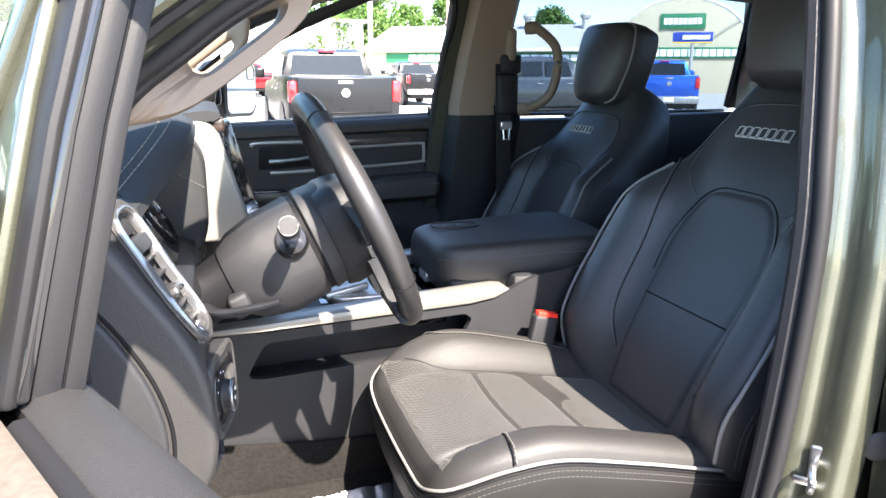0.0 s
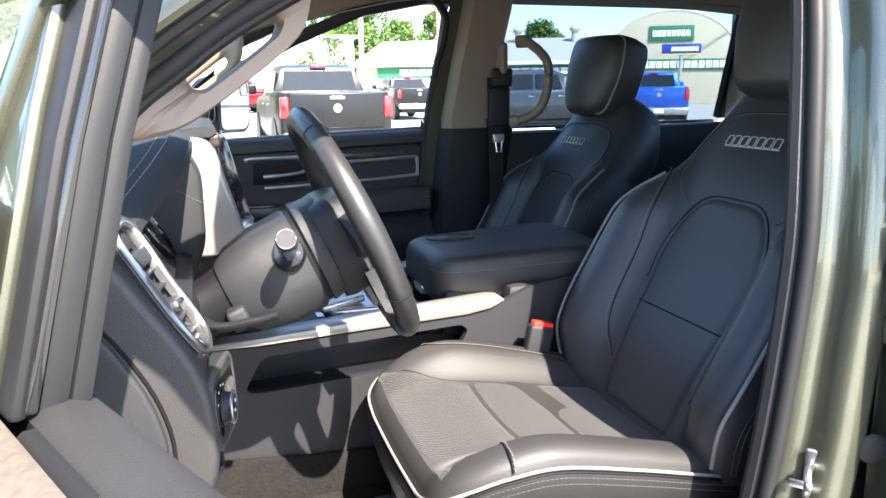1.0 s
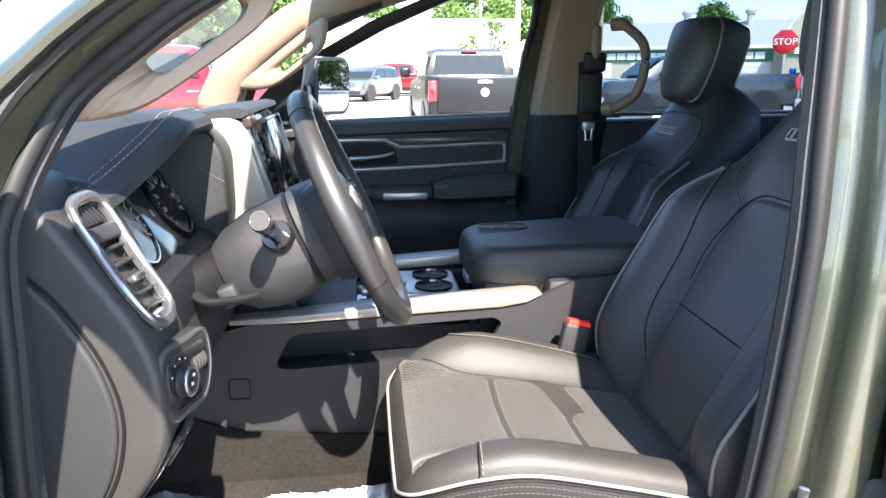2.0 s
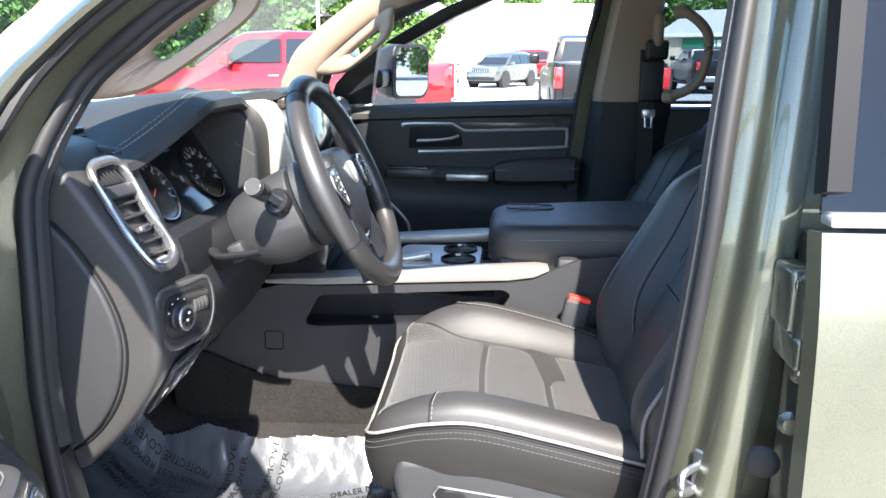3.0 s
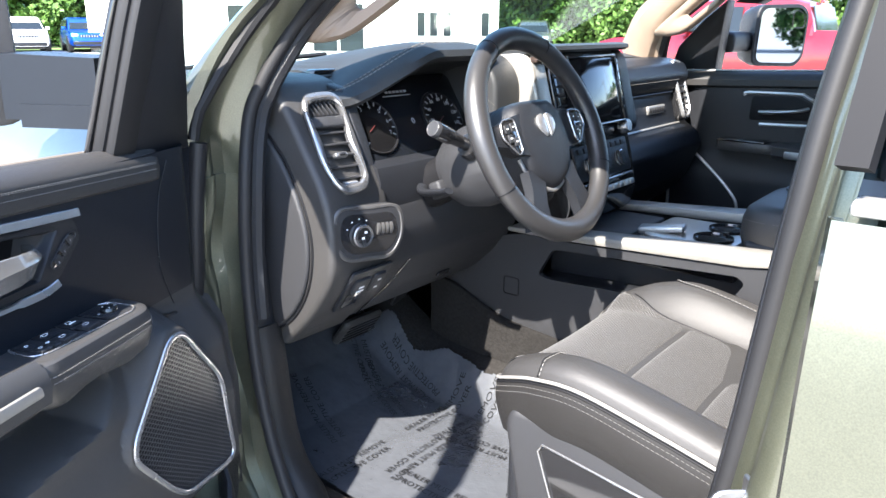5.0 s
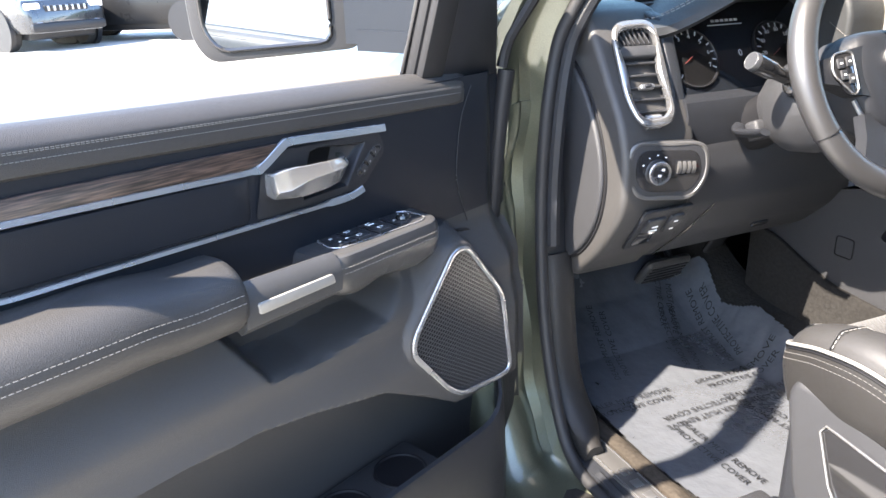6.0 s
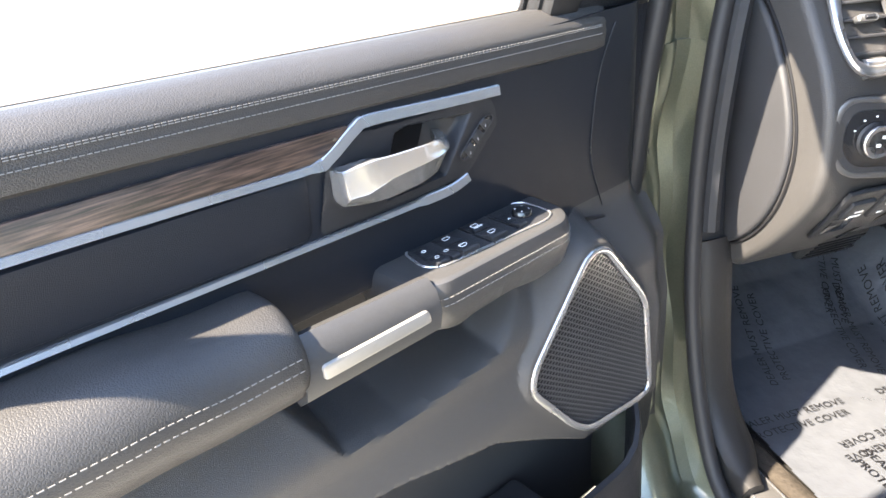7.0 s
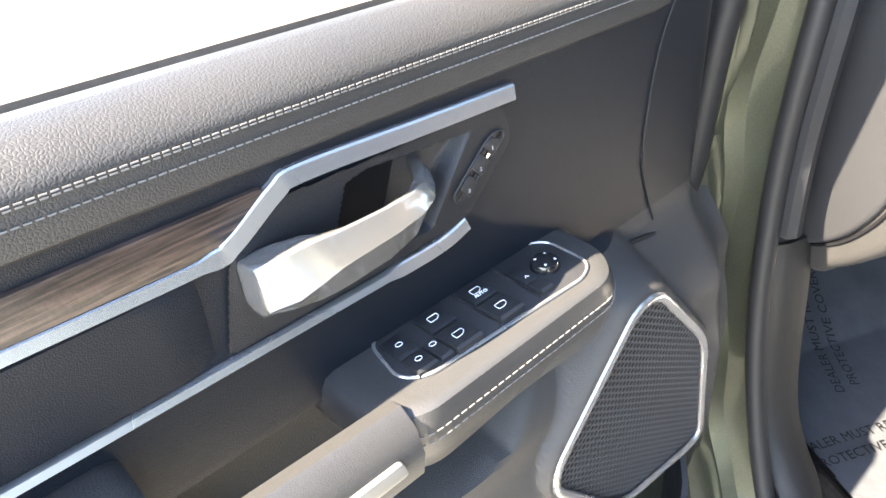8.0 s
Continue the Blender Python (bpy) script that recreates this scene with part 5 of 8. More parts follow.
for i in range(9):
    part("badge_rib", box(-0.0195, -0.0165, 2.128 + 0.0125 * i, 2.134 + 0.0125 * i, 1.236, 1.252, 0.001), PLASTIC, dash)
part("lower_trim", tube([(-0.008, y, 1.195) for y in frange(1.84, 2.33, 6)], 0.0035, 6), SATIN, dash)
VP = face_pose(-0.02, 2.345, 1.29, -18, 0)
RP = resample(rounded([(-0.04, 0.098), (0.034, 0.09), (0.036, -0.04), (0.012, -0.09), (-0.03, -0.09)], 0.028, 6), 60)
pv = part("side_vent", moved(prism([(p.x, p.y) for p in RP], "z", -0.03, 0.006, 0.004), VP), GLOSS, dash)
part("bezel", ringband(RP, 0.25, 0.012, VP), CHROME, pv, "satin silver bezel")
for i in range(7):
    part("slat", moved(box(-0.028, 0.026, -0.062 + 0.018 * i, -0.058 + 0.018 * i, 0, 0.010, 0.001), VP), PLASTIC, pv)

# ---- steering column and wheel ----
WC = Vector((0.222, 1.138, 1.304))
AX = Vector((math.cos(radians(24)), 0, math.sin(radians(24))))
WF = Matrix.Translation(WC) @ Matrix((( 0, -math.sin(radians(24)), math.cos(radians(24)), 0), (1, 0, 0, 0), (0, math.cos(radians(24)), math.sin(radians(24)), 0), (0, 0, 0, 1)))
# WF: x to the right across the wheel, y up it, z towards the seat
col = thing("steering_column", "grey plastic steering column shroud with stalk and tilt lever", "steering column", WF @ pose(0, 0, -0.12), local=False)
def shroud(w, u, d, z):
    return [WF @ Vector((x, y, z)) for x, y in rounded([(-w, u * 0.4), (-w * 0.62, u), (w * 0.62, u), (w, u * 0.4), (w, -d * 0.5), (w * 0.55, -d), (-w * 0.55, -d), (-w, -d * 0.5)], 0.02, 3)]
part("shroud", loft([shroud(0.064, 0.058, 0.078, -0.080), shroud(0.070, 0.064, 0.086, -0.088), shroud(0.070, 0.062, 0.088, -0.140), shroud(0.064, 0.052, 0.076, -0.185), shroud(0.054, 0.040, 0.060, -0.205)]), PLASTIC_GREY, col, "charcoal plastic column shroud")
part("shroud_collar", loft([shroud(0.058, 0.054, 0.060, -0.026), shroud(0.070, 0.064, 0.078, -0.038), shroud(0.072, 0.066, 0.084, -0.074), shroud(0.066, 0.060, 0.078, -0.079)]), PLASTIC_GREY, col)
part("shroud_joint", loft([shroud(0.067, 0.061, 0.081, -0.076), shroud(0.067, 0.061, 0.081, -0.084)]), INK, col, "dark joint between the shrouds")
part("boot", loft([shroud(0.050, 0.036, 0.055, -0.200), shroud(0.046, 0.030, 0.050, -0.24), shroud(0.056, 0.04, 0.06, -0.30)]), INK, col, "soft black boot")
part("tilt_bracket", moved(box(-0.02, 0.02, -0.016, 0.016, -0.014, 0.014, 0.006, 3), WF @ pose(-0.056, -0.03, -0.205)), PLASTIC_GREY, col)
S0, S1 = WF @ Vector((-0.06, 0.016, -0.105)), Vector((0.107, 0.984, 1.318))
sd = (S1 - S0)
stk = part("turn_stalk", tube([S0, S0 + sd * 0.55, S0 + sd * 0.62, S0 + sd * 0.94], [0.0095, 0.0115, 0.0142, 0.0148], 20), GLOSS, col, "black stalk with a grey end knob")
part("stalk_cap", lathe([(0.0, 0.007), (0.0116, 0.007), (0.0133, 0.005), (0.0142, 0.0), (0.0142, -0.002)], axis_pose(S0 + sd * 0.95, sd), 24), PLASTIC_GREY, stk, "satin grey cap")
part("cap_ring", tube([axis_pose(S0 + sd * 0.95, sd) @ Vector((0.0125 * math.cos(a), 0.0125 * math.sin(a), 0.0063)) for a in frange(0, 6.1, 30)], 0.0008, 6, True), BEZEL, stk)
part("stalk_collar", lathe([(0.0, 0.01), (0.02, 0.01), (0.024, 0.0), (0.024, -0.012)], axis_pose(S0 + sd * 0.08, sd), 20), GLOSS, stk)
TL = [(0.0, 1.085, 1.190), (0.02, 1.064, 1.186), (0.07, 1.046, 1.196), (0.098, 1.038, 1.204)]
part("tilt_lever", tube(spline(TL, 5), [0.012] * 6 + [0.011] * 5 + [0.0095] * 5, 12, up=(0.2, 0.3, 1), flat=0.6), PLASTIC, col, "flat black tilt lever")

whl = thing("steering_wheel", "black leather three spoke steering wheel with button pads", "steering wheel", WF, local=True)
def ring_pt(a, r=0.172, h=0.0):
    return Vector((r * math.cos(a), r * math.sin(a) * 0.985, h))
part("rim", tube([ring_pt(2 * math.pi * i / 96) for i in range(96)], [0.0182 + 0.0018 * (math.cos(2 * (2 * math.pi * i / 96 + 0.2)) ** 2) for i in range(96)], 16, True, (0, 0, 1), 0.92), WHEEL_LEATHER, whl, "black leather rim")
for a in (62, 118, 206, 334):
    b = radians(a)
    part("rim_seam", tube([ring_pt(b) + 0.0185 * (math.cos(t) * Vector((math.cos(b), math.sin(b), 0)) + math.sin(t) * Vector((0, 0, 1))) for t in frange(0, 2 * math.pi, 16)], 0.0007, 5), INK, whl)
for a0, a1 in ((-25, 45), (135, 205)):
    part("seam", stitches([ring_pt(radians(a), 0.1565, 0.007) for a in frange(a0, a1, 40)], 0.004, 0.005, 0.001), THREAD, whl)
hub_out = rounded([(-0.066, 0.06), (0.066, 0.06), (0.082, 0.0), (0.066, -0.062), (0.0, -0.104), (-0.066, -0.062), (-0.082, 0.0)], 0.035, 6)
part("hub", pillow(hub_out, lambda a, b, h: (a, b, h), lambda a, b: 0.012 - 1.6 * (a * a + b * b), 72, 10, 0.2, 0.01, ((0.002, -0.006), (0.004, -0.03), (0.0, -0.045))), PLASTIC, whl, "charcoal airbag cover")
part("hub_trim", tube([(p.x * 1.06, p.y * 1.06 - 0.001, -0.012) for p in resample(rounded([(-0.08, 0.0), (-0.062, -0.064), (0.0, -0.097), (0.062, -0.064), (0.08, 0.0), (0.0, -0.04)], 0.03, 5), 50) if p.y < -0.03], 0.0035, 8), SATIN, whl, "satin trim arc")
# emblem as a plain shape
for sg in (-1, 1):
    part("emblem", moved(pillow(rounded([(0.002, 0.016), (0.017, 0.013), (0.02, -0.002), (0.012, -0.012), (0.002, -0.017)], 0.005, 3), lambda a, b, h: (sg * a, b, h), lambda a, b: 0.003, 24, 4, 0.4, 0.002, ((0, -0.003),)), pose(0, 0.012, 0.0115) @ Matrix.Diagonal((1.35, 1.35, 1.2, 1))), CHROME, whl, "plain chrome emblem")
# side spokes with button pads
for sg in (-1, 1):
    sp = [[(sg * x, y, z) for x, y, z in ((a, b0, 0.004), (a, b1, 0.004), (a, b1 - 0.002, -0.022), (a, b0 + 0.002, -0.022))] for a, b0, b1 in ((0.05, -0.035, 0.04), (0.085, -0.028, 0.036), (0.12, -0.012, 0.028), (0.165, -0.004, 0.02))]
    part("spoke", bevelled(loft(sp), 0.005, 2), PLASTIC, whl)
    pad = resample(rounded([(0.086, 0.033), (0.124, 0.03), (0.131, 0.004), (0.098, -0.03), (0.087, -0.022)], 0.01, 4), 40)
    pb = part("button_pad", prism([(sg * p.x, p.y) for p in pad], "z", 0.0, 0.0085, 0.002), GLOSS, whl, "gloss black button pad")
    part("pad_bezel", tube([(sg * p.x, p.y, 0.0085) for p in pad], 0.0015, 6, True, (0, 0, 1)), SATIN_DARK, pb, "satin pad bezel")
    for bx, by in ((0.097, 0.018), (0.098, -0.006), (0.114, 0.016), (0.111, 0.0)):
        part("button", box(sg * bx - 0.006, sg * bx + 0.006, by - 0.007, by + 0.007, 0.008, 0.0112, 0.002), PLASTIC_GREY, pb)
        part("button_mark", box(sg * bx - 0.002, sg * bx + 0.002, by - 0.001, by + 0.001, 0.0112, 0.0117, 0), WHITE, pb)
    # lower spoke legs
    lg = [[Vector((sg * x + dx, y, z)) for dx, z in ((-w, -0.004), (w, -0.004), (w, -0.022), (-w, -0.022))] for x, y, w in ((0.046, -0.055, 0.026), (0.056, -0.088, 0.020), (0.068, -0.118, 0.021), (0.080, -0.150, 0.030))]
    part("lower_spoke", bevelled(loft(lg), 0.006, 3), PLASTIC, whl)

# ---- pedals ----
pd = thing("brake_pedal", "black ribbed rubber brake pedal on its arm", "pedal", pose(-0.33, 1.285, 0.72))
PF = face_pose(-0.335, 1.235, 0.775, 38)
part("pad", moved(box(-0.062, 0.062, -0.042, 0.042, -0.012, 0.010, 0.012, 3), PF), PLASTIC_SUNWARM, pd)
for i in range(5):
    part("tread_rib", moved(box(-0.052, 0.052, -0.003, 0.003, 0.009, 0.0125, 0.001), PF @ pose(0, -0.028 + 0.014 * i, 0)), RUBBER, pd)
part("arm", tube(spline([(-0.335, 1.285, 0.75), (-0.40, 1.275, 0.84), (-0.44, 1.26, 1.0)], 4), 0.009, 8), PLASTIC, pd)
ac = thing("accelerator_pedal", "black plastic accelerator pedal", "pedal", pose(-0.36, 1.39, 0.66))
part("pad", moved(box(-0.025, 0.025, -0.006, 0.006, -0.08, 0.08, 0.006, 3), pose(-0.36, 1.392, 0.765, 0, 0, 90) @ pose(0, 0, 0, 28, 0, 0)), RUBBER, ac)
part("arm", tube([(-0.39, 1.39, 0.82), (-0.45, 1.385, 0.95)], 0.009, 8), PLASTIC, ac)

# ---- centre console ----
con = thing("centre_console", "black centre console with satin side rails and padded armrest lid", "console", pose(0.4, MID, 0.60))
def rail(s, pts, d0, d1, mat, name, label="", r=0.004, bore=None):
    y0, y1 = 1.41 + d0, 1.41 + d1
    if s:
        y0, y1 = 2 * MID - y0, 2 * MID - y1
    return part(name, prism(pts, "y", y0, y1, r), mat, con, label)
for s in (0, 1):
    # side wall with an open bin
    wall = [(-0.20, 0.98), (0.02, 1.035), (0.09, 1.032), (0.485, 1.052), (0.545, 1.058), (0.60, 1.082), (0.655, 1.105), (0.76, 1.115), (0.84, 1.10), (0.84, 0.66), (-0.10, 0.66), (-0.24, 0.80)]
    b_out = rounded([(0.06, 0.947), (0.095, 1.012), (0.49, 1.034), (0.505, 1.022), (0.47, 0.962), (0.085, 0.941)], [0.012, 0.015, 0.01, 0.008, 0.015, 0.015], 4)
    bm = bmesh.new()
    yv = 1.41 if not s else 2 * MID - 1.41
    def loop(P):
        vs = [bm.verts.new((x, yv, z)) for x, z in P]
        return [bm.edges.new((vs[i - 1], vs[i])) for i in range(len(vs))]
    es = loop(rounded(wall, 0.012, 3)) + loop(b_out)
    bmesh.ops.triangle_fill(bm, edges=es, use_beauty=True, use_dissolve=False)
    bad = [f for f in bm.faces if inside(b_out, f.calc_center_median().x, f.calc_center_median().z) > 0]
    bmesh.ops.delete(bm, geom=bad, context="FACES_ONLY")
    res = bmesh.ops.extrude_face_region(bm, geom=bm.faces[:])
    bmesh.ops.translate(bm, vec=(0, 0.015 * (-1 if s else 1), 0), verts=[v for v in res["geom"] if isinstance(v, bmesh.types.BMVert)])
    part("side_wall", bm, PLASTIC_GREY, con, "charcoal side wall with a bin", 30)
    rail(s, [(0.05, 0.92), (0.52, 0.94), (0.52, 1.04), (0.05, 1.03)], 0.075, 0.08, PLASTIC, "bin_back", r=0.001)
    rail(s, [(0.05, 0.93), (0.52, 0.945), (0.52, 0.957), (0.05, 0.938)], 0.016, 0.075, PLASTIC, "bin_floor", r=0.001)
    skirt = [(-0.24, 0.66), (-0.24, 0.895), (-0.16, 0.878), (-0.09, 0.848), (-0.02, 0.823), (0.06, 0.814), (0.20, 0.803), (0.50, 0.79), (0.50, 0.66)]
    rail(s, rounded(skirt, 0.02, 3), -0.012, 0.002, CARPET, "carpet_skirt", "black carpet up the tunnel side", 0.005)
    # satin rail along the top edge
    top = [(-0.02, 1.036), (0.09, 1.036), (0.50, 1.055), (0.552, 1.063), (0.585, 1.079), (0.56, 1.083), (0.40, 1.074), (0.10, 1.052), (-0.02, 1.046)]
    rail(s, top, -0.007, 0.055, SILVER, "side_rail", "brushed silver side rail", 0.004)
    ff = (1.41 - 0.001) if not s else (2 * MID - 1.41 + 0.001)
    if not s:
        part("socket_cover", tube([(x, 1.409, z) for x, z in rounded([(-0.028, 0.885), (0.012, 0.885), (0.012, 0.926), (-0.028, 0.926)], 0.006, 3)], 0.0012, 5, True, (0, 1, 0)), INK, con)
part("deck", box(0.0, 0.47, 1.46, 2 * MID - 1.46, 1.0, 1.035, 0.006), GLOSS, con, "gloss black deck")
part("cup_tray", prism(rounded([(0.24, 1.53), (0.44, 1.53), (0.44, 1.72), (0.24, 1.72)], 0.03, 5), "z", 1.034, 1.052, 0.006, 3), SATIN, con, "satin cup holder surround")
for x, y in ((0.385, 1.575), (0.385, 1.668)):
    part("cup_holder", lathe([(0.0, 0.0015), (0.036, 0.0015), (0.038, 0.006), (0.041, 0.006), (0.042, 0.0)], pose(x, y, 1.0515), 28), GLOSS, con, "round cup holder")
part("bin_lid", box(0.02, 0.22, 1.50, 2 * MID - 1.50, 1.034, 1.044, 0.005), PLASTIC, con)
part("device_slot", moved(box(-0.05, 0.05, -0.02, 0.02, 0.0, 0.016, 0.006, 3), pose(0.275, 1.57, 1.05, 0, -8, 12)), SATIN, con)
part("rear_box", box(0.60, 0.98, 1.425, 2 * MID - 1.425, 0.65, 1.10, 0.012), PLASTIC_GREY, con)
lid = rounded([(0.458, 1.475), (0.458, 2 * MID - 1.475), (0.86, 2 * MID - 1.44), (0.86, 1.44)], [0.055, 0.055, 0.03, 0.03], 6)
arm = part("armrest_lid", pillow(lid, lambda a, b, h: (a, b, h), lambda a, b: 1.158 + 0.010 * smooth(0.46, 0.8, a) - 0.15 * (b - MID) ** 2, 96, 14, 0.16, 0.022, ((0.003, -0.01), (0.004, -0.045), (-0.004, -0.07), (-0.02, -0.085))), LEATHER, con, "padded black leather armrest lid")
part("seam", stitches([(p.x + (p.x - 0.66) * 0.01, p.y + (p.y - MID) * 0.02, 1.127 + 0.010 * smooth(0.46, 0.8, p.x)) for p in resample(lid, 120) if p.x < 0.855 and p.y < MID + 0.1]), THREAD, arm)
em = rounded([(-0.05, -0.028), (0.05, -0.028), (0.056, 0.0), (0.05, 0.028), (-0.05, 0.028), (-0.056, 0.0)], 0.012, 4)
part("embossed_badge", tube([(0.55 + p.x, 1.665 + p.y, 1.161 + 0.002) for p in resample(em, 48)], 0.0022, 6, True), LEATHER, arm, "embossed plain badge")
for sg in (-1, 1):
    part("embossed_shape", moved(pillow(rounded([(0.003, -0.02), (0.03, -0.016), (0.026, 0.016), (0.003, 0.02)], 0.006, 3), lambda a, b, h: (sg * a, b, h), lambda a, b: 0.002, 24, 3, 0.5, 0.002, ((0, -0.002),)), pose(0.55, 1.665, 1.162)), LEATHER, arm)
part("lid_base", box(0.475, 0.86, 1.465, 2 * MID - 1.465, 1.04, 1.09, 0.012, 3), PLASTIC, con)
part("lid_latch", box(0.455, 0.475, MID - 0.03, MID + 0.03, 1.055, 1.075, 0.004), CHROME, con)

# ---- driver's door, standing open ----
# its own axes: x from the hinge along the door, y out of the trim towards the cabin, z up
door = thing("driver_door", "open olive green driver's door with black leather trim and wood strip", "car door", pose(-0.132, 0.70, 0.005, 0, 0, -65.97), local=True)
dput = lambda u, v, w: (u, w, v)
SPK = [(0.170, 1.058), (0.20, 1.06), (0.292, 0.952), (0.296, 0.925), (0.222, 0.835), (0.19, 0.81), (0.09, 0.797), (0.06, 0.80), (0.082, 0.95)]
PULL = [(0.575, 1.10), (0.575, 1.065), (0.529, 0.992), (0.46, 0.986), (0.331, 0.997), (0.283, 1.035), (0.265, 1.10)]
RIDGE = [(-0.05, 0.785), (0.06, 0.785), (0.2, 0.795), (0.27, 0.84), (0.353, 0.887), (0.475, 0.915), (0.556, 0.928), (0.65, 0.932), (0.96, 0.935)]
SHELF = rounded(SPK, 0.012, 3)
BUCKET = rounded([(0.497, 1.179), (0.482, 1.236), (0.449, 1.256), (0.285, 1.249), (0.277, 1.222), (0.322, 1.180)], 0.008, 3)


def trim(u, v):
    low = smooth(1.075, 0.985, v)
    w = 0.045 * low + 0.012 * smooth(0.97, 0.90, v)
    d = inside(SHELF, u, v)
    w = max(w, 0.058 * smooth(-0.035, -0.006, d))
    if d > 0:
        w = 0.058 - 0.014 * smooth(0.002, 0.007, d)
    w -= (w + 0.038) * smooth(-0.008, 0.014, inside(PULL, u, v))
    vr = float(np.interp(u, [p[0] for p in RIDGE], [p[1] for p in RIDGE]))
    w -= (w + 0.03) * smooth(vr + 0.004, vr - 0.012, v)
    if v > 1.17:
        w -= 0.036 * smooth(0.006, 0.012, inside(BUCKET, u, v))
    return w - 0.03 * smooth(0.05, -0.01, u) - 0.012 * smooth(0.88, 0.93, u)
us = frange(-0.02, 0.93, 260)
vs = frange(0.56, 1.30, 210)
def half(low):
    bm = field(trim, us, vs, dput)
    bmesh.ops.delete(bm, geom=[f for f in bm.faces if (f.calc_center_median().z < 1.0865) != low], context="FACES")
    bmesh.ops.delete(bm, geom=[v for v in bm.verts if not v.link_faces], context="VERTS")
    return thick(bm, 0.004)
part("trim_panel", half(False), TRIM_DARK, door, "smooth black upper trim panel")
# the warm tone of the lower half mimics sun grazing the trim
part("lower_panel", half(True), PLASTIC_SUNWARM, door, "charcoal grained lower panel")
# outer shell and edge
SH = [(-0.03, 0.50), (0.30, 0.47), (0.80, 0.48), (0.955, 0.54), (0.975, 0.90), (0.965, 1.30), (0.0, 1.29), (-0.04, 1.05)]
part("outer_shell", prism(rounded(SH, 0.03, 4), "y", -0.13, -0.054, 0.02, 3), GREEN, door, "olive green outer shell")
part("inner_frame", prism(rounded([(-0.012, 0.52), (0.92, 0.50), (0.945, 0.9), (0.935, 1.285), (-0.012, 1.27)], 0.02, 3), "y", -0.056, -0.049, 0.003), GREEN, door)
part("edge_seal", tube([(p.x, -0.032, p.y) for p in spline([(-0.024, 1.27, 0), (-0.034, 1.05, 0), (-0.034, 0.75, 0), (0.0, 0.55, 0), (0.2, 0.525, 0), (0.6, 0.52, 0), (0.92, 0.54, 0)], 6)], 0.009, 8), RUBBER, door, "rubber edge seal")

part("door_core", prism([(-0.018, 0.56), (0.90, 0.56), (0.92, 0.9), (0.91, 1.285), (-0.018, 1.296)], "y", -0.0485, -0.043, 0.001), PLASTIC, door)
part("front_closing", box(-0.03, 0.03, -0.0365, -0.022, 0.56, 1.30, 0.004), PLASTIC, door)

# padded top rail with two seams
def top_line(u, base):
    return base + 0.042 * (u - 0.71)
PADS = [(-0.047, 1.330), (-0.036, 1.3365), (-0.018, 1.3375), (-0.002, 1.334), (0.012, 1.3275), (0.0195, 1.3215), (0.0225, 1.317), (0.0215, 1.3128), (0.0236, 1.3078), (0.021, 1.292), (0.008, 1.284), (-0.02, 1.284), (-0.045, 1.29)]
def rail_w(w):
    return -0.045 + (w + 0.045) * 0.74
def pad_ring(u):
    k = smooth(0.075, 0.115, u)
    return [(u, -0.02 + (rail_w(w) + 0.02) * (0.35 + 0.65 * k), top_line(u, v - 0.003)) for w, v in PADS]
part("top_rail", loft([pad_ring(u) for u in [0.088, 0.094, 0.105, 0.12] + frange(0.16, 0.94, 24)]), LEATHER, door, "stitched leather top rail")
for w, v in ((0.0230, 1.3158), (0.0228, 1.3140), (0.0240, 1.3066)):
    part("seam", stitches([(u, rail_w(w) + 0.0004, top_line(u, v - 0.003)) for u in frange(0.115, 0.935, 60)], 0.0034, 0.0014), THREAD, door, "pale stitching")
part("belt_seal", loft([[(u, w, top_line(u, v)) for w, v in ((-0.058, 1.31), (-0.058, 1.325), (-0.054, 1.328), (-0.047, 1.328), (-0.047, 1.31))] for u in frange(0.20, 0.95, 10)]), RUBBER, door, "black window belt seal")
part("belt_moulding", loft([[(u, w, top_line(u, v)) for w, v in ((-0.10, 1.29), (-0.10, 1.314), (-0.094, 1.322), (-0.085, 1.3225), (-0.082, 1.327), (-0.066, 1.3315), (-0.060, 1.330), (-0.059, 1.29))] for u in frange(0.06, 0.96, 10)]), WORN, door, "worn satin belt moulding")

# window frame leans towards the cabin as it rises
def lean(v, w=-0.06):
    return w + 0.33 * max(v - 1.33, 0)
def post(pts, w0, w1, mat, name, label=""):
    """A flat bar of the frame between two lean planes; points are (u, v)."""
    bm = bmesh.new()
    lo = [bm.verts.new((u, lean(v, w0), v)) for u, v in pts]
    hi = [bm.verts.new((u, lean(v, w1), v)) for u, v in pts]
    n = len(pts)
    bm.faces.new(lo)
    bm.faces.new(hi[::-1])
    for i in range(n):
        bm.faces.new((lo[i], lo[(i + 1) % n], hi[(i + 1) % n], hi[i]))
    bmesh.ops.recalc_face_normals(bm, faces=bm.faces)
    return part(name, bevelled(bm, 0.005, 2, 30), mat, door, label)
post([(0.0, 1.29), (0.135, 1.30), (0.122, 1.49), (0.117, 1.60), (0.09, 1.56), (0.055, 1.47), (0.02, 1.38)], -0.052, -0.014, PLASTIC, "mirror_sail", "black mirror corner panel")
post([(0.0, 1.29), (0.152, 1.30), (0.14, 1.49), (0.132, 1.60), (0.09, 1.575), (0.05, 1.48), (0.015, 1.39)], -0.068, -0.055, GREEN, "mirror_base", "olive outer corner skin")
post([(0.137, 1.30), (0.182, 1.305), (0.170, 1.47), (0.162, 1.64), (0.119, 1.61), (0.124, 1.49)], -0.056, -0.012, INK, "window_channel", "black rubber window channel")
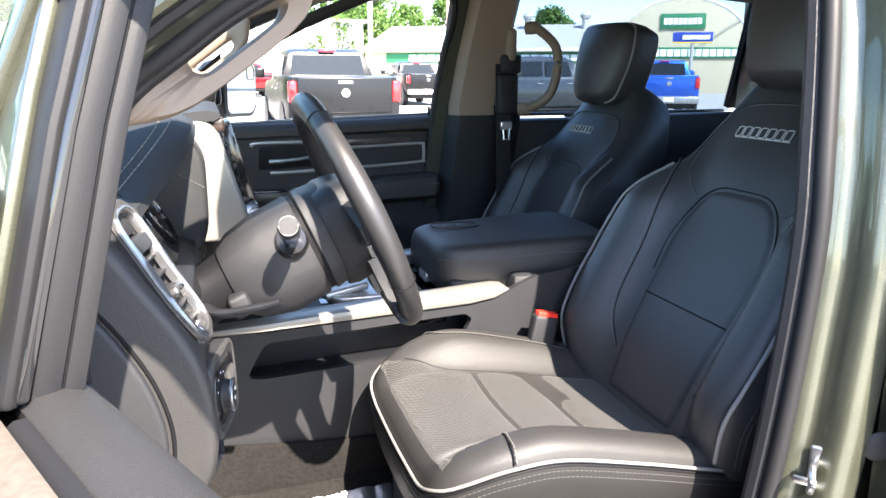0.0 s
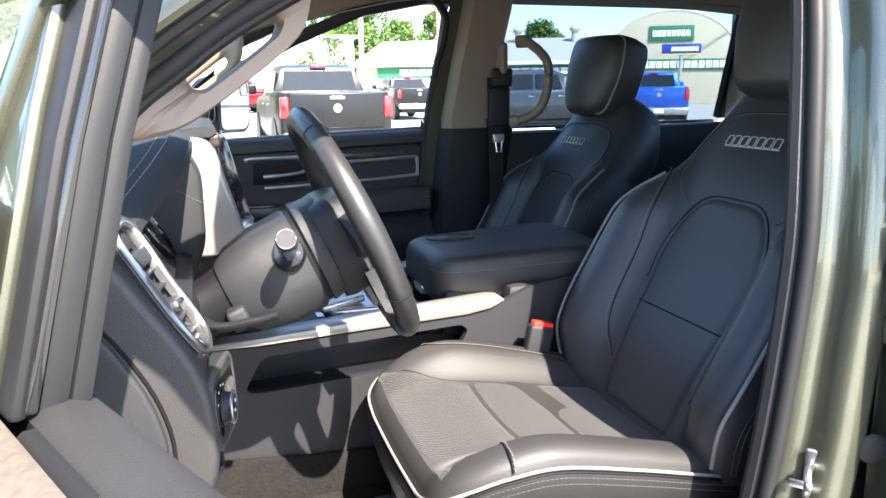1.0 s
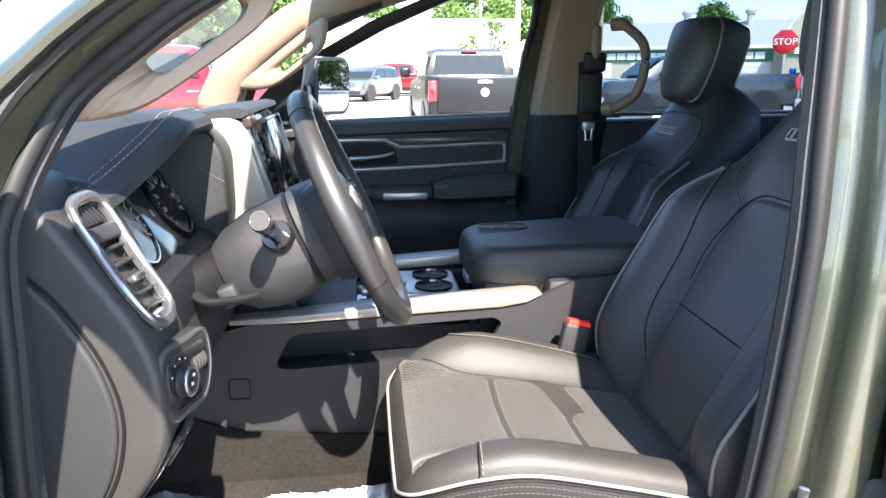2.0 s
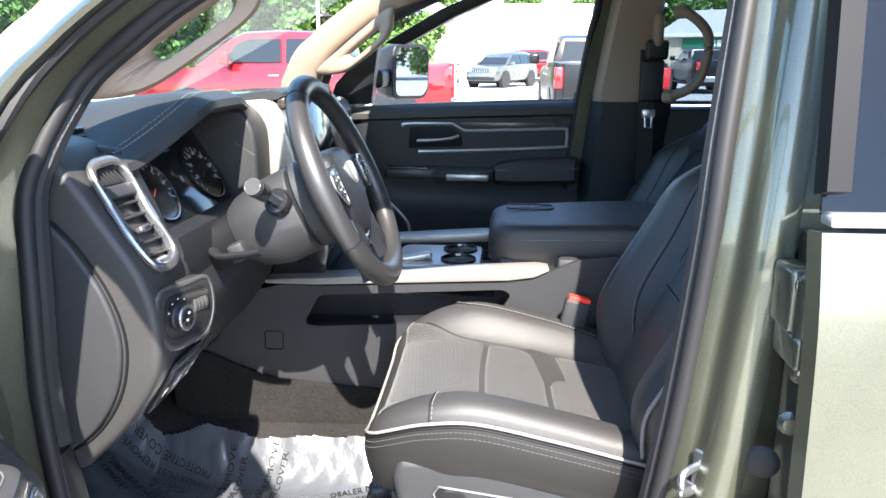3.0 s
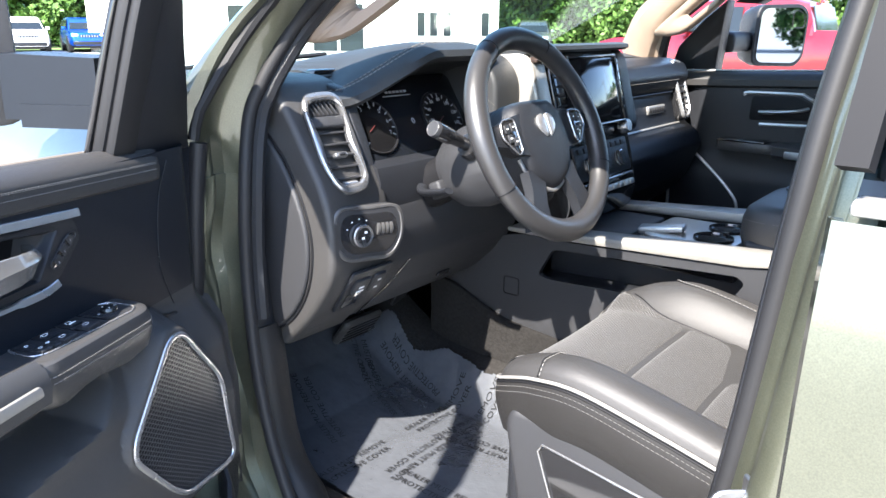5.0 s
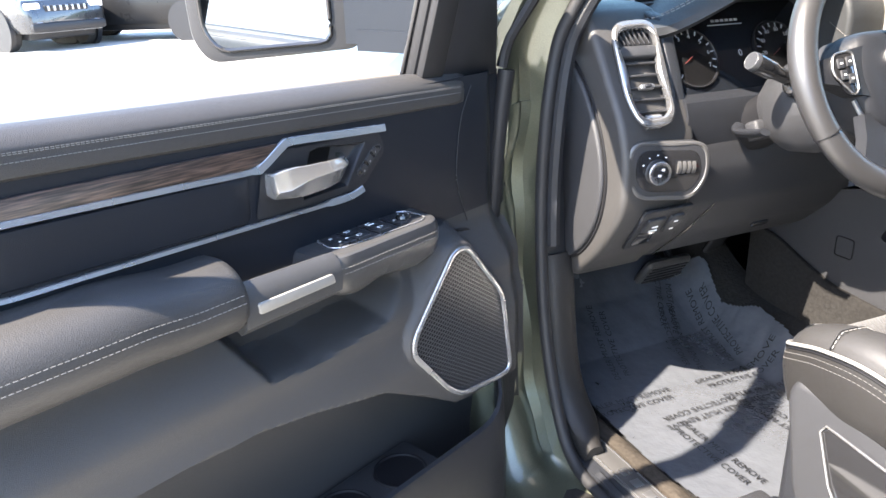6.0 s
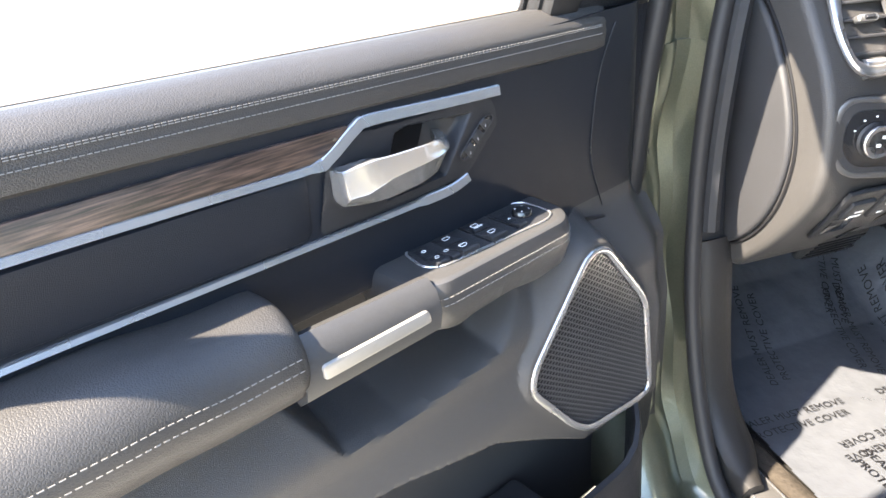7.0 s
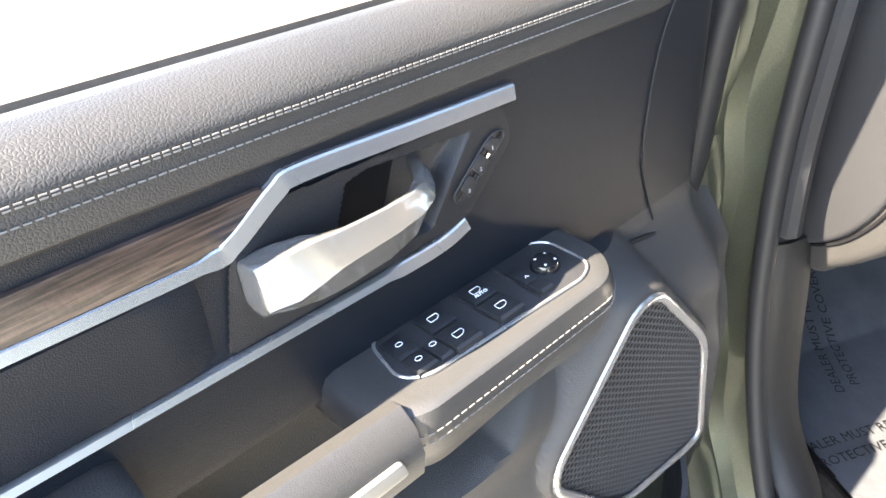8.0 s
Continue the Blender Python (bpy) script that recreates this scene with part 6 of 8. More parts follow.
for a, b, du in ((-0.058, -0.0465, 0.002), (-0.0435, -0.0245, 0.005), (-0.0242, -0.009, 0.002)):
    post([(0.137, 1.30), (0.182 + du, 1.305), (0.170 + du, 1.47), (0.162 + du, 1.64), (0.119, 1.61), (0.124, 1.49)], a, b, RUBBER, "channel_lip", "grey-black rubber lip")
post([(0.184, 1.31), (0.190, 1.31), (0.178, 1.47), (0.170, 1.61), (0.164, 1.60), (0.172, 1.47)], -0.05, -0.042, GLOSS, "channel_edge")
post([(-0.01, 1.29), (0.02, 1.38), (0.055, 1.47), (0.11, 1.58), (0.30, 1.695), (0.52, 1.77), (0.74, 1.805), (0.80, 1.80), (0.80, 1.77), (0.735, 1.775), (0.535, 1.74), (0.32, 1.665), (0.13, 1.55), (0.075, 1.44), (0.04, 1.36), (0.015, 1.29)], -0.075, -0.053, GREEN, "frame_skin", "olive window frame")
post([(0.13, 1.60), (0.30, 1.685), (0.52, 1.76), (0.74, 1.795), (0.86, 1.785), (0.91, 1.72), (0.935, 1.32), (0.90, 1.32), (0.875, 1.70), (0.83, 1.75), (0.74, 1.76), (0.54, 1.725), (0.33, 1.65), (0.20, 1.585)], -0.06, -0.012, RUBBER, "window_frame", "black window frame with rubber run")

# trim strip group: wood, chrome lines, leather panel, bucket
def strip(path, w, r, mat, name, label=""):
    """A flat ribbon of trim along a path of (u, v), tipped a little towards the sky."""
    sp = spline([(u, 0, v) for u, v in path], 6)
    rings = []
    for i, p in enumerate(sp):
        d = (sp[min(i + 1, len(sp) - 1)] - sp[max(i - 1, 0)]).normalized()
        n = Vector((-d.z, 0, d.x)) * (1 if abs(d.x) < 0.3 or d.x > 0 else -1)
        h = r[min(i, len(r) - 1)]
        rings.append([(p.x + n.x * a * h, w + b, p.z + n.z * a * h) for a, b in ((-1.0, -0.006), (-1.0, 0.0008), (-0.86, 0.0022), (0.80, 0.0004), (1.0, -0.0008), (1.0, -0.006))])
    return part(name, loft(rings), mat, door, label, 25)
strip([(0.806, 1.215), (0.803, 1.243), (0.785, 1.2495), (0.732, 1.2485), (0.60, 1.2435), (0.497, 1.2395), (0.478, 1.243), (0.449, 1.2605), (0.432, 1.2645), (0.35, 1.2585), (0.275, 1.2535)], 0.004, [0.0034] * 31 + [0.0052] * 30, CHROME, "chrome_strip", "satin silver trim line")
strip([(0.806, 1.216), (0.804, 1.186), (0.785, 1.178), (0.70, 1.1765), (0.50, 1.1735), (0.39, 1.172), (0.345, 1.1725), (0.322, 1.178)], 0.004, [0.0024] * 31 + [0.0046] * 12, CHROME, "chrome_strip")
part("wood_inlay", prism(rounded([(0.80, 1.254), (0.772, 1.2735), (0.60, 1.270), (0.452, 1.2655), (0.478, 1.247), (0.497, 1.243), (0.732, 1.252)], 0.006, 3), "y", -0.004, 0.0035, 0.002), WOOD, door, "dark wood grain inlay")
part("leather_panel", pillow(rounded([(0.80, 1.185), (0.80, 1.245), (0.50, 1.2365), (0.503, 1.178)], 0.008, 3), dput, lambda u, v: 0.005, 72, 6, 0.12, 0.004, ((0, -0.006),)), TRIM_DARK, door)
cup = [(0.424, 1.186), (0.418, 1.220), (0.407, 1.246), (0.392, 1.249), (0.350, 1.2445), (0.311, 1.2415), (0.330, 1.216), (0.350, 1.188)]
def bucket_w(u, v):
    return 0.003 - 0.030 * smooth(0.0, 0.006, inside(cup, u, v)) * (0.35 + 0.65 * smooth(0.318, 0.368, u))
BK = BUCKET
bm = field(bucket_w, frange(0.275, 0.50, 150), frange(1.175, 1.26, 80), dput)
bmesh.ops.delete(bm, geom=[f for f in bm.faces if inside(BK, f.calc_center_median().x, f.calc_center_median().z) < 0], context="FACES")
part("handle_bucket", bm, PLASTIC, door, "charcoal handle bucket")
# black plate on the cup floor paints the shade inside the hollow
part("bucket_shade_plate", prism([(0.416, 1.190), (0.410, 1.219), (0.401, 1.240), (0.390, 1.243), (0.352, 1.239), (0.372, 1.190)], "y", -0.030, -0.0225, 0), INK, door)
# lever: an upper facet that faces the sky and a long lower facet below one crease
LEVER = [(0.4795, 0.004, 0.022, 1.2055, 1.2145, 1.2310), (0.4775, 0.002, 0.028, 1.2030, 1.2130, 1.2345), (0.462, 0.006, 0.0315, 1.2005, 1.2130, 1.2370), (0.446, 0.012, 0.0330, 1.1985, 1.2170, 1.2378), (0.436, 0.018, 0.0332, 1.1980, 1.2195, 1.2370), (0.424, 0.021, 0.0332, 1.1980, 1.2205, 1.2362), (0.398, 0.021, 0.0325, 1.1990, 1.2215, 1.2350), (0.376, 0.016, 0.0295, 1.2025, 1.2225, 1.2335), (0.362, 0.006, 0.0235, 1.2085, 1.2240, 1.2325), (0.352, -0.010, 0.0120, 1.2150, 1.2250, 1.2320), (0.345, -0.024, 0.0000, 1.2190, 1.2260, 1.2310)]
rings = [[(u, w, v) for w, v in ((w0, v0 + 0.003), (wc - 0.012, v0), (wc - 0.0095, v0 + 0.0012), (wc - 0.0055, 0.5 * (v0 + vm)), (wc - 0.0007, vm - 0.0012), (wc, vm), (wc - 0.0007, vm + 0.0010), (wc - 0.0075, v1 - 0.0008), (wc - 0.0090, v1), (w0, v1 - 0.002))] for u, w0, wc, v0, vm, v1 in LEVER]
part("door_pull_lever", loft(rings), POLISHED, door, "polished silver door handle lever", 28)
# seat memory buttons: three slanting keys in one dark plate
MEM = [(0.2860, 1.2318), (0.2945, 1.2332), (0.3034, 1.2284), (0.3316, 1.2033), (0.3307, 1.1975), (0.3255, 1.1960), (0.2960, 1.2173), (0.2852, 1.2271)]
plate = part("memory_plate", prism(rounded(MEM, 0.002, 3), "y", 0.001, 0.0042, 0.0006), GLOSS, door, "slanting black seat memory panel")
for (u, v), t in zip(((0.2975, 1.2238), (0.3085, 1.2130), (0.3195, 1.2022)), "1S2"):
    q = [(u + da, v + db) for da, db in ((0.0075, 0.0038), (0.0010, 0.0072) if t == "1" else (-0.0010, 0.0105), (-0.0085, 0.0032), (-0.0010, -0.0062))]
    mb = part("memory_button", prism(rounded(q, 0.0012, 2), "y", 0.0040, 0.0056, 0.0006), PLASTIC_GREY, plate, "black seat memory button")
    part("button_letter", lettering(t, 0.0040, Matrix.Translation((u, 0.0058, v)) @ Matrix(((-1, 0, 0, 0), (0, 0, 1, 0), (0, 1, 0, 0), (0, 0, 0, 1)))), PRINT, mb)
part("memory_bezel", tube([(p.x, 0.0042, p.y) for p in resample(rounded(MEM, 0.002, 3), 60)], 0.0007, 6, True, (0, 1, 0)), PLASTIC_GREY, plate)

# rear armrest bolster
ARM = [(-0.02, 1.155), (0.012, 1.160), (0.040, 1.160), (0.064, 1.150), (0.077, 1.132), (0.080, 1.112), (0.076, 1.098), (0.062, 1.082), (0.03, 1.076), (-0.02, 1.072)]
def arm_ring(u, k=1.0):
    c = (0.02, 1.11)
    d = 0.02 * smooth(0.62, 0.70, u) * 0.5
    return [(u, c[0] + (w - c[0]) * k, c[1] + (v - c[1]) * k + d * 0.6) for w, v in [(p.x, p.y) for p in spline([(a, b, 0) for a, b in ARM], 3)]]
part("armrest", loft([arm_ring(u, k) for u, k in [(0.566, 0.90), (0.570, 0.97), (0.578, 1.0)] + [(u, 1.0 + 0.07 * smooth(0.6, 0.72, u)) for u in frange(0.60, 0.90, 16)] + [(0.915, 1.02), (0.925, 0.9), (0.93, 0.7)]]), LEATHER, door, "padded leather armrest with double seam")
for dv, dw in ((1.130, 0.080), (1.121, 0.0822)):
    part("seam", stitches([(u, dw * (1 + 0.07 * smooth(0.6, 0.72, u)) + 0.0006, dv + 0.006 * smooth(0.62, 0.70, u)) for u in frange(0.575, 0.91, 40)]), THREAD, door, "pale stitching")
# pull grip with a pale insert
def grip_ring(u, k=1.0):
    t = (0.575 - u) / 0.165
    cv, hv = 1.106 - 0.002 * t, 0.033 - 0.004 * t
    return [(u, 0.045 + (w - 0.045) * k, cv + (s * hv) * k) for w, s in ((0.042, 0.3), (0.046, 0.75), (0.058, 0.9), (0.070, 0.62), (0.076, 0.0), (0.072, -0.7), (0.058, -1.05), (0.046, -0.9), (0.042, -0.4))]
part("pull_grip", loft([grip_ring(u) for u in [0.572, 0.56, 0.54, 0.50, 0.46, 0.44, 0.43]]), LEATHER_SOFT, door, "leather wrapped pull grip")
part("grip_insert", prism(rounded([(0.556, 1.0975), (0.557, 1.1115), (0.446, 1.1115), (0.443, 1.0985)], 0.004, 3), "y", 0.0715, 0.0775, 0.0015), SILVER, door, "pale satin insert plate")
# switch pod
POD = rounded([(0.221, -0.004), (0.223, 0.044), (0.244, 0.068), (0.425, 0.070), (0.446, 0.050), (0.448, -0.024), (0.224, -0.024)], [0.028, 0.03, 0.03, 0.02, 0.03, 0.01, 0.01], 6)
pod2 = part("switch_pod", pillow(POD, lambda a, b, h: (a, b, h), lambda u, w: 1.1245, 80, 10, 0.10, 0.008, ((0.002, -0.008), (0.002, -0.022), (-0.006, -0.042), (-0.03, -0.055))), LEATHER_SOFT, door, "leather wrapped window switch pod")
for h in (1.109, 1.1015):
    part("seam", stitches([(p.x, p.y + 0.0026, h) for p in resample(POD, 160) if p.y > 0.02 and p.x < 0.437]), THREAD, pod2)
PAN = rounded([(0.247, 0.006), (0.247, 0.046), (0.262, 0.0545), (0.400, 0.0475), (0.4145, 0.036), (0.408, 0.0), (0.394, -0.0055), (0.262, -0.0035)], [0.012, 0.014, 0.012, 0.014, 0.012, 0.012, 0.012, 0.014], 5)
part("switch_panel", prism(PAN, "z", 1.116, 1.1256, 0.001), PLASTIC_GREY, pod2, "charcoal switch panel")
part("panel_bezel", tube([(p.x, p.y, 1.1254) for p in resample(PAN, 90)], 0.0013, 6, True), CHROME, pod2, "bright panel outline")
def key(u0, u1, w0, w1, lift, drop=0.0012):
    """A rocker cap that rises from its inner edge to its outer lip."""
    z = 1.1256
    q = [(w0, -0.002), (w0, drop), (w0 + 0.003, drop + 0.0008), (w1 - 0.002, lift), (w1, lift - 0.0012), (w1 + 0.0004, -0.002)]
    return bevelled(loft([[(u, w, z + h) for w, h in q] for u in (u0, u1)]), 0.0006, 2, 40)
def symbol(pts, u, w, h, closed=True):
    part("key_symbol", tube([(u + a, w + b, 1.1256 + h) for a, b in pts], 0.00028, 5, closed), WHITE, pod2)
PANE = rounded([(0.0042, -0.0024), (-0.0042, -0.0024), (-0.0042, 0.0006), (-0.0012, 0.0026), (0.0042, 0.0026)], 0.001, 2)
for u0, u1 in ((0.3160, 0.3370), (0.3545, 0.3755)):
    # finger hollow ahead of each pair of keys
    part("key_well", thick(field(lambda a, b: 1.1262 - 0.0030 * math.sin(math.pi * min(max((a - u0 + 0.017) / 0.017, 0), 1)) ** 0.5, frange(u0 - 0.017, u0 - 0.0005, 10), frange(0.001, 0.047, 4), lambda a, b, h: (a, b, h + 0.0006)), 0.0006), GLOSS, pod2, "scooped finger hollow")
    # inner key darker, outer key lighter: the sun line across the pod as colour
    part("window_key", key(u0, u1, 0.0015, 0.0235, 0.0040), PLASTIC, pod2, "window switch key")
    part("window_key", key(u0, u1, 0.0240, 0.0485, 0.0058), PLASTIC_GREY, pod2)
    symbol(PANE, (u0 + u1) / 2, 0.0125, 0.0034)
    symbol(PANE, (u0 + u1) / 2, 0.0370, 0.0050)
part("auto_word", lettering("AUTO", 0.0042, pose(0.3265, 0.0180, 1.1294, 0, 0, 180)), WHITE, pod2)
# lock keys repeat the shaded inner and sunlit outer tone
part("lock_key", key(0.3895, 0.4050, 0.0050, 0.0270, 0.0028), PLASTIC, pod2, "door lock key")
part("lock_key", key(0.3895, 0.4050, 0.0275, 0.0450, 0.0042), PLASTIC_GREY, pod2)
part("lockout_key", key(0.3770, 0.3870, 0.0260, 0.0460, 0.0040), PLASTIC_GREY, pod2)
for u, w, h in ((0.3965, 0.0150, 0.0026), (0.3970, 0.0350, 0.0040), (0.3820, 0.0310, 0.0034)):
    symbol([(0.0026 * math.cos(a), 0.0018 * math.sin(a)) for a in frange(0, 5.4, 8)], u, w, h)
part("mirror_stick", lathe([(0.0, 0.0048), (0.006, 0.0052), (0.0095, 0.004), (0.0108, 0.0010), (0.0112, -0.003)], pose(0.2712, 0.0262, 1.127), 24), GLOSS, pod2, "round mirror control")
for i in range(4):
    a = math.pi / 2 * i + 0.78
    part("key_symbol", prism([(0.2712 + 0.0068 * math.cos(a) + 0.0013 * math.cos(a + b), 0.0262 + 0.0068 * math.sin(a) + 0.0013 * math.sin(a + b)) for b in (0, 2.1, 4.2)], "z", 1.1314, 1.1321, 0), WHITE, pod2)
# lighter outer, darker inner key again stand for sun and shade
part("mirror_key", key(0.2860, 0.2970, 0.0330, 0.0475, 0.0040), PLASTIC_GREY, pod2)
part("mirror_key", key(0.2860, 0.2970, 0.0110, 0.0320, 0.0016), PLASTIC, pod2)
symbol([(-0.0016, 0.0012), (0.0, -0.0012), (0.0016, 0.0012)], 0.291, 0.0265, 0.0022, False)
part("crease_line", tube(spline([(0.10, 0.004, 1.056), (0.16, 0.004, 1.072), (0.235, 0.002, 1.10)], 5), 0.0022, 6), PLASTIC, door)

# speaker: plate, bright frame and a crossed wire grille
SPR = resample(rounded(SPK, [0.02, 0.02, 0.02, 0.015, 0.02, 0.02, 0.02, 0.02, 0.025], 4), 80)
spk = part("speaker", prism([(p.x, p.y) for p in SPR], "y", 0.040, 0.0465, 0.001), INK, door, "door speaker behind a wire grille")
part("speaker_frame", tube([(p.x, 0.0585, p.y) for p in SPR], 0.0045, 10, True, (0, 1, 0), 0.7), CHROME, spk, "satin silver speaker frame")
bm = bmesh.new()
sp2 = [(p.x, p.y) for p in SPR]
for d, w in ((0.7, 0.0556), (-0.7, 0.0560)):
    n = 64
    for i in range(-n, n):
        c = i * 0.0074
        run = []
        for j in range(120):
            s = -0.2 + 0.4 * j / 119
            u, v = 0.18 + s * 0.82 + c * 0.57, 0.93 + s * d * 0.82 - c * 0.57 * (1 if d > 0 else -1)
            if inside(sp2, u, v) > 0.002:
                run.append((u, v))
        if len(run) > 1:
            (u0, v0), (u1, v1) = run[0], run[-1]
            L = math.hypot(u1 - u0, v1 - v0)
            nx, nv = -(v1 - v0) / L * 0.00085, (u1 - u0) / L * 0.00085
            vv = [bm.verts.new(p) for p in ((u0 + nx, w, v0 + nv), (u0 - nx, w, v0 - nv), (u1 - nx, w, v1 - nv), (u1 + nx, w, v1 + nv))]
            lo = [bm.verts.new((q.co.x, w - 0.0012, q.co.z)) for q in vv]
            bm.faces.new(vv)
            bm.faces.new((vv[0], vv[3], lo[3], lo[0]))
            bm.faces.new((vv[1], vv[2], lo[2], lo[1]))
GRILLE = material("grille_wire", (0.035, 0.035, 0.036), 0.35, var=0.05)
tagged(part("grille", bm, GRILLE, spk, "black crossed wire grille"), kind="stuff")

# map pocket with a bottle tray
def wall_ring(u):
    k = smooth(0.19, 0.04, u)
    top, w = 0.758 + 0.05 * k, 0.105 - 0.075 * k ** 2
    return [(u, w, 0.52), (u, w + 0.004, 0.66), (u, w, top - 0.012), (u, w - 0.004, top), (u, w - 0.011, top + 0.002), (u, w - 0.016, top - 0.008), (u, w - 0.014, 0.66), (u, w - 0.012, 0.52)]
part("pocket_wall", loft([wall_ring(u) for u in frange(0.0, 0.93, 40)]), PLASTIC, door, "map pocket wall")
part("pocket_floor", box(0.0, 0.93, -0.03, 0.10, 0.52, 0.56, 0.006), PLASTIC, door)
tray = part("bottle_tray", prism(rounded([(0.25, -0.02), (0.52, -0.02), (0.52, 0.09), (0.25, 0.09)], 0.01, 3), "z", 0.60, 0.722, 0.006, 3), PLASTIC_GREY, door, "charcoal bottle tray")
for u, r in ((0.315, 0.042), (0.43, 0.042)):
    part("bottle_ring", lathe([(0.0, 0.0012), (r - 0.004, 0.0012), (r - 0.002, 0.004), (r, 0.004), (r + 0.002, 0.0)], pose(u, 0.035, 0.7215), 32), INK, tray)

# hinges and strap on the front edge
for v in (1.165, 0.72):
    h = part("hinge", join(box(-0.060, 0.0, -0.058, -0.030, v - 0.026, v - 0.012, 0.005), box(-0.060, 0.0, -0.058, -0.030, v + 0.012, v + 0.026, 0.005), box(-0.052, -0.036, -0.060, -0.034, v - 0.030, v + 0.030, 0.004)), PLASTIC, door, "dark door hinge")
    part("hinge_pin", lathe([(0.0, -0.034), (0.006, -0.034), (0.007, -0.030), (0.007, 0.030), (0.006, 0.034), (0.0, 0.034)], Matrix.Translation((-0.060, -0.040, v)), 12), STEEL, h, "steel hinge pin")
st_ = part("check_strap", join(box(-0.088, -0.01, -0.012, -0.002, 0.886, 0.900, 0.003), box(-0.088, -0.01, -0.010, -0.004, 0.904, 0.909, 0.002)), BEZEL, door, "door check strap")
part("strap_pin", lathe([(0.0, -0.014), (0.008, -0.014), (0.008, 0.014), (0.0, 0.014)], Matrix.Translation((-0.092, -0.007, 0.896)), 14), STEEL, st_)

# mirror on the door, its glass turned towards the seat
def mirror_at(a, b, v):
    return (0.157 + 0.704 * a + 0.71 * b, -0.240 - 0.71 * a + 0.704 * b, v)
out = rounded([(-0.058, 1.335), (-0.052, 1.60), (0.19, 1.61), (0.228, 1.575), (0.22, 1.355), (0.195, 1.318)], [0.03, 0.04, 0.04, 0.045, 0.035, 0.035], 5)
hs = part("mirror_housing", bevelled(loft([[mirror_at(0.09 + (a - 0.09) * k, b, 1.465 + (v - 1.465) * k) for a, v in out] for b, k in ((0.007, 0.955), (0.006, 0.985), (0.0, 1.0), (-0.03, 1.0), (-0.08, 0.88), (-0.125, 0.6))]), 0.002, 2, 60), PLASTIC_GREY, door, "black mirror housing")
gl = rounded([(-0.006, 1.347), (0.0, 1.588), (0.175, 1.593), (0.205, 1.565), (0.198, 1.37), (0.175, 1.338)], [0.02, 0.03, 0.03, 0.035, 0.03, 0.03], 5)
bm = bmesh.new()
bm.faces.new([bm.verts.new(mirror_at(a, 0.0078, v)) for a, v in gl])
part("mirror_glass", thick(bm, 0.001), MIRROR, hs, "mirror glass")
part("glass_rim", tube([mirror_at(q.x, 0.008, q.y) for q in resample(gl, 70)], 0.004, 8, True), GLOSS, hs, "dark rim round the glass")
spot = rounded([(0.125, 1.435), (0.125, 1.585), (0.19, 1.585), (0.197, 1.43), (0.165, 1.415)], 0.022, 4)
part("spot_rim", tube([mirror_at(q.x, 0.0088, q.y) for q in resample(spot, 50)], 0.0018, 6, True), GLOSS, hs, "thin dark rim of the spot mirror")
bm = bmesh.new()
bm.faces.new([bm.verts.new(mirror_at(a, 0.0094 + 0.02 * (v - 1.41), v)) for a, v in spot])
part("spot_glass", thick(bm, 0.0008), MIRROR, hs, "wide angle spot mirror")
part("mirror_arm", bevelled(loft([[(0.06, -0.05, 1.345), (0.148, -0.05, 1.345), (0.148, -0.05, 1.43), (0.06, -0.05, 1.43)], [(0.075, -0.20, 1.345), (0.155, -0.20, 1.345), (0.155, -0.20, 1.435), (0.075, -0.20, 1.435)]]), 0.012, 3), TRIM_DARK, door, "black mirror arm")
part("arm_cover", bevelled(loft([[(0.07, -0.06, 1.335), (0.150, -0.06, 1.335), (0.150, -0.06, 1.367), (0.07, -0.06, 1.367)], [(0.08, -0.172, 1.335), (0.157, -0.172, 1.335), (0.157, -0.172, 1.367), (0.08, -0.172, 1.367)]]), 0.004, 2), TRIM_DARK, door, "lower arm cover")
for path in ([(0.085, 1.285), (0.109, 1.242), (0.121, 1.189), (0.123, 1.133), (0.10, 1.07)],):
    part("crease_line", tube(spline([(u, 0.0012, v) for u, v in path], 6), 0.0009, 6), PLASTIC, door, "dark joint near the hinge edge")

# ---- passenger door, shut ----
pdoor = thing("passenger_door", "shut passenger door with black trim and satin outline strips", "car door", pose(0.4, 2.55, 0.55))
def pd(u, v):
    w = 2.455 - 0.03 * smooth(1.10, 1.02, v) + 0.02 * smooth(0.02, -0.08, u)
    return w
part("trim_panel", thick(loft([[(u, pd(u, v), v) for u in frange(-0.10, 0.80, 30)] for v in frange(0.62, 1.31, 30)], caps=False, closed=False), 0.006), PLASTIC, pdoor, "black moulded trim panel")
part("outer_shell", prism(rounded([(-0.14, 0.50), (0.77, 0.50), (0.79, 1.33), (-0.14, 1.32)], 0.03, 3), "y", 2.50, 2.61, 0.015), GREEN, pdoor)
rail_ = lambda u: 1.335 + 0.035 * (u - 0.07)
part("top_rail", loft([[(u, 2.45 + dy, rail_(u) + dz) for dy, dz in ((0.05, 0.01), (0.02, 0.012), (-0.005, 0.004), (-0.016, -0.012), (-0.014, -0.03), (0.0, -0.038), (0.05, -0.038))] for u in frange(-0.10, 0.80, 16)]), LEATHER, pdoor, "leather top rail")
part("belt_strip", tube([(u, 2.475, rail_(u) + 0.013) for u in frange(-0.05, 0.79, 8)], 0.005, 6), SATIN, pdoor)
def pstrip(path, y, r, mat, name, label="", closed=False):
    return part(name, tube(spline([(u, y, v) for u, v in path], 5, closed), r, 8, closed, (0, 1, 0)), mat, pdoor, label)
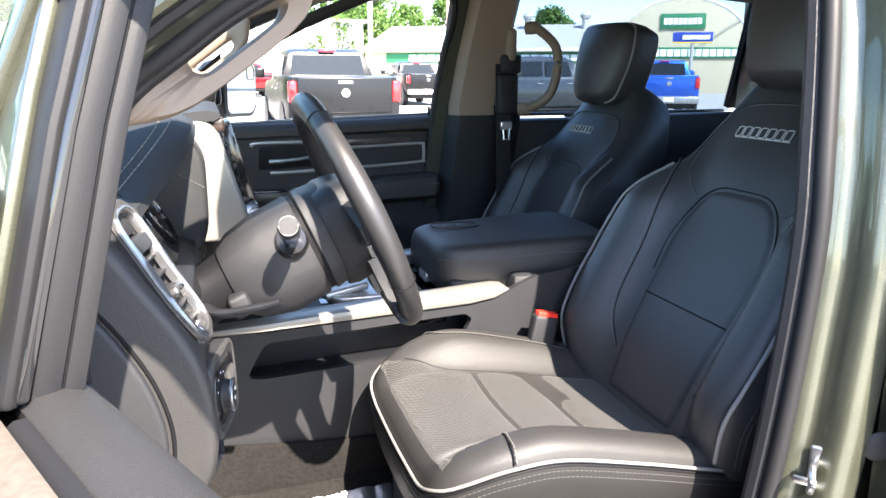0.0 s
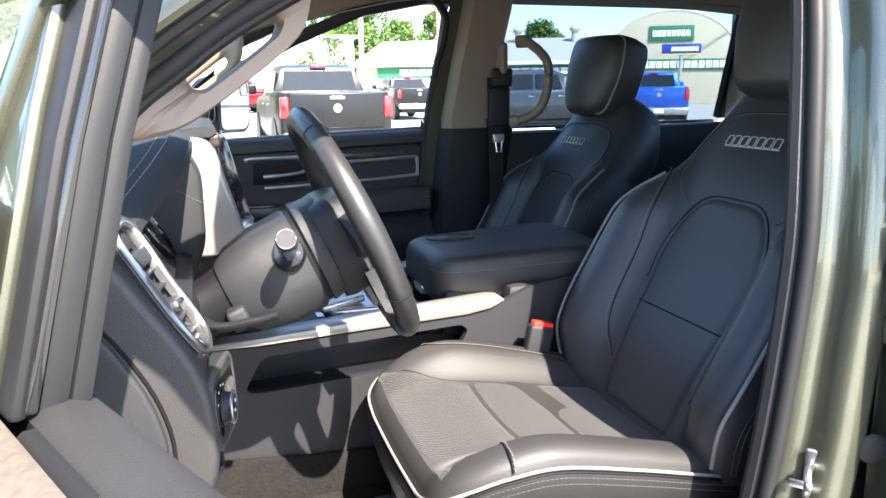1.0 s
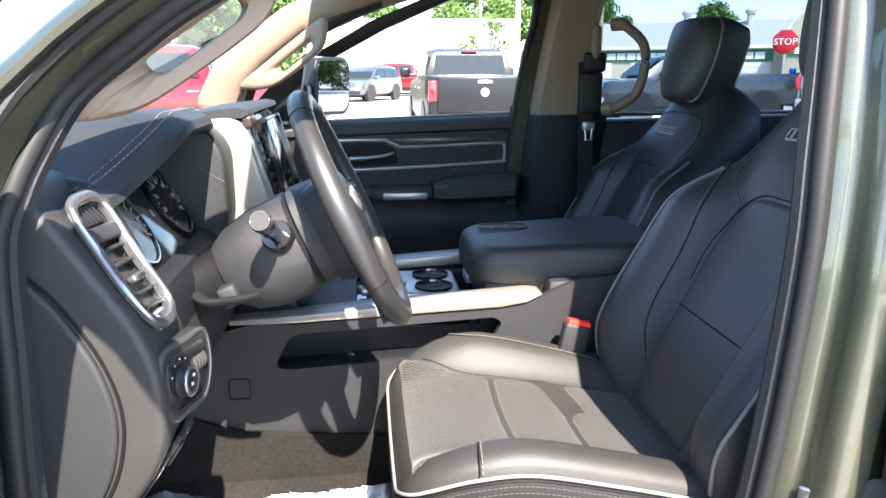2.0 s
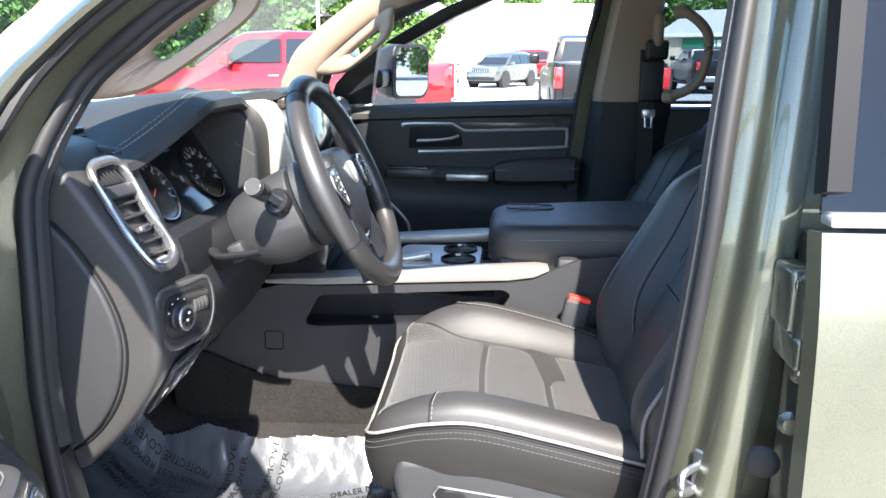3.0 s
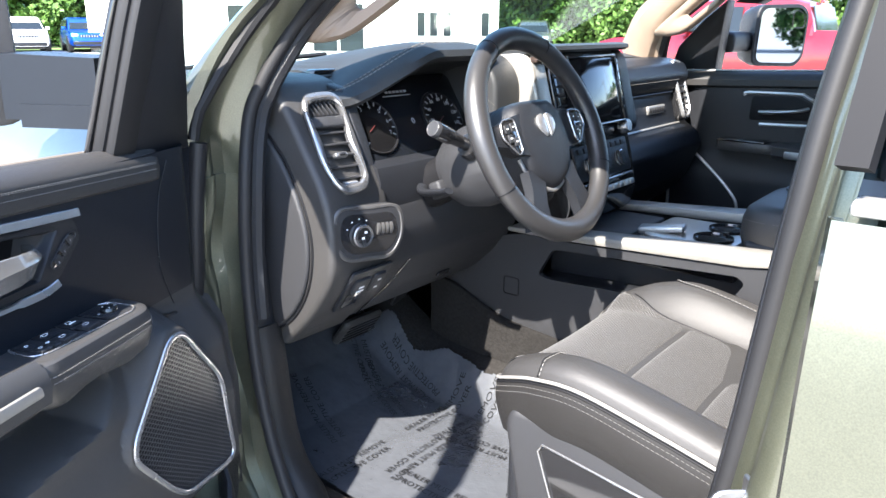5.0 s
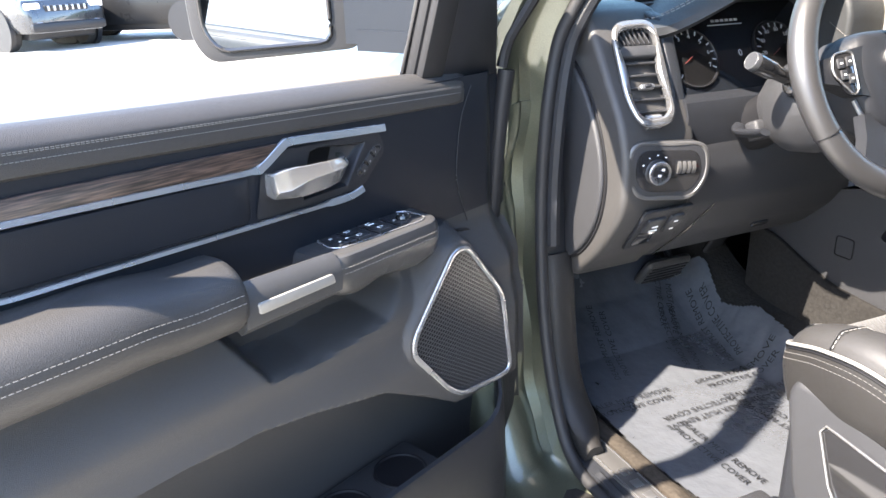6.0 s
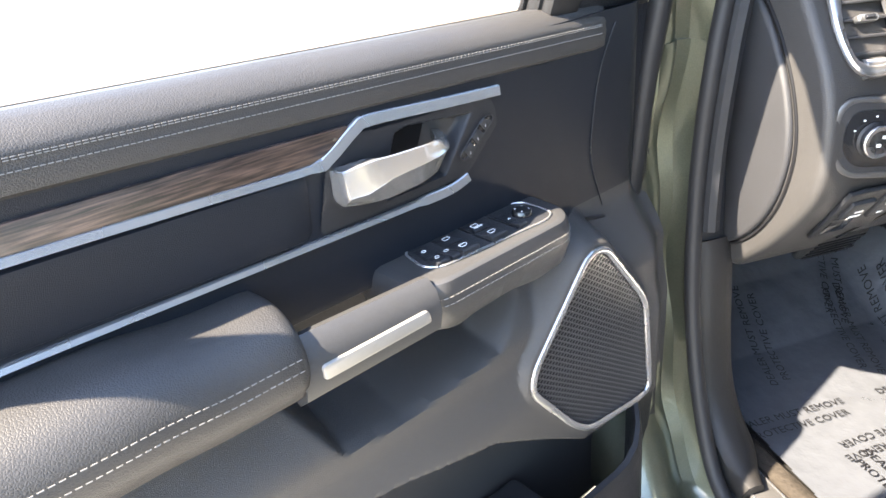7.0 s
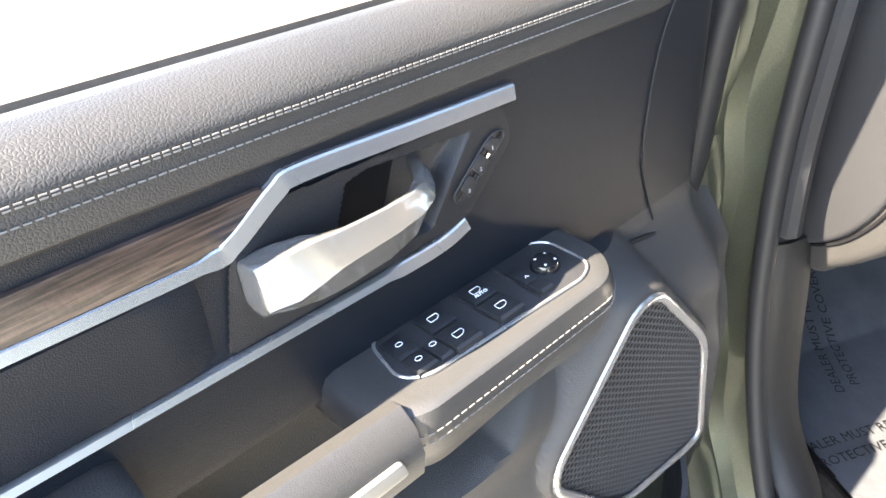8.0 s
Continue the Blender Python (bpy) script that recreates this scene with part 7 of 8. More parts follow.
pstrip([(0.15, 1.279), (0.16, 1.288), (0.30, 1.2895), (0.32, 1.286), (0.352, 1.269), (0.37, 1.2665), (0.55, 1.272), (0.682, 1.277), (0.697, 1.268), (0.697, 1.226), (0.685, 1.217), (0.5, 1.206), (0.30, 1.198), (0.20, 1.195)], 2.446, 0.0056, SATIN, "chrome_strip", "satin silver outline")
part("wood_inlay", prism([(0.36, 1.275), (0.66, 1.283), (0.65, 1.298), (0.34, 1.293)], "y", 2.448, 2.454, 0.002), WOOD, pdoor)
part("door_pull_lever", tube(spline([(0.20, 2.44, 1.232), (0.25, 2.425, 1.236), (0.31, 2.425, 1.243), (0.335, 2.44, 1.25)], 5), [0.012] * 5 + [0.009] * 11, 10, flat=0.6), SATIN, pdoor, "silver handle lever")
# no real recess: a flat black plate gives its shade behind the lever
part("handle_bucket", prism(rounded([(0.165, 1.205), (0.17, 1.278), (0.30, 1.281), (0.345, 1.262), (0.352, 1.215)], 0.012, 3), "y", 2.4475, 2.4505, 0.001), INK, pdoor, "flat black plate painted as the shaded recess behind the lever")
part("armrest", loft([[(u, 2.45 - d * 0.0, 1.10 + z0), (u, 2.45 - d * 0.75, 1.098 + z0), (u, 2.45 - d, 1.112 + z0), (u, 2.45 - d, 1.138 + z1), (u, 2.45 - d * 0.86, 1.150 + z1), (u, 2.45 - d * 0.4, 1.154 + z1), (u, 2.45, 1.150 + z1)] for u, d, z0, z1 in ((0.455, 0.050, 0.004, 0.0), (0.462, 0.070, 0.0, 0.006), (0.49, 0.078, -0.002, 0.016), (0.53, 0.080, -0.002, 0.024), (0.62, 0.080, 0.0, 0.030), (0.72, 0.078, 0.004, 0.034), (0.735, 0.06, 0.01, 0.026))]), LEATHER, pdoor, "padded armrest")
part("pull_grip", loft([[(u, 2.45, 1.108), (u, 2.45 - d * 0.8, 1.102), (u, 2.45 - d, 1.114), (u, 2.45 - d, 1.138), (u, 2.45 - d * 0.8, 1.147), (u, 2.45, 1.147)] for u, d in ((0.26, 0.062), (0.28, 0.073), (0.36, 0.075), (0.44, 0.075), (0.454, 0.066))]), LEATHER_SOFT, pdoor, "leather pull grip")
part("switch_shelf", loft([[(u, 2.45, 1.112), (u, 2.45 - d, 1.114), (u, 2.45 - d - 0.004, 1.128), (u, 2.45 - d, 1.142), (u, 2.45, 1.143)] for u, d in ((0.085, 0.03), (0.10, 0.055), (0.16, 0.064), (0.25, 0.066), (0.262, 0.058))]), LEATHER_SOFT, pdoor)
part("switch_plate", box(0.10, 0.24, 2.38, 2.44, 1.143, 1.150, 0.003), GLOSS, pdoor)
part("grip_insert", box(0.30, 0.44, 2.369, 2.377, 1.108, 1.130, 0.004), SATIN, pdoor, "pale satin insert plate")
part("armrest_line", tube([(u, 2.373, 1.145 + 0.03 * (u - 0.45)) for u in (0.46, 0.60, 0.73)], 0.002, 5), THREAD, pdoor)
pstrip([(0.0, 1.10), (0.06, 1.06), (0.14, 0.985), (0.17, 0.93), (0.14, 0.86), (0.02, 0.83), (-0.05, 0.85), (-0.05, 1.08)], 2.418, 0.005, SATIN, "speaker_frame", "satin speaker frame", True)
part("map_pocket", prism(rounded([(0.05, 0.62), (0.75, 0.62), (0.75, 0.80), (0.30, 0.78), (0.1, 0.72)], 0.02, 3), "y", 2.36, 2.43, 0.012), PLASTIC, pdoor)
pl = lambda v, y0: y0 - 0.27 * max(v - 1.33, 0)
def ppost(pts, y0, y1, mat, name, label=""):
    bm = bmesh.new()
    lo = [bm.verts.new((u, pl(v, y0), v)) for u, v in pts]
    hi = [bm.verts.new((u, pl(v, y1), v)) for u, v in pts]
    n = len(pts)
    bm.faces.new(lo)
    bm.faces.new(hi[::-1])
    for i in range(n):
        bm.faces.new((lo[i], lo[(i + 1) % n], hi[(i + 1) % n], hi[i]))
    bmesh.ops.recalc_face_normals(bm, faces=bm.faces)
    return part(name, bevelled(bm, 0.005, 2, 30), mat, pdoor, label)
ppost([(-0.12, 1.33), (0.035, 1.34), (0.06, 1.48), (0.075, 1.56), (-0.0, 1.50), (-0.08, 1.42)], 2.48, 2.55, PLASTIC, "mirror_sail", "black mirror corner panel")
ppost([(0.09, 1.55), (0.28, 1.655), (0.50, 1.745), (0.72, 1.785), (0.86, 1.79), (0.905, 1.74), (0.80, 1.36), (0.775, 1.36), (0.86, 1.72), (0.83, 1.755), (0.72, 1.755), (0.52, 1.715), (0.32, 1.63), (0.16, 1.545)], 2.485, 2.56, RUBBER, "window_frame", "black window frame")
# lock pin
part("lock_pin", lathe([(0.0, 0.03), (0.004, 0.03), (0.005, 0.0)], pose(0.72, 2.462, 1.365), 10), PLASTIC, pdoor)
def side_mirror():
    """The far mirror, its glass turned towards the driver."""
    M = pose(0.14, 2.78, 1.455, 0, 0, -33)
    out = rounded([(-0.115, -0.10), (-0.105, 0.095), (0.07, 0.10), (0.105, 0.075), (0.10, -0.075), (0.07, -0.105)], 0.035, 5)
    hs = part("mirror_housing", moved(loft([[(x, y * k, z * k) for y, z in out] for x, k in ((0.004, 0.97), (0.0, 1.0), (-0.03, 1.0), (-0.09, 0.86), (-0.13, 0.6))]), M), PLASTIC, pdoor, "black mirror housing")
    gl = rounded([(-0.10, -0.088), (-0.092, 0.083), (0.062, 0.088), (0.093, 0.066), (0.088, -0.064), (0.06, -0.092)], 0.03, 5)
    part("mirror_glass", moved(prism(gl, "x", 0.0045, 0.0065, 0), M), MIRROR, hs, "mirror glass")
    spot = rounded([(0.035, 0.022), (0.035, 0.078), (0.06, 0.078), (0.084, 0.06), (0.084, 0.022)], 0.012, 4)
    part("spot_rim", moved(tube([(0.007, p.x, p.y) for p in resample(spot, 40)], 0.0018, 6, True, (1, 0, 0)), M), GLOSS, hs, "thin dark rim round the spot mirror")
    part("mirror_arm", prism(rounded([(0.0, 1.40), (0.07, 1.40), (0.07, 1.465), (0.0, 1.465)], 0.02, 3), "y", 2.53, 2.72, 0.012, 3), PLASTIC, pdoor, "black mirror arm")
side_mirror()

# ---- printed protective film on the floor mat ----
def mat_z(x, y):
    toe = float(np.interp(x, [-0.50, -0.36, -0.24, -0.10, 0.2, 0.4], [0.842, 0.702, 0.632, 0.612, 0.609, 0.609]))
    wr = 0.004 * noise.noise(Vector((x * 9, y * 7, 0.3))) + 0.012 * smooth(1.24, 1.34, y) * abs(noise.noise(Vector((x * 22, y * 16, 2.0)))) + 0.006 * smooth(-0.22, -0.34, x) * noise.noise(Vector((x * 20, y * 20, 1)))
    return toe + 0.008 + wr + 0.115 * smooth(1.27, 1.40, y)
film = thing("floor_cover", "crinkled clear plastic film with printed words over the floor mat", "protective film", pose(0.0, 1.1, 0.612))
FILM_OUT = [(-0.43, 0.90), (-0.42, 1.28), (-0.34, 1.365), (-0.24, 1.335), (-0.15, 1.360), (-0.05, 1.345), (0.10, 1.362), (0.34, 1.355), (0.34, 0.905), (0.10, 0.890), (-0.15, 0.885)]
bm = field(lambda x, y: mat_z(x, y) + 0.004, frange(-0.44, 0.35, 240), frange(0.86, 1.40, 220), lambda x, y, h: (x, y, h))
FO = rounded(FILM_OUT, 0.03, 3)
bmesh.ops.delete(bm, geom=[f for f in bm.faces if inside(FO, f.calc_center_median().x + 0.006 * math.sin(17 * f.calc_center_median().y), f.calc_center_median().y + 0.005 * math.sin(15 * f.calc_center_median().x)) < 0], context="FACES")
part("film", bm, FILM, film, angle=180)
def print_words(x, y, turn, lines, size=0.024):
    for i, t in enumerate(lines):
        d = 0.026 * (0.5 * (len(lines) - 1) - i)
        a = radians(turn)
        cx, cy = x - d * math.sin(a), y + d * math.cos(a)
        me = lettering(t, size, Matrix.Translation((cx, cy, 0)) @ pose(0, 0, 0, 0, 0, turn), 0.0)
        for v in me.verts:
            v.co.z = mat_z(v.co.x, v.co.y) + 0.0075
        part("printed_line", me, INK, film)
L2 = ("DEALER MUST REMOVE", "PROTECTIVE COVER")
for x, y, a in ((-0.225, 1.20, -19), (-0.215, 1.295, 168), (-0.075, 1.235, 88), (0.0, 1.075, -90), (0.115, 1.19, -175), (0.11, 1.0, 2), (-0.255, 1.03, 164), (-0.085, 0.965, 88), (0.22, 1.10, -60), (0.24, 1.28, 20), (0.005, 1.245, 82), (-0.34, 1.25, -30)):
    print_words(x, y, a, L2, 0.0195)

# ---- outside ----
TYRE = material("tyre_rubber", (0.02, 0.02, 0.02), 0.8, grain=0.3, size=0.01)
ALLOY = material("wheel_alloy", (0.5, 0.5, 0.52), 0.35, metal=0.9)
REDLAMP = material("red_tail_lamp", (0.45, 0.008, 0.012), 0.15, coat=0.6)
CLEARLAMP = material("clear_lamp", (0.65, 0.66, 0.68), 0.12, metal=0.3, coat=0.6)
CARGLASS = material("dark_car_glass", (0.012, 0.016, 0.019), 0.08, spec=0.3, var=0.02)
PLATE = material("plate_white", (0.7, 0.7, 0.68), 0.5)


def wheel(parent, x, y, z, r, sg):
    t = part("wheel", lathe([(r * 0.62, -0.11), (r * 0.93, -0.12), (r, -0.09), (r, 0.09), (r * 0.93, 0.12), (r * 0.62, 0.11)], pose(x, y, z, 90, 0, 0), 28), TYRE, parent, "black tyre on an alloy rim")
    part("rim", lathe([(0.0, 0.06), (r * 0.18, 0.075), (r * 0.25, 0.05), (r * 0.5, 0.06), (r * 0.6, 0.10), (r * 0.64, 0.10), (r * 0.64, -0.1)], pose(x, y, z, 90 * sg, 0, 0), 20), ALLOY, t)
    for k in range(6):
        a = math.pi / 3 * k
        part("spoke", moved(box(0.05, r * 0.6, -0.03, 0.03, 0.06, 0.085, 0.008), pose(x, y, z, 90 * sg, 0, 0) @ pose(0, 0, 0, 0, 0, math.degrees(a))), ALLOY, t)


# running gear of the truck itself: wheels, frame and cargo bed close it below and behind
for x_ in (-1.02, 2.72):
    for y_, sg_ in ((0.80, 1), (2 * MID - 0.80, -1)):
        wheel(cab, x_, y_, 0.41, 0.41, sg_)
for y_ in (MID - 0.42, MID + 0.42):
    part("chassis_rail", box(-1.7, 3.6, y_ - 0.05, y_ + 0.05, 0.36, 0.5, 0.01), PLASTIC, cab)
for x_ in (-1.02, 2.72):
    part("axle", lathe([(0.05, -0.85), (0.05, 0.85)], pose(x_, MID, 0.41, 90, 0, 0), 12), PLASTIC, cab)
for y0_, y1_ in ((0.63, 0.72), (2 * MID - 0.72, 2 * MID - 0.63)):
    part("bed_side", prism(rounded([(2.06, 0.52), (2.28, 0.52), (2.36, 0.78), (2.56, 0.9), (2.88, 0.9), (3.08, 0.78), (3.16, 0.52), (3.68, 0.56), (3.70, 1.36), (2.06, 1.36)], 0.03, 3), "y", y0_, y1_, 0.015), GREEN, cab)
part("bed_floor", box(2.06, 3.66, 0.72, 2 * MID - 0.72, 0.74, 0.79, 0.01), PLASTIC, cab)
part("bed_front", box(2.05, 2.10, 0.72, 2 * MID - 0.72, 0.74, 1.34, 0.01), GREEN, cab)
part("tail_gate", box(3.64, 3.70, 0.72, 2 * MID - 0.72, 0.76, 1.34, 0.015), GREEN, cab)
part("bonnet_nose", loft([[(x_, 0.655 + c_, 1.315 - 0.02 * k), (x_, MID, 1.35 - 0.03 * k), (x_, 2 * MID - 0.655 - c_, 1.315 - 0.02 * k), (x_, 2 * MID - 0.64 - c_, 0.9), (x_, 2 * MID - 0.66 - c_, 0.62), (x_, 0.66 + c_, 0.62), (x_, 0.64 + c_, 0.9)] for x_, c_, k in ((-1.34, 0.0, 0), (-1.75, 0.02, 1), (-1.95, 0.08, 3), (-2.0, 0.14, 6))]), GREEN, cab)


def pickup(paint, label, m, group="parked pickups"):
    """A crew cab pickup; x is forward, y to its left, the tail gate stands at x = 0."""
    v = thing("pickup_truck", label, "truck", m, group, local=True)
    W = 0.99
    side = lambda t: W - 0.05 * (t - 0.5) ** 2
    # bed box and lower body as one lofted shell
    secs = []
    for x, zt, zb, w in ((0.03, 1.40, 0.62, 0.94), (0.10, 1.41, 0.58, 0.975), (0.9, 1.42, 0.56, 0.99), (1.85, 1.43, 0.55, 0.99), (1.9, 1.35, 0.53, 0.985), (3.0, 1.33, 0.50, 0.985), (4.25, 1.32, 0.50, 0.985), (4.5, 1.31, 0.55, 0.985), (5.3, 1.27, 0.55, 0.97), (5.6, 1.20, 0.55, 0.93), (5.78, 1.05, 0.58, 0.84)):
        secs.append([(x, s * w * k, z) for s, k, z in ((1, 0.93, zb), (1, 1.0, zb + 0.16), (1, 1.0, (zt + zb) / 2), (1, 0.985, zt - 0.10), (1, 0.95, zt), (-1, 0.95, zt), (-1, 0.985, zt - 0.10), (-1, 1.0, (zt + zb) / 2), (-1, 1.0, zb + 0.16), (-1, 0.93, zb))])
    part("body", bevelled(loft(secs), 0.02, 2, 40), paint, v, "painted lower body")
    cabs = []
    for x, zt, w in ((1.88, 1.36, 0.90), (1.95, 1.62, 0.83), (2.05, 1.86, 0.76), (2.3, 1.93, 0.75), (3.1, 1.955, 0.75), (3.75, 1.92, 0.74), (4.0, 1.80, 0.76), (4.6, 1.34, 0.86)):
        cabs.append([(x, s * w * k, z) for s, k, z in ((1, 1.14 if zt > 1.5 else 1.02, 1.32), (1, 1.04 if zt > 1.5 else 1.0, 1.32 + (zt - 1.32) * 0.6), (1, 0.97, zt - 0.03), (1, 0.85, zt), (-1, 0.85, zt), (-1, 0.97, zt - 0.03), (-1, 1.04 if zt > 1.5 else 1.0, 1.32 + (zt - 1.32) * 0.6), (-1, 1.14 if zt > 1.5 else 1.02, 1.32))])
    part("cab", bevelled(loft(cabs), 0.015, 2, 40), paint, v, "painted crew cab")
    rw = bmesh.new()
    rw.faces.new([rw.verts.new(p) for p in ((1.885, -0.72, 1.43), (1.885, 0.72, 1.43), (1.99, 0.66, 1.81), (1.99, -0.66, 1.81))])
    part("back_window", thick(rw, -0.02), CARGLASS, v, "dark back window")
    fw = bmesh.new()
    fw.faces.new([fw.verts.new(p) for p in ((4.60, -0.78, 1.36), (4.60, 0.78, 1.36), (4.02, 0.66, 1.83), (4.02, -0.66, 1.83))])
    part("windscreen", thick(fw, 0.03), CARGLASS, v, "dark windscreen")
    for s in (1, -1):
        for pts in ([(2.12, 1.40), (2.95, 1.40), (2.95, 1.80), (2.25, 1.80)], [(3.05, 1.40), (4.12, 1.40), (3.82, 1.72), (3.6, 1.80), (3.05, 1.80)]):
            bm = bmesh.new()
            bm.faces.new([bm.verts.new((x, s * (0.875 - 0.22 * (z - 1.40)), z)) for x, z in pts])
            part("side_window", thick(bm, 0.012), CARGLASS, v, "dark side window")
        part("tail_lamp", box(0.0, 0.16, s * 0.90 - 0.075, s * 0.90 + 0.075, 0.98, 1.34, 0.03, 3), REDLAMP, v, "red tail lamp")
        part("head_lamp", box(5.55, 5.74, s * 0.72 - 0.14, s * 0.72 + 0.14, 0.98, 1.12, 0.03, 3), CLEARLAMP, v, "clear head lamp")
        mir = part("door_mirror", box(3.86, 4.06, s * 1.16 - 0.11, s * 1.16 + 0.11, 1.36, 1.58, 0.05, 3), paint, v)
        part("mirror_arm", box(3.9, 4.0, s * 0.99 - 0.09, s * 0.99 + 0.09, 1.38, 1.43, 0.015), PLASTIC, mir)
        for x in (3.15, 2.2):
            part("door_handle", box(x - 0.1, x + 0.1, s * 0.985 - 0.02, s * 0.985 + 0.02, 1.16, 1.19, 0.01), CHROME, v)
        part("side_step", box(2.0, 4.2, s * 0.92 - 0.07, s * 0.92 + 0.07, 0.40, 0.47, 0.03), PLASTIC, v)
        for x in (1.05, 4.72):
            part("wheel_arch", lathe([(0.40, -0.06), (0.50, -0.06), (0.50, 0.06), (0.40, 0.06)], pose(x, s * 0.945, 0.47, 90, 0, 0), 28), PLASTIC, v)
            wheel(v, x, s * 0.86, 0.405, 0.405, -s)
    tg = part("tail_gate", box(-0.01, 0.05, -0.82, 0.82, 0.80, 1.40, 0.02, 3), paint, v, "painted tail gate")
    part("gate_handle", box(-0.03, 0.0, -0.13, 0.13, 1.29, 1.345, 0.01), CHROME, tg)
    part("gate_badge", lathe([(0.0, 0.02), (0.075, 0.015), (0.08, 0.0)], pose(-0.01, 0, 1.14, 0, -90, 0), 20), CHROME, tg, "plain bright badge")
    part("bumper", box(-0.14, 0.12, -0.96, 0.96, 0.50, 0.74, 0.05, 3), CHROME, v, "bright rear bumper")
    part("number_plate", box(-0.15, -0.135, -0.16, 0.16, 0.56, 0.70, 0.004), PLATE, v, "plain plate with grey bars")
    part("front_bumper", box(5.6, 5.86, -0.92, 0.92, 0.48, 0.80, 0.06, 3), CHROME, v)
    part("front_grille", box(5.70, 5.80, -0.52, 0.52, 0.82, 1.14, 0.03), PLASTIC, v)
    part("underside", box(0.3, 5.4, -0.75, 0.75, 0.32, 0.6, 0.03), PLASTIC, v)
    part("stop_lamp", box(1.98, 2.03, -0.16, 0.16, 1.865, 1.90, 0.008), REDLAMP, v)
    return v


def suv(paint, label, m, group="parked sport utility cars"):
    """A sport utility car; x is forward, its front stands at x = 0."""
    v = thing("suv", label, "car", m, group, local=True)
    secs = []
    for x, zt, w in ((0.0, 0.78, 0.74), (-0.12, 0.98, 0.86), (-0.5, 1.06, 0.93), (-1.2, 1.12, 0.95), (-3.6, 1.15, 0.95), (-4.5, 1.12, 0.92), (-4.75, 0.95, 0.84)):
        secs.append([(x, s * w * k, z) for s, k, z in ((1, 0.92, 0.36), (1, 1.0, 0.5), (1, 1.0, 0.85 if zt > 0.9 else 0.65), (1, 0.95, zt), (-1, 0.95, zt), (-1, 1.0, 0.85 if zt > 0.9 else 0.65), (-1, 1.0, 0.5), (-1, 0.92, 0.36))])
    part("body", bevelled(loft(secs), 0.03, 3, 35), paint, v)
    cabs = []
    for x, zt, w in ((-1.15, 1.12, 0.84), (-1.85, 1.62, 0.72), (-2.3, 1.74, 0.70), (-3.6, 1.75, 0.70), (-4.3, 1.66, 0.69), (-4.62, 1.13, 0.82)):
        cabs.append([(x, s * w * k, z) for s, k, z in ((1, 1.0 if zt < 1.3 else 0.9 / w, 1.10), (1, 1.0, zt - 0.05), (1, 0.9, zt), (-1, 0.9, zt), (-1, 1.0, zt - 0.05), (-1, 1.0 if zt < 1.3 else 0.9 / w, 1.10))])
    part("cabin", bevelled(loft(cabs), 0.02, 2, 35), paint, v)
    ws_ = bmesh.new()
    ws_.faces.new([ws_.verts.new(p) for p in ((-1.16, -0.76, 1.16), (-1.16, 0.76, 1.16), (-1.84, 0.66, 1.60), (-1.84, -0.66, 1.60))])
    part("windscreen", thick(ws_, 0.03), CARGLASS, v, "dark windscreen")
    for s in (1, -1):
        for pts in ([(-1.5, 1.17), (-2.6, 1.17), (-2.6, 1.62), (-2.0, 1.62)], [(-2.68, 1.17), (-3.55, 1.17), (-3.55, 1.63), (-2.68, 1.63)], [(-3.63, 1.18), (-4.35, 1.2), (-4.2, 1.58), (-3.63, 1.62)]):
            bm = bmesh.new()
            bm.faces.new([bm.verts.new((x, s * (0.897 - 0.28 * (z - 1.17)), z)) for x, z in pts])
            part("side_window", thick(bm, 0.012), CARGLASS, v, "dark side window")
        part("head_lamp", box(-0.22, -0.02, s * 0.66 - 0.15, s * 0.66 + 0.15, 0.80, 0.93, 0.03, 3), CLEARLAMP, v, "clear head lamp")
        part("fog_lamp", box(-0.08, 0.01, s * 0.6 - 0.07, s * 0.6 + 0.07, 0.5, 0.57, 0.02), CLEARLAMP, v)
        part("door_mirror", box(-1.62, -1.42, s * 1.0 - 0.09, s * 1.0 + 0.09, 1.12, 1.28, 0.04), paint, v)
        for x in (-0.92, -3.8):
            wheel(v, x, s * 0.83, 0.37, 0.37, -s)
            part("wheel_arch", lathe([(0.37, -0.05), (0.45, -0.05), (0.45, 0.05), (0.37, 0.05)], pose(x, s * 0.925, 0.40, 90, 0, 0), 24), PLASTIC, v)
    part("grille", box(-0.06, 0.015, -0.45, 0.45, 0.76, 0.88, 0.02), PLASTIC, v)
    for i in range(7):
        part("grille_bar", box(0.0, 0.025, -0.40 + 0.125 * i, -0.35 + 0.125 * i, 0.77, 0.87, 0.008), CHROME, v)
    part("lower_bumper", box(-0.15, 0.06, -0.78, 0.78, 0.38, 0.56, 0.05), PLASTIC, v)
    part("underside", box(-4.4, -0.3, -0.7, 0.7, 0.22, 0.45, 0.03), PLASTIC, v)
    return v


BLACKP = material("black_paint", (0.008, 0.0085, 0.0095), 0.3, spec=0.25, var=0.1)
REDP = paint_material("red_paint", (0.26, 0.008, 0.013), rough=0.32)
BLUEP = paint_material("blue_paint", (0.01, 0.09, 0.5), rough=0.32)
SILVERP = paint_material("silver_paint", (0.13, 0.14, 0.133))
GREYP = paint_material("dark_grey_paint", (0.05, 0.055, 0.062))
pickup(BLACKP, "black crew cab pickup parked tail first", pose(2.36, 13.2, 0, 0, 0, 90))
pickup(REDP, "red crew cab pickup parked side on", pose(-0.35, 14.2, 0, 0, 0, 180))
pickup(BLACKP, "black pickup parked further down the lot", pose(9.6, 33, 0, 0, 0, 90))
pickup(GREYP, "dark grey pickup parked side on", pose(12.5, 21.5, 0, 0, 0, 180))
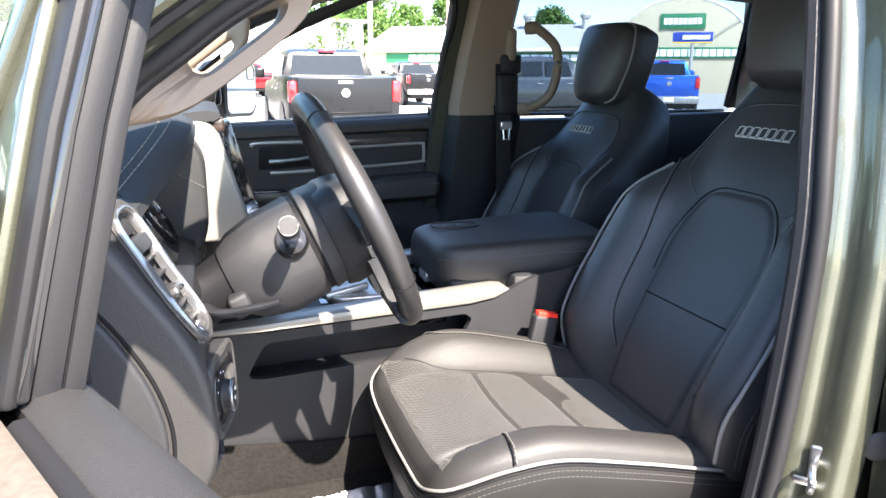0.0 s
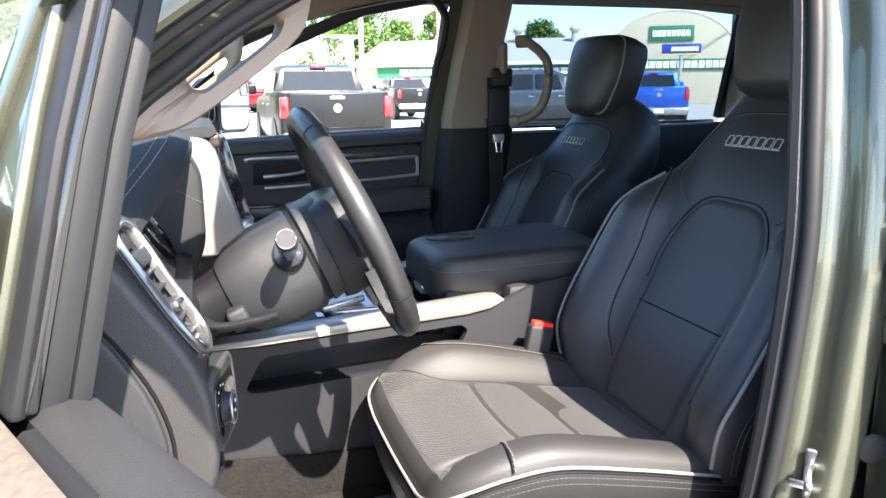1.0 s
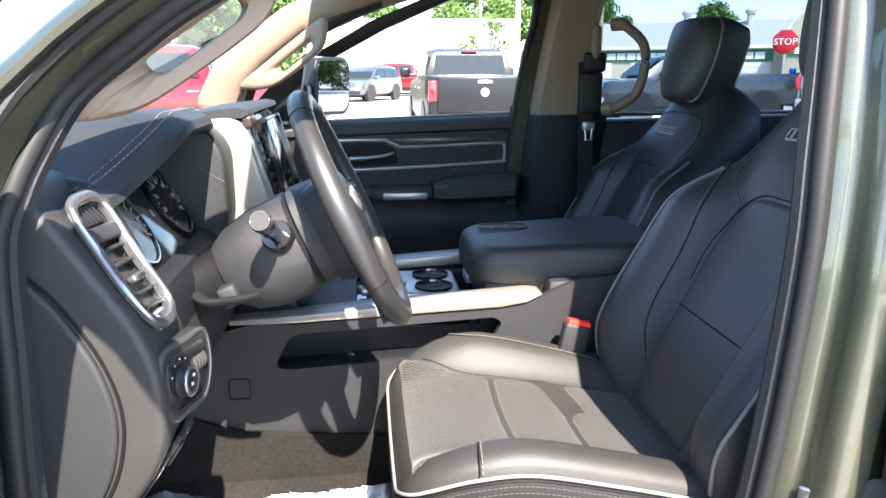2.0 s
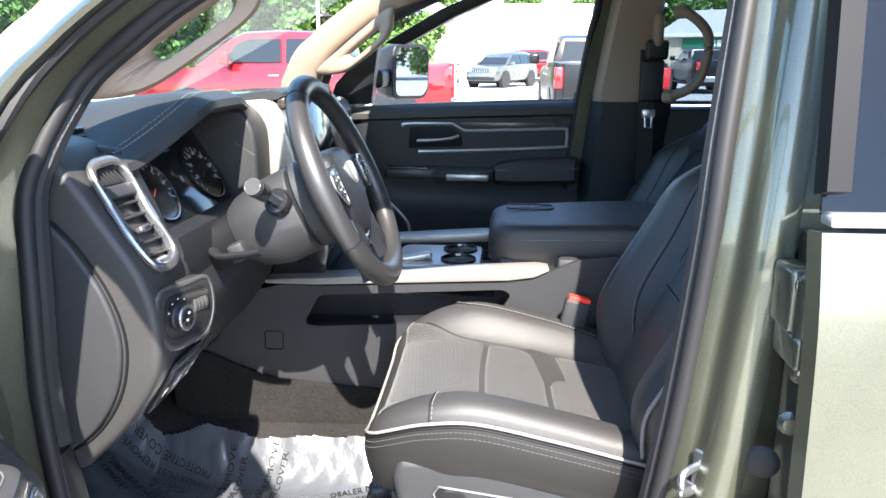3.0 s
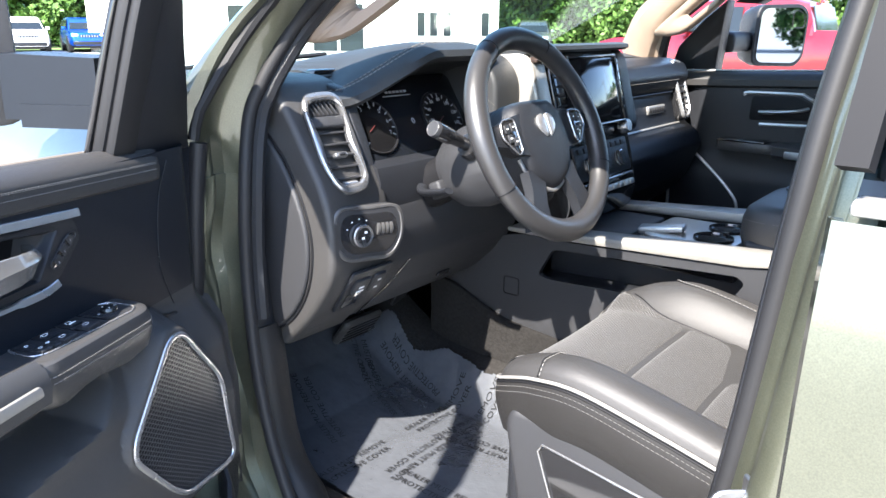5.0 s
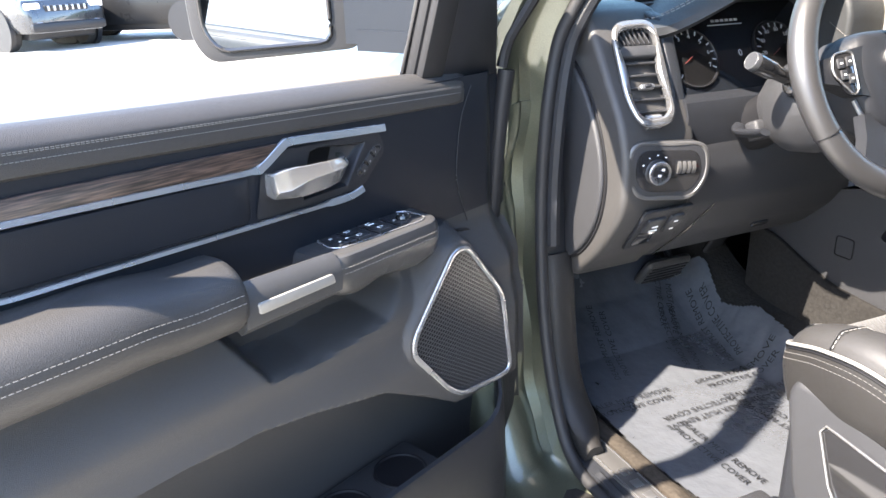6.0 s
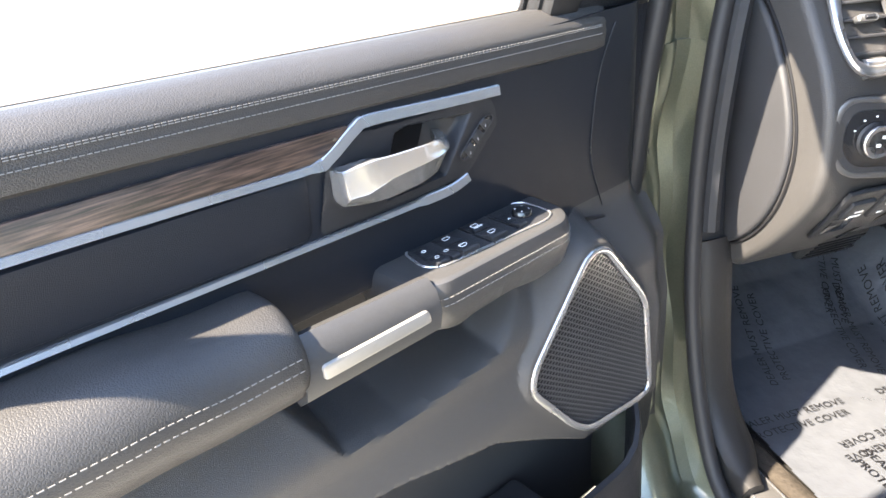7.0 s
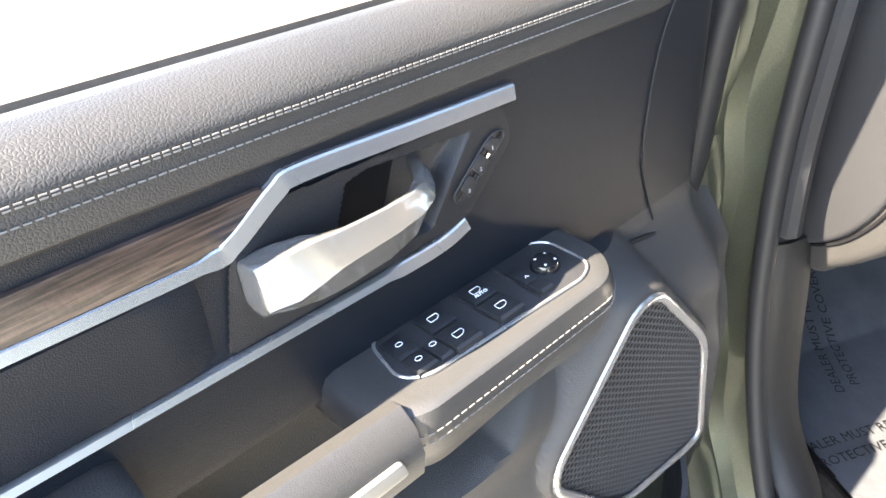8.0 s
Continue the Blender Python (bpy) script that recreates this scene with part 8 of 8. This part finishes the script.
pickup(BLUEP, "bright blue pickup seen from behind", pose(14.6, 22.0, 0, 0, 0, 62))
pickup(REDP, "red pickup far across the lot", pose(5.0, 48, 0, 0, 0, 200))
suv(SILVERP, "silver sport utility car facing the truck", pose(-0.55, 38, 0, 0, 0, -118))
suv(SILVERP, "silver sport utility car parked before the trees", pose(-20.4, 34, 0, 0, 0, -60))
suv(BLACKP, "black sport utility car standing far off", pose(2.6, 50, 0, 0, 0, -100))
suv(GREYP, "dark grey compact sport utility car", pose(-16.6, -0.2, 0, 0, 0, 30))
suv(BLACKP, "black sport utility car beside a grey one", pose(-17.2, 3.4, 0, 0, 0, 60))
suv(material("white_paint", (0.75, 0.75, 0.75), 0.3, coat=1), "white car parked near the grass", pose(-38, 17, 0, 0, 0, -20))
suv(BLUEP, "blue car parked near the grass", pose(-38, 20, 0, 0, 0, -20))

# light poles, wires and signs
GALV = material("galvanised_pole", (0.35, 0.35, 0.34), 0.6, metal=0.3)
def light_pole(x, y, h, r, arm):
    p = thing("light_pole", "grey steel lamp post on a concrete foot", "lamp post", pose(x, y, 0), "lamp posts")
    part("pole", lathe([(r, 0.0), (r * 0.95, h * 0.4), (r * 0.75, h)], pose(x, y, 0), 14), GALV, p)
    part("foot", lathe([(r * 2.4, 0.0), (r * 2.4, 0.5), (r * 1.4, 0.55)], pose(x, y, 0), 16), CONCRETE, p)
    part("arm", tube(spline([(x, y, h - 0.3), (x + arm * 0.5, y, h + 0.15), (x + arm, y, h + 0.2)], 4), r * 0.45, 8), GALV, p)
    part("lamp_head", box(x + arm - 0.3, x + arm + 0.35, y - 0.15, y + 0.15, h + 0.12, h + 0.28, 0.04), GALV, p)
light_pole(5.1, 24.0, 9.0, 0.085, -1.6)
light_pole(7.3, 46.0, 8.0, 0.09, 1.8)
light_pole(-9.0, 40.0, 8.5, 0.1, 1.5)
POLEWOOD = material("weathered_pole_wood", (0.22, 0.17, 0.12), 0.9, grain=0.5, size=0.02)
for x, y in ((14.0, 44.0), (52.0, 46.0), (-14, 52), (-20.5, 54)):
    p = thing("utility_pole", "weathered wooden utility pole", "utility pole", pose(x, y, 0), "utility poles")
    part("pole", lathe([(0.16, 0), (0.13, 9.5)], pose(x, y, 0), 12), POLEWOOD, p)
    part("crossarm", box(x - 1.2, x + 1.2, y - 0.06, y + 0.06, 9.0, 9.14, 0.01), POLEWOOD, p)
wires = thing("overhead_wires", "thin black overhead wires", "wires", pose(33, 45, 9))
for k in (-1.1, 0.0, 1.1):
    part("wire", tube([(14 + 38 * t + k, 44 + 2 * t, 9.15 - 1.4 * math.sin(math.pi * t)) for t in frange(0, 1, 14)], 0.02, 5), RUBBER, wires)

# buildings
CREAM = material("cream_painted_block", (0.46, 0.41, 0.30), 0.85, grain=0.3, size=0.03)
WHITEW = material("white_painted_wall", (0.62, 0.60, 0.57), 0.8, grain=0.2, size=0.02)
METALROOF = material("ribbed_metal_roof", (0.40, 0.39, 0.37), 0.6, metal=0.05, grain=0.2, size=0.05)
SIGNGREEN = material("green_sign", (0.02, 0.16, 0.07), 0.5)
SIGNBLUE = material("blue_sign", (0.02, 0.05, 0.3), 0.4)
SIGNYEL = material("yellow_sign", (0.7, 0.5, 0.04), 0.5)

def sign_bars(parent, m, n, w, h, mat):
    """A row of plain bars where the writing stands."""
    for i in range(n):
        part("letter_bar", moved(box(-w * 0.42, w * 0.42, -0.02, 0.02, -h / 2, h / 2, 0), m @ pose((i - (n - 1) / 2) * w, 0, 0)), mat, parent)

shop = thing("tyre_shop", "cream tyre shop with an arched front and long ribbed metal roof", "building", pose(34, 50, 0, 0, 0, -34), local=True)
arch = [(-4.6, 0.0), (4.6, 0.0), (4.6, 3.4)] + [(4.6 * math.cos(a), 3.4 + 3.3 * math.sin(a)) for a in frange(0.05, math.pi - 0.05, 14)] + [(-4.6, 3.4)]
front = part("arched_front", prism(arch, "y", 0, 0.4, 0.03), CREAM, shop, "cream arched front wall")
part("arch_coping", tube([(4.7 * math.cos(a), 0.1, 3.4 + 3.4 * math.sin(a)) for a in frange(0, math.pi, 20)], 0.14, 8), WHITEW, shop)
part("vault_roof", thick(loft([[(4.55 * math.cos(a), y, 3.4 + 3.2 * math.sin(a)) for a in frange(0, math.pi, 16)] for y in (0.4, 8, 16)], caps=False, closed=False), 0.1), METALROOF, shop)
part("side_walls", join(box(-4.6, -4.3, 0.4, 16, 0, 3.5, 0.02), box(4.3, 4.6, 0.4, 16, 0, 3.5, 0.02)), CREAM, shop)
sg = part("arch_sign", box(-1.6, 1.6, -0.12, -0.02, 4.6, 5.7, 0.02), SIGNGREEN, shop, "green sign with pale bars")
sign_bars(sg, pose(0, -0.13, 5.15), 8, 0.34, 0.45, WHITE)
sg = part("wall_sign", box(-4.4, 4.4, -0.12, -0.02, 2.5, 3.3, 0.02), SIGNGREEN, shop, "long green sign with pale bars")
sign_bars(sg, pose(0, -0.13, 2.9), 16, 0.5, 0.5, WHITE)
part("wing_wall", box(-26, -4.7, 2.0, 2.3, 0, 3.3, 0.03), CREAM, shop)
sg = part("wing_sign", box(-24, -5.5, 1.85, 1.98, 2.2, 3.0, 0.02), SIGNGREEN, shop, "long green sign with pale bars")
sign_bars(sg, pose(-14, 1.83, 2.6), 20, 0.8, 0.5, WHITE)
part("wing_roof", thick(field(lambda x, y: 3.3 + 2.3 * (y - 1.6) / 8, frange(-26.3, -4.7, 44), [1.6, 5, 9.6], lambda x, y, h: (x, y, h + 0.03 * (round(x * 2) % 2))), 0.08), METALROOF, shop, "ribbed metal roof")
part("eave_fascia", box(-26.3, -4.7, 1.45, 1.6, 3.1, 3.36, 0.02), WHITEW, shop)
for i in range(5):
    d = part("shop_door", box(-24 + 4 * i, -21.6 + 4 * i, 1.92, 2.0, 0.0, 2.1, 0.02), WHITEW, shop, "pale roller door")
    for k in range(5):
        part("door_panel", box(-23.9 + 4 * i, -21.7 + 4 * i, 1.90, 1.93, 0.06 + 0.41 * k, 0.44 + 0.41 * k, 0.01), WHITEW, d)
for x in (-13, -8):
    part("roof_vent", join(lathe([(0.3, 0.0), (0.3, 1.0)], pose(x, 8.0, 5.0), 12), lathe([(0.42, 1.0), (0.5, 1.25), (0.3, 1.5)], pose(x, 8.0, 5.0), 12)), METALROOF, shop, "round roof vent")
psg = thing("pole_sign", "blue and yellow sign panel on a steel pole", "sign", pose(28.3, 40.5, -0.75, 0, 0, -34), local=True)
part("pole", lathe([(0.1, 0), (0.1, 4.6)], Matrix(), 12), GALV, psg)
pn = part("panel", box(-1.15, 1.15, -0.12, 0.12, 3.95, 4.6, 0.03), SIGNBLUE, psg, "blue panel with white bars")
sign_bars(pn, pose(0.2, -0.13, 4.30), 8, 0.2, 0.26, WHITE)
part("stripe", box(-1.15, 1.15, -0.135, -0.122, 3.96, 4.03, 0), SIGNYEL, pn)
stop = thing("stop_sign", "red eight sided stop sign with white letters", "sign", pose(13.1, 22.6, 0, 0, 0, -30), local=True)
part("post", box(-0.03, 0.03, -0.02, 0.02, 0, 2.6, 0.005), GALV, stop)
octo = [(0.38 * math.cos(radians(22.5 + 45 * i)), 2.35 + 0.38 * math.sin(radians(22.5 + 45 * i))) for i in range(8)]
pn = part("panel", prism(octo, "y", -0.035, -0.022, 0.002), REDLAMP, stop)
part("stop_word", lettering("STOP", 0.28, pose(0, -0.038, 2.35, 90, 0, 0), 0.002), WHITE, pn)

def block(name, label, m, w, d, h, wall, roof, wins, gable=0.0):
    """A low building, its front along x at y = 0 facing -y; wins: (x, z, width, height)."""
    b = thing(name, label, "building", m, local=True)
    part("wall", box(-w / 2, w / 2, 0, d, 0, h, 0.04), wall, b)
    rf = [(-0.5, h), (d / 2, h + gable), (d + 0.5, h), (d + 0.5, h + 0.25), (d / 2, h + gable + 0.25), (-0.5, h + 0.25)]
    part("roof", prism(rf, "x", -w / 2 - 0.5, w / 2 + 0.5, 0.02), roof, b)
    for x, z, a, c in wins:
        f = part("window", box(x - a / 2 - 0.1, x + a / 2 + 0.1, -0.08, 0.0, z - 0.1, z + c + 0.1, 0.01), WHITEW, b, "framed window")
        part("pane", box(x - a / 2, x + a / 2, -0.10, -0.07, z, z + c, 0.0), CARGLASS, f)
    return b
block("workshop", "cream workshop with a low pitched roof", pose(-7.0, 52, 0, 0, 0, 20), 9, 12, 4.0, CREAM, METALROOF, [(-2.8, 0, 2.6, 2.9), (1.2, 0, 2.6, 2.9)], 1.2)
block("white_office", "white low office building with dark windows", pose(-31.108, 27.802, 0, 0, 0, 43), 21.5, 10, 4.0, WHITEW, WHITEW, [(1.45, 0.1, 1.25, 2.4), (2.85, 0.1, 1.25, 2.4), (6.55, 0.9, 0.4, 1.2), (7.22, 0.9, 0.4, 1.2), (7.95, 0.9, 0.4, 1.2), (10.0, 0.9, 0.4, 1.2), (-2.75, 1.0, 1.6, 1.4)])
block("white_shed", "long white metal shed across the road", pose(24, 84, 0, 0, 0, -14), 34, 14, 4.6, WHITEW, METALROOF, [(-10, 0, 3, 3), (-4, 0, 3, 3), (4, 1.2, 1.6, 1.2)], 1.6)
block("white_showroom", "long white showroom wall", pose(2.0, 74, 0, 0, 0, 0), 26, 14, 6.0, WHITEW, WHITEW, [(-8, 1, 2, 2), (8, 1, 2, 2)])
GRASS = material("roadside_grass", (0.10, 0.16, 0.04), 0.9, grain=0.6, size=0.05, var=0.4)
solo("grass_strip", field(lambda u, v: 0.05, frange(-58, -42, 8), frange(6, 40, 8), lambda u, v, h: (u, v, h)), GRASS, "strip of bright mown grass", "grass", kind="stuff")

# trees
LEAF = material("sunlit_leaves", (0.06, 0.12, 0.022), 0.55, var=0.5, size=0.4, spec=0.3)
BARK = material("grey_brown_bark", (0.12, 0.09, 0.07), 0.9, grain=0.6, size=0.03)
rng = random.Random(5)
def tree(seed, h, r):
    g = random.Random(seed)
    t = thing("tree", "leafy green deciduous tree in full summer crown", "tree", pose(0, 300 + 30 * seed, 0), "trees round the lot", local=True)
    part("trunk", tube(spline([(0, 0, 0), (0.1, 0.05, h * 0.25), (0.0, -0.1, h * 0.55)], 4), [0.3 - 0.02 * i for i in range(9)], 9), BARK, t)
    for k in range(7):
        a, e = g.uniform(0, 6.3), g.uniform(0.3, 0.9)
        z0 = h * g.uniform(0.22, 0.5)
        part("limb", tube([(0, 0, z0), (r * 0.35 * math.cos(a), r * 0.35 * math.sin(a), z0 + h * 0.15), (r * 0.7 * math.cos(a), r * 0.7 * math.sin(a), z0 + h * 0.3)], [0.12, 0.08, 0.03], 6), BARK, t)
    clumps = []
    for k in range(52):
        a, q = g.uniform(0, 6.3), math.sqrt(g.random())
        z = h * g.uniform(0.07, 0.98)
        w = r * math.sin(math.pi * min(max((z / h + 0.1) / 1.12, 0.05), 0.98)) ** 0.6
        clumps.append((q * w * math.cos(a), q * w * math.sin(a), z, r * g.uniform(0.2, 0.36)))
    verts, faces = [], []
    for cx, cy, cz, cr in clumps:
        for k in range(260):
            d = Vector((g.gauss(0, 1), g.gauss(0, 1), g.gauss(0, 0.8))).normalized() * cr * g.uniform(0.55, 1.05)
            n1 = Vector((g.gauss(0, 1), g.gauss(0, 1), g.gauss(0, 1))).normalized()
            n2 = n1.cross(Vector((g.gauss(0, 1), g.gauss(0, 1), g.gauss(0, 1)))).normalized()
            s = g.uniform(0.12, 0.27)
            c = Vector((cx, cy, cz)) + d
            i = len(verts)
            verts += [c + n1 * s, c + n2 * s * 0.6, c - n1 * s, c - n2 * s * 0.6]
            faces.append((i, i + 1, i + 2, i + 3))
    me = bpy.data.meshes.new("crown")
    me.from_pydata([tuple(q) for q in verts], [], faces)
    me.materials.append(LEAF)
    part("crown", me, LEAF, t, "crown of many small leaves")
    return t
kinds = [tree(1, 9.5, 4.2), tree(2, 8.0, 3.8), tree(3, 11.0, 4.6)]
spots = []
for k in range(15):
    for r in (54, 68):
        a = radians(-41 + 2.25 * k + rng.uniform(-0.5, 0.5) + (1.1 if r > 60 else 0))
        q = r + rng.uniform(-3, 3)
        spots.append((0.6 + q * math.sin(a), q * math.cos(a)))
spots += [(11.5, 78), (15.5, 82), (20, 95), (26, 100), (3, 88), (34, 105), (47, 100)]
spots += [(-30, 62), (-48, 48), (-54, 38), (-58, 28), (-40, 34), (-44, 30), (-47, 24), (-52, 20), (-46, 38), (-38, 42), (46, -6), (52, 4), (50, 14), (58, 24), (60, -14)]
for i, (x, y) in enumerate(spots):
    k = kinds[i % 3]
    s = rng.uniform(0.8, 1.15)
    if i < 3:
        k.matrix_basis = pose(x, y, 0, 0, 0, 40 * i)
    else:
        copy_thing(k, pose(x, y, 0, 0, 0, rng.uniform(0, 360)))
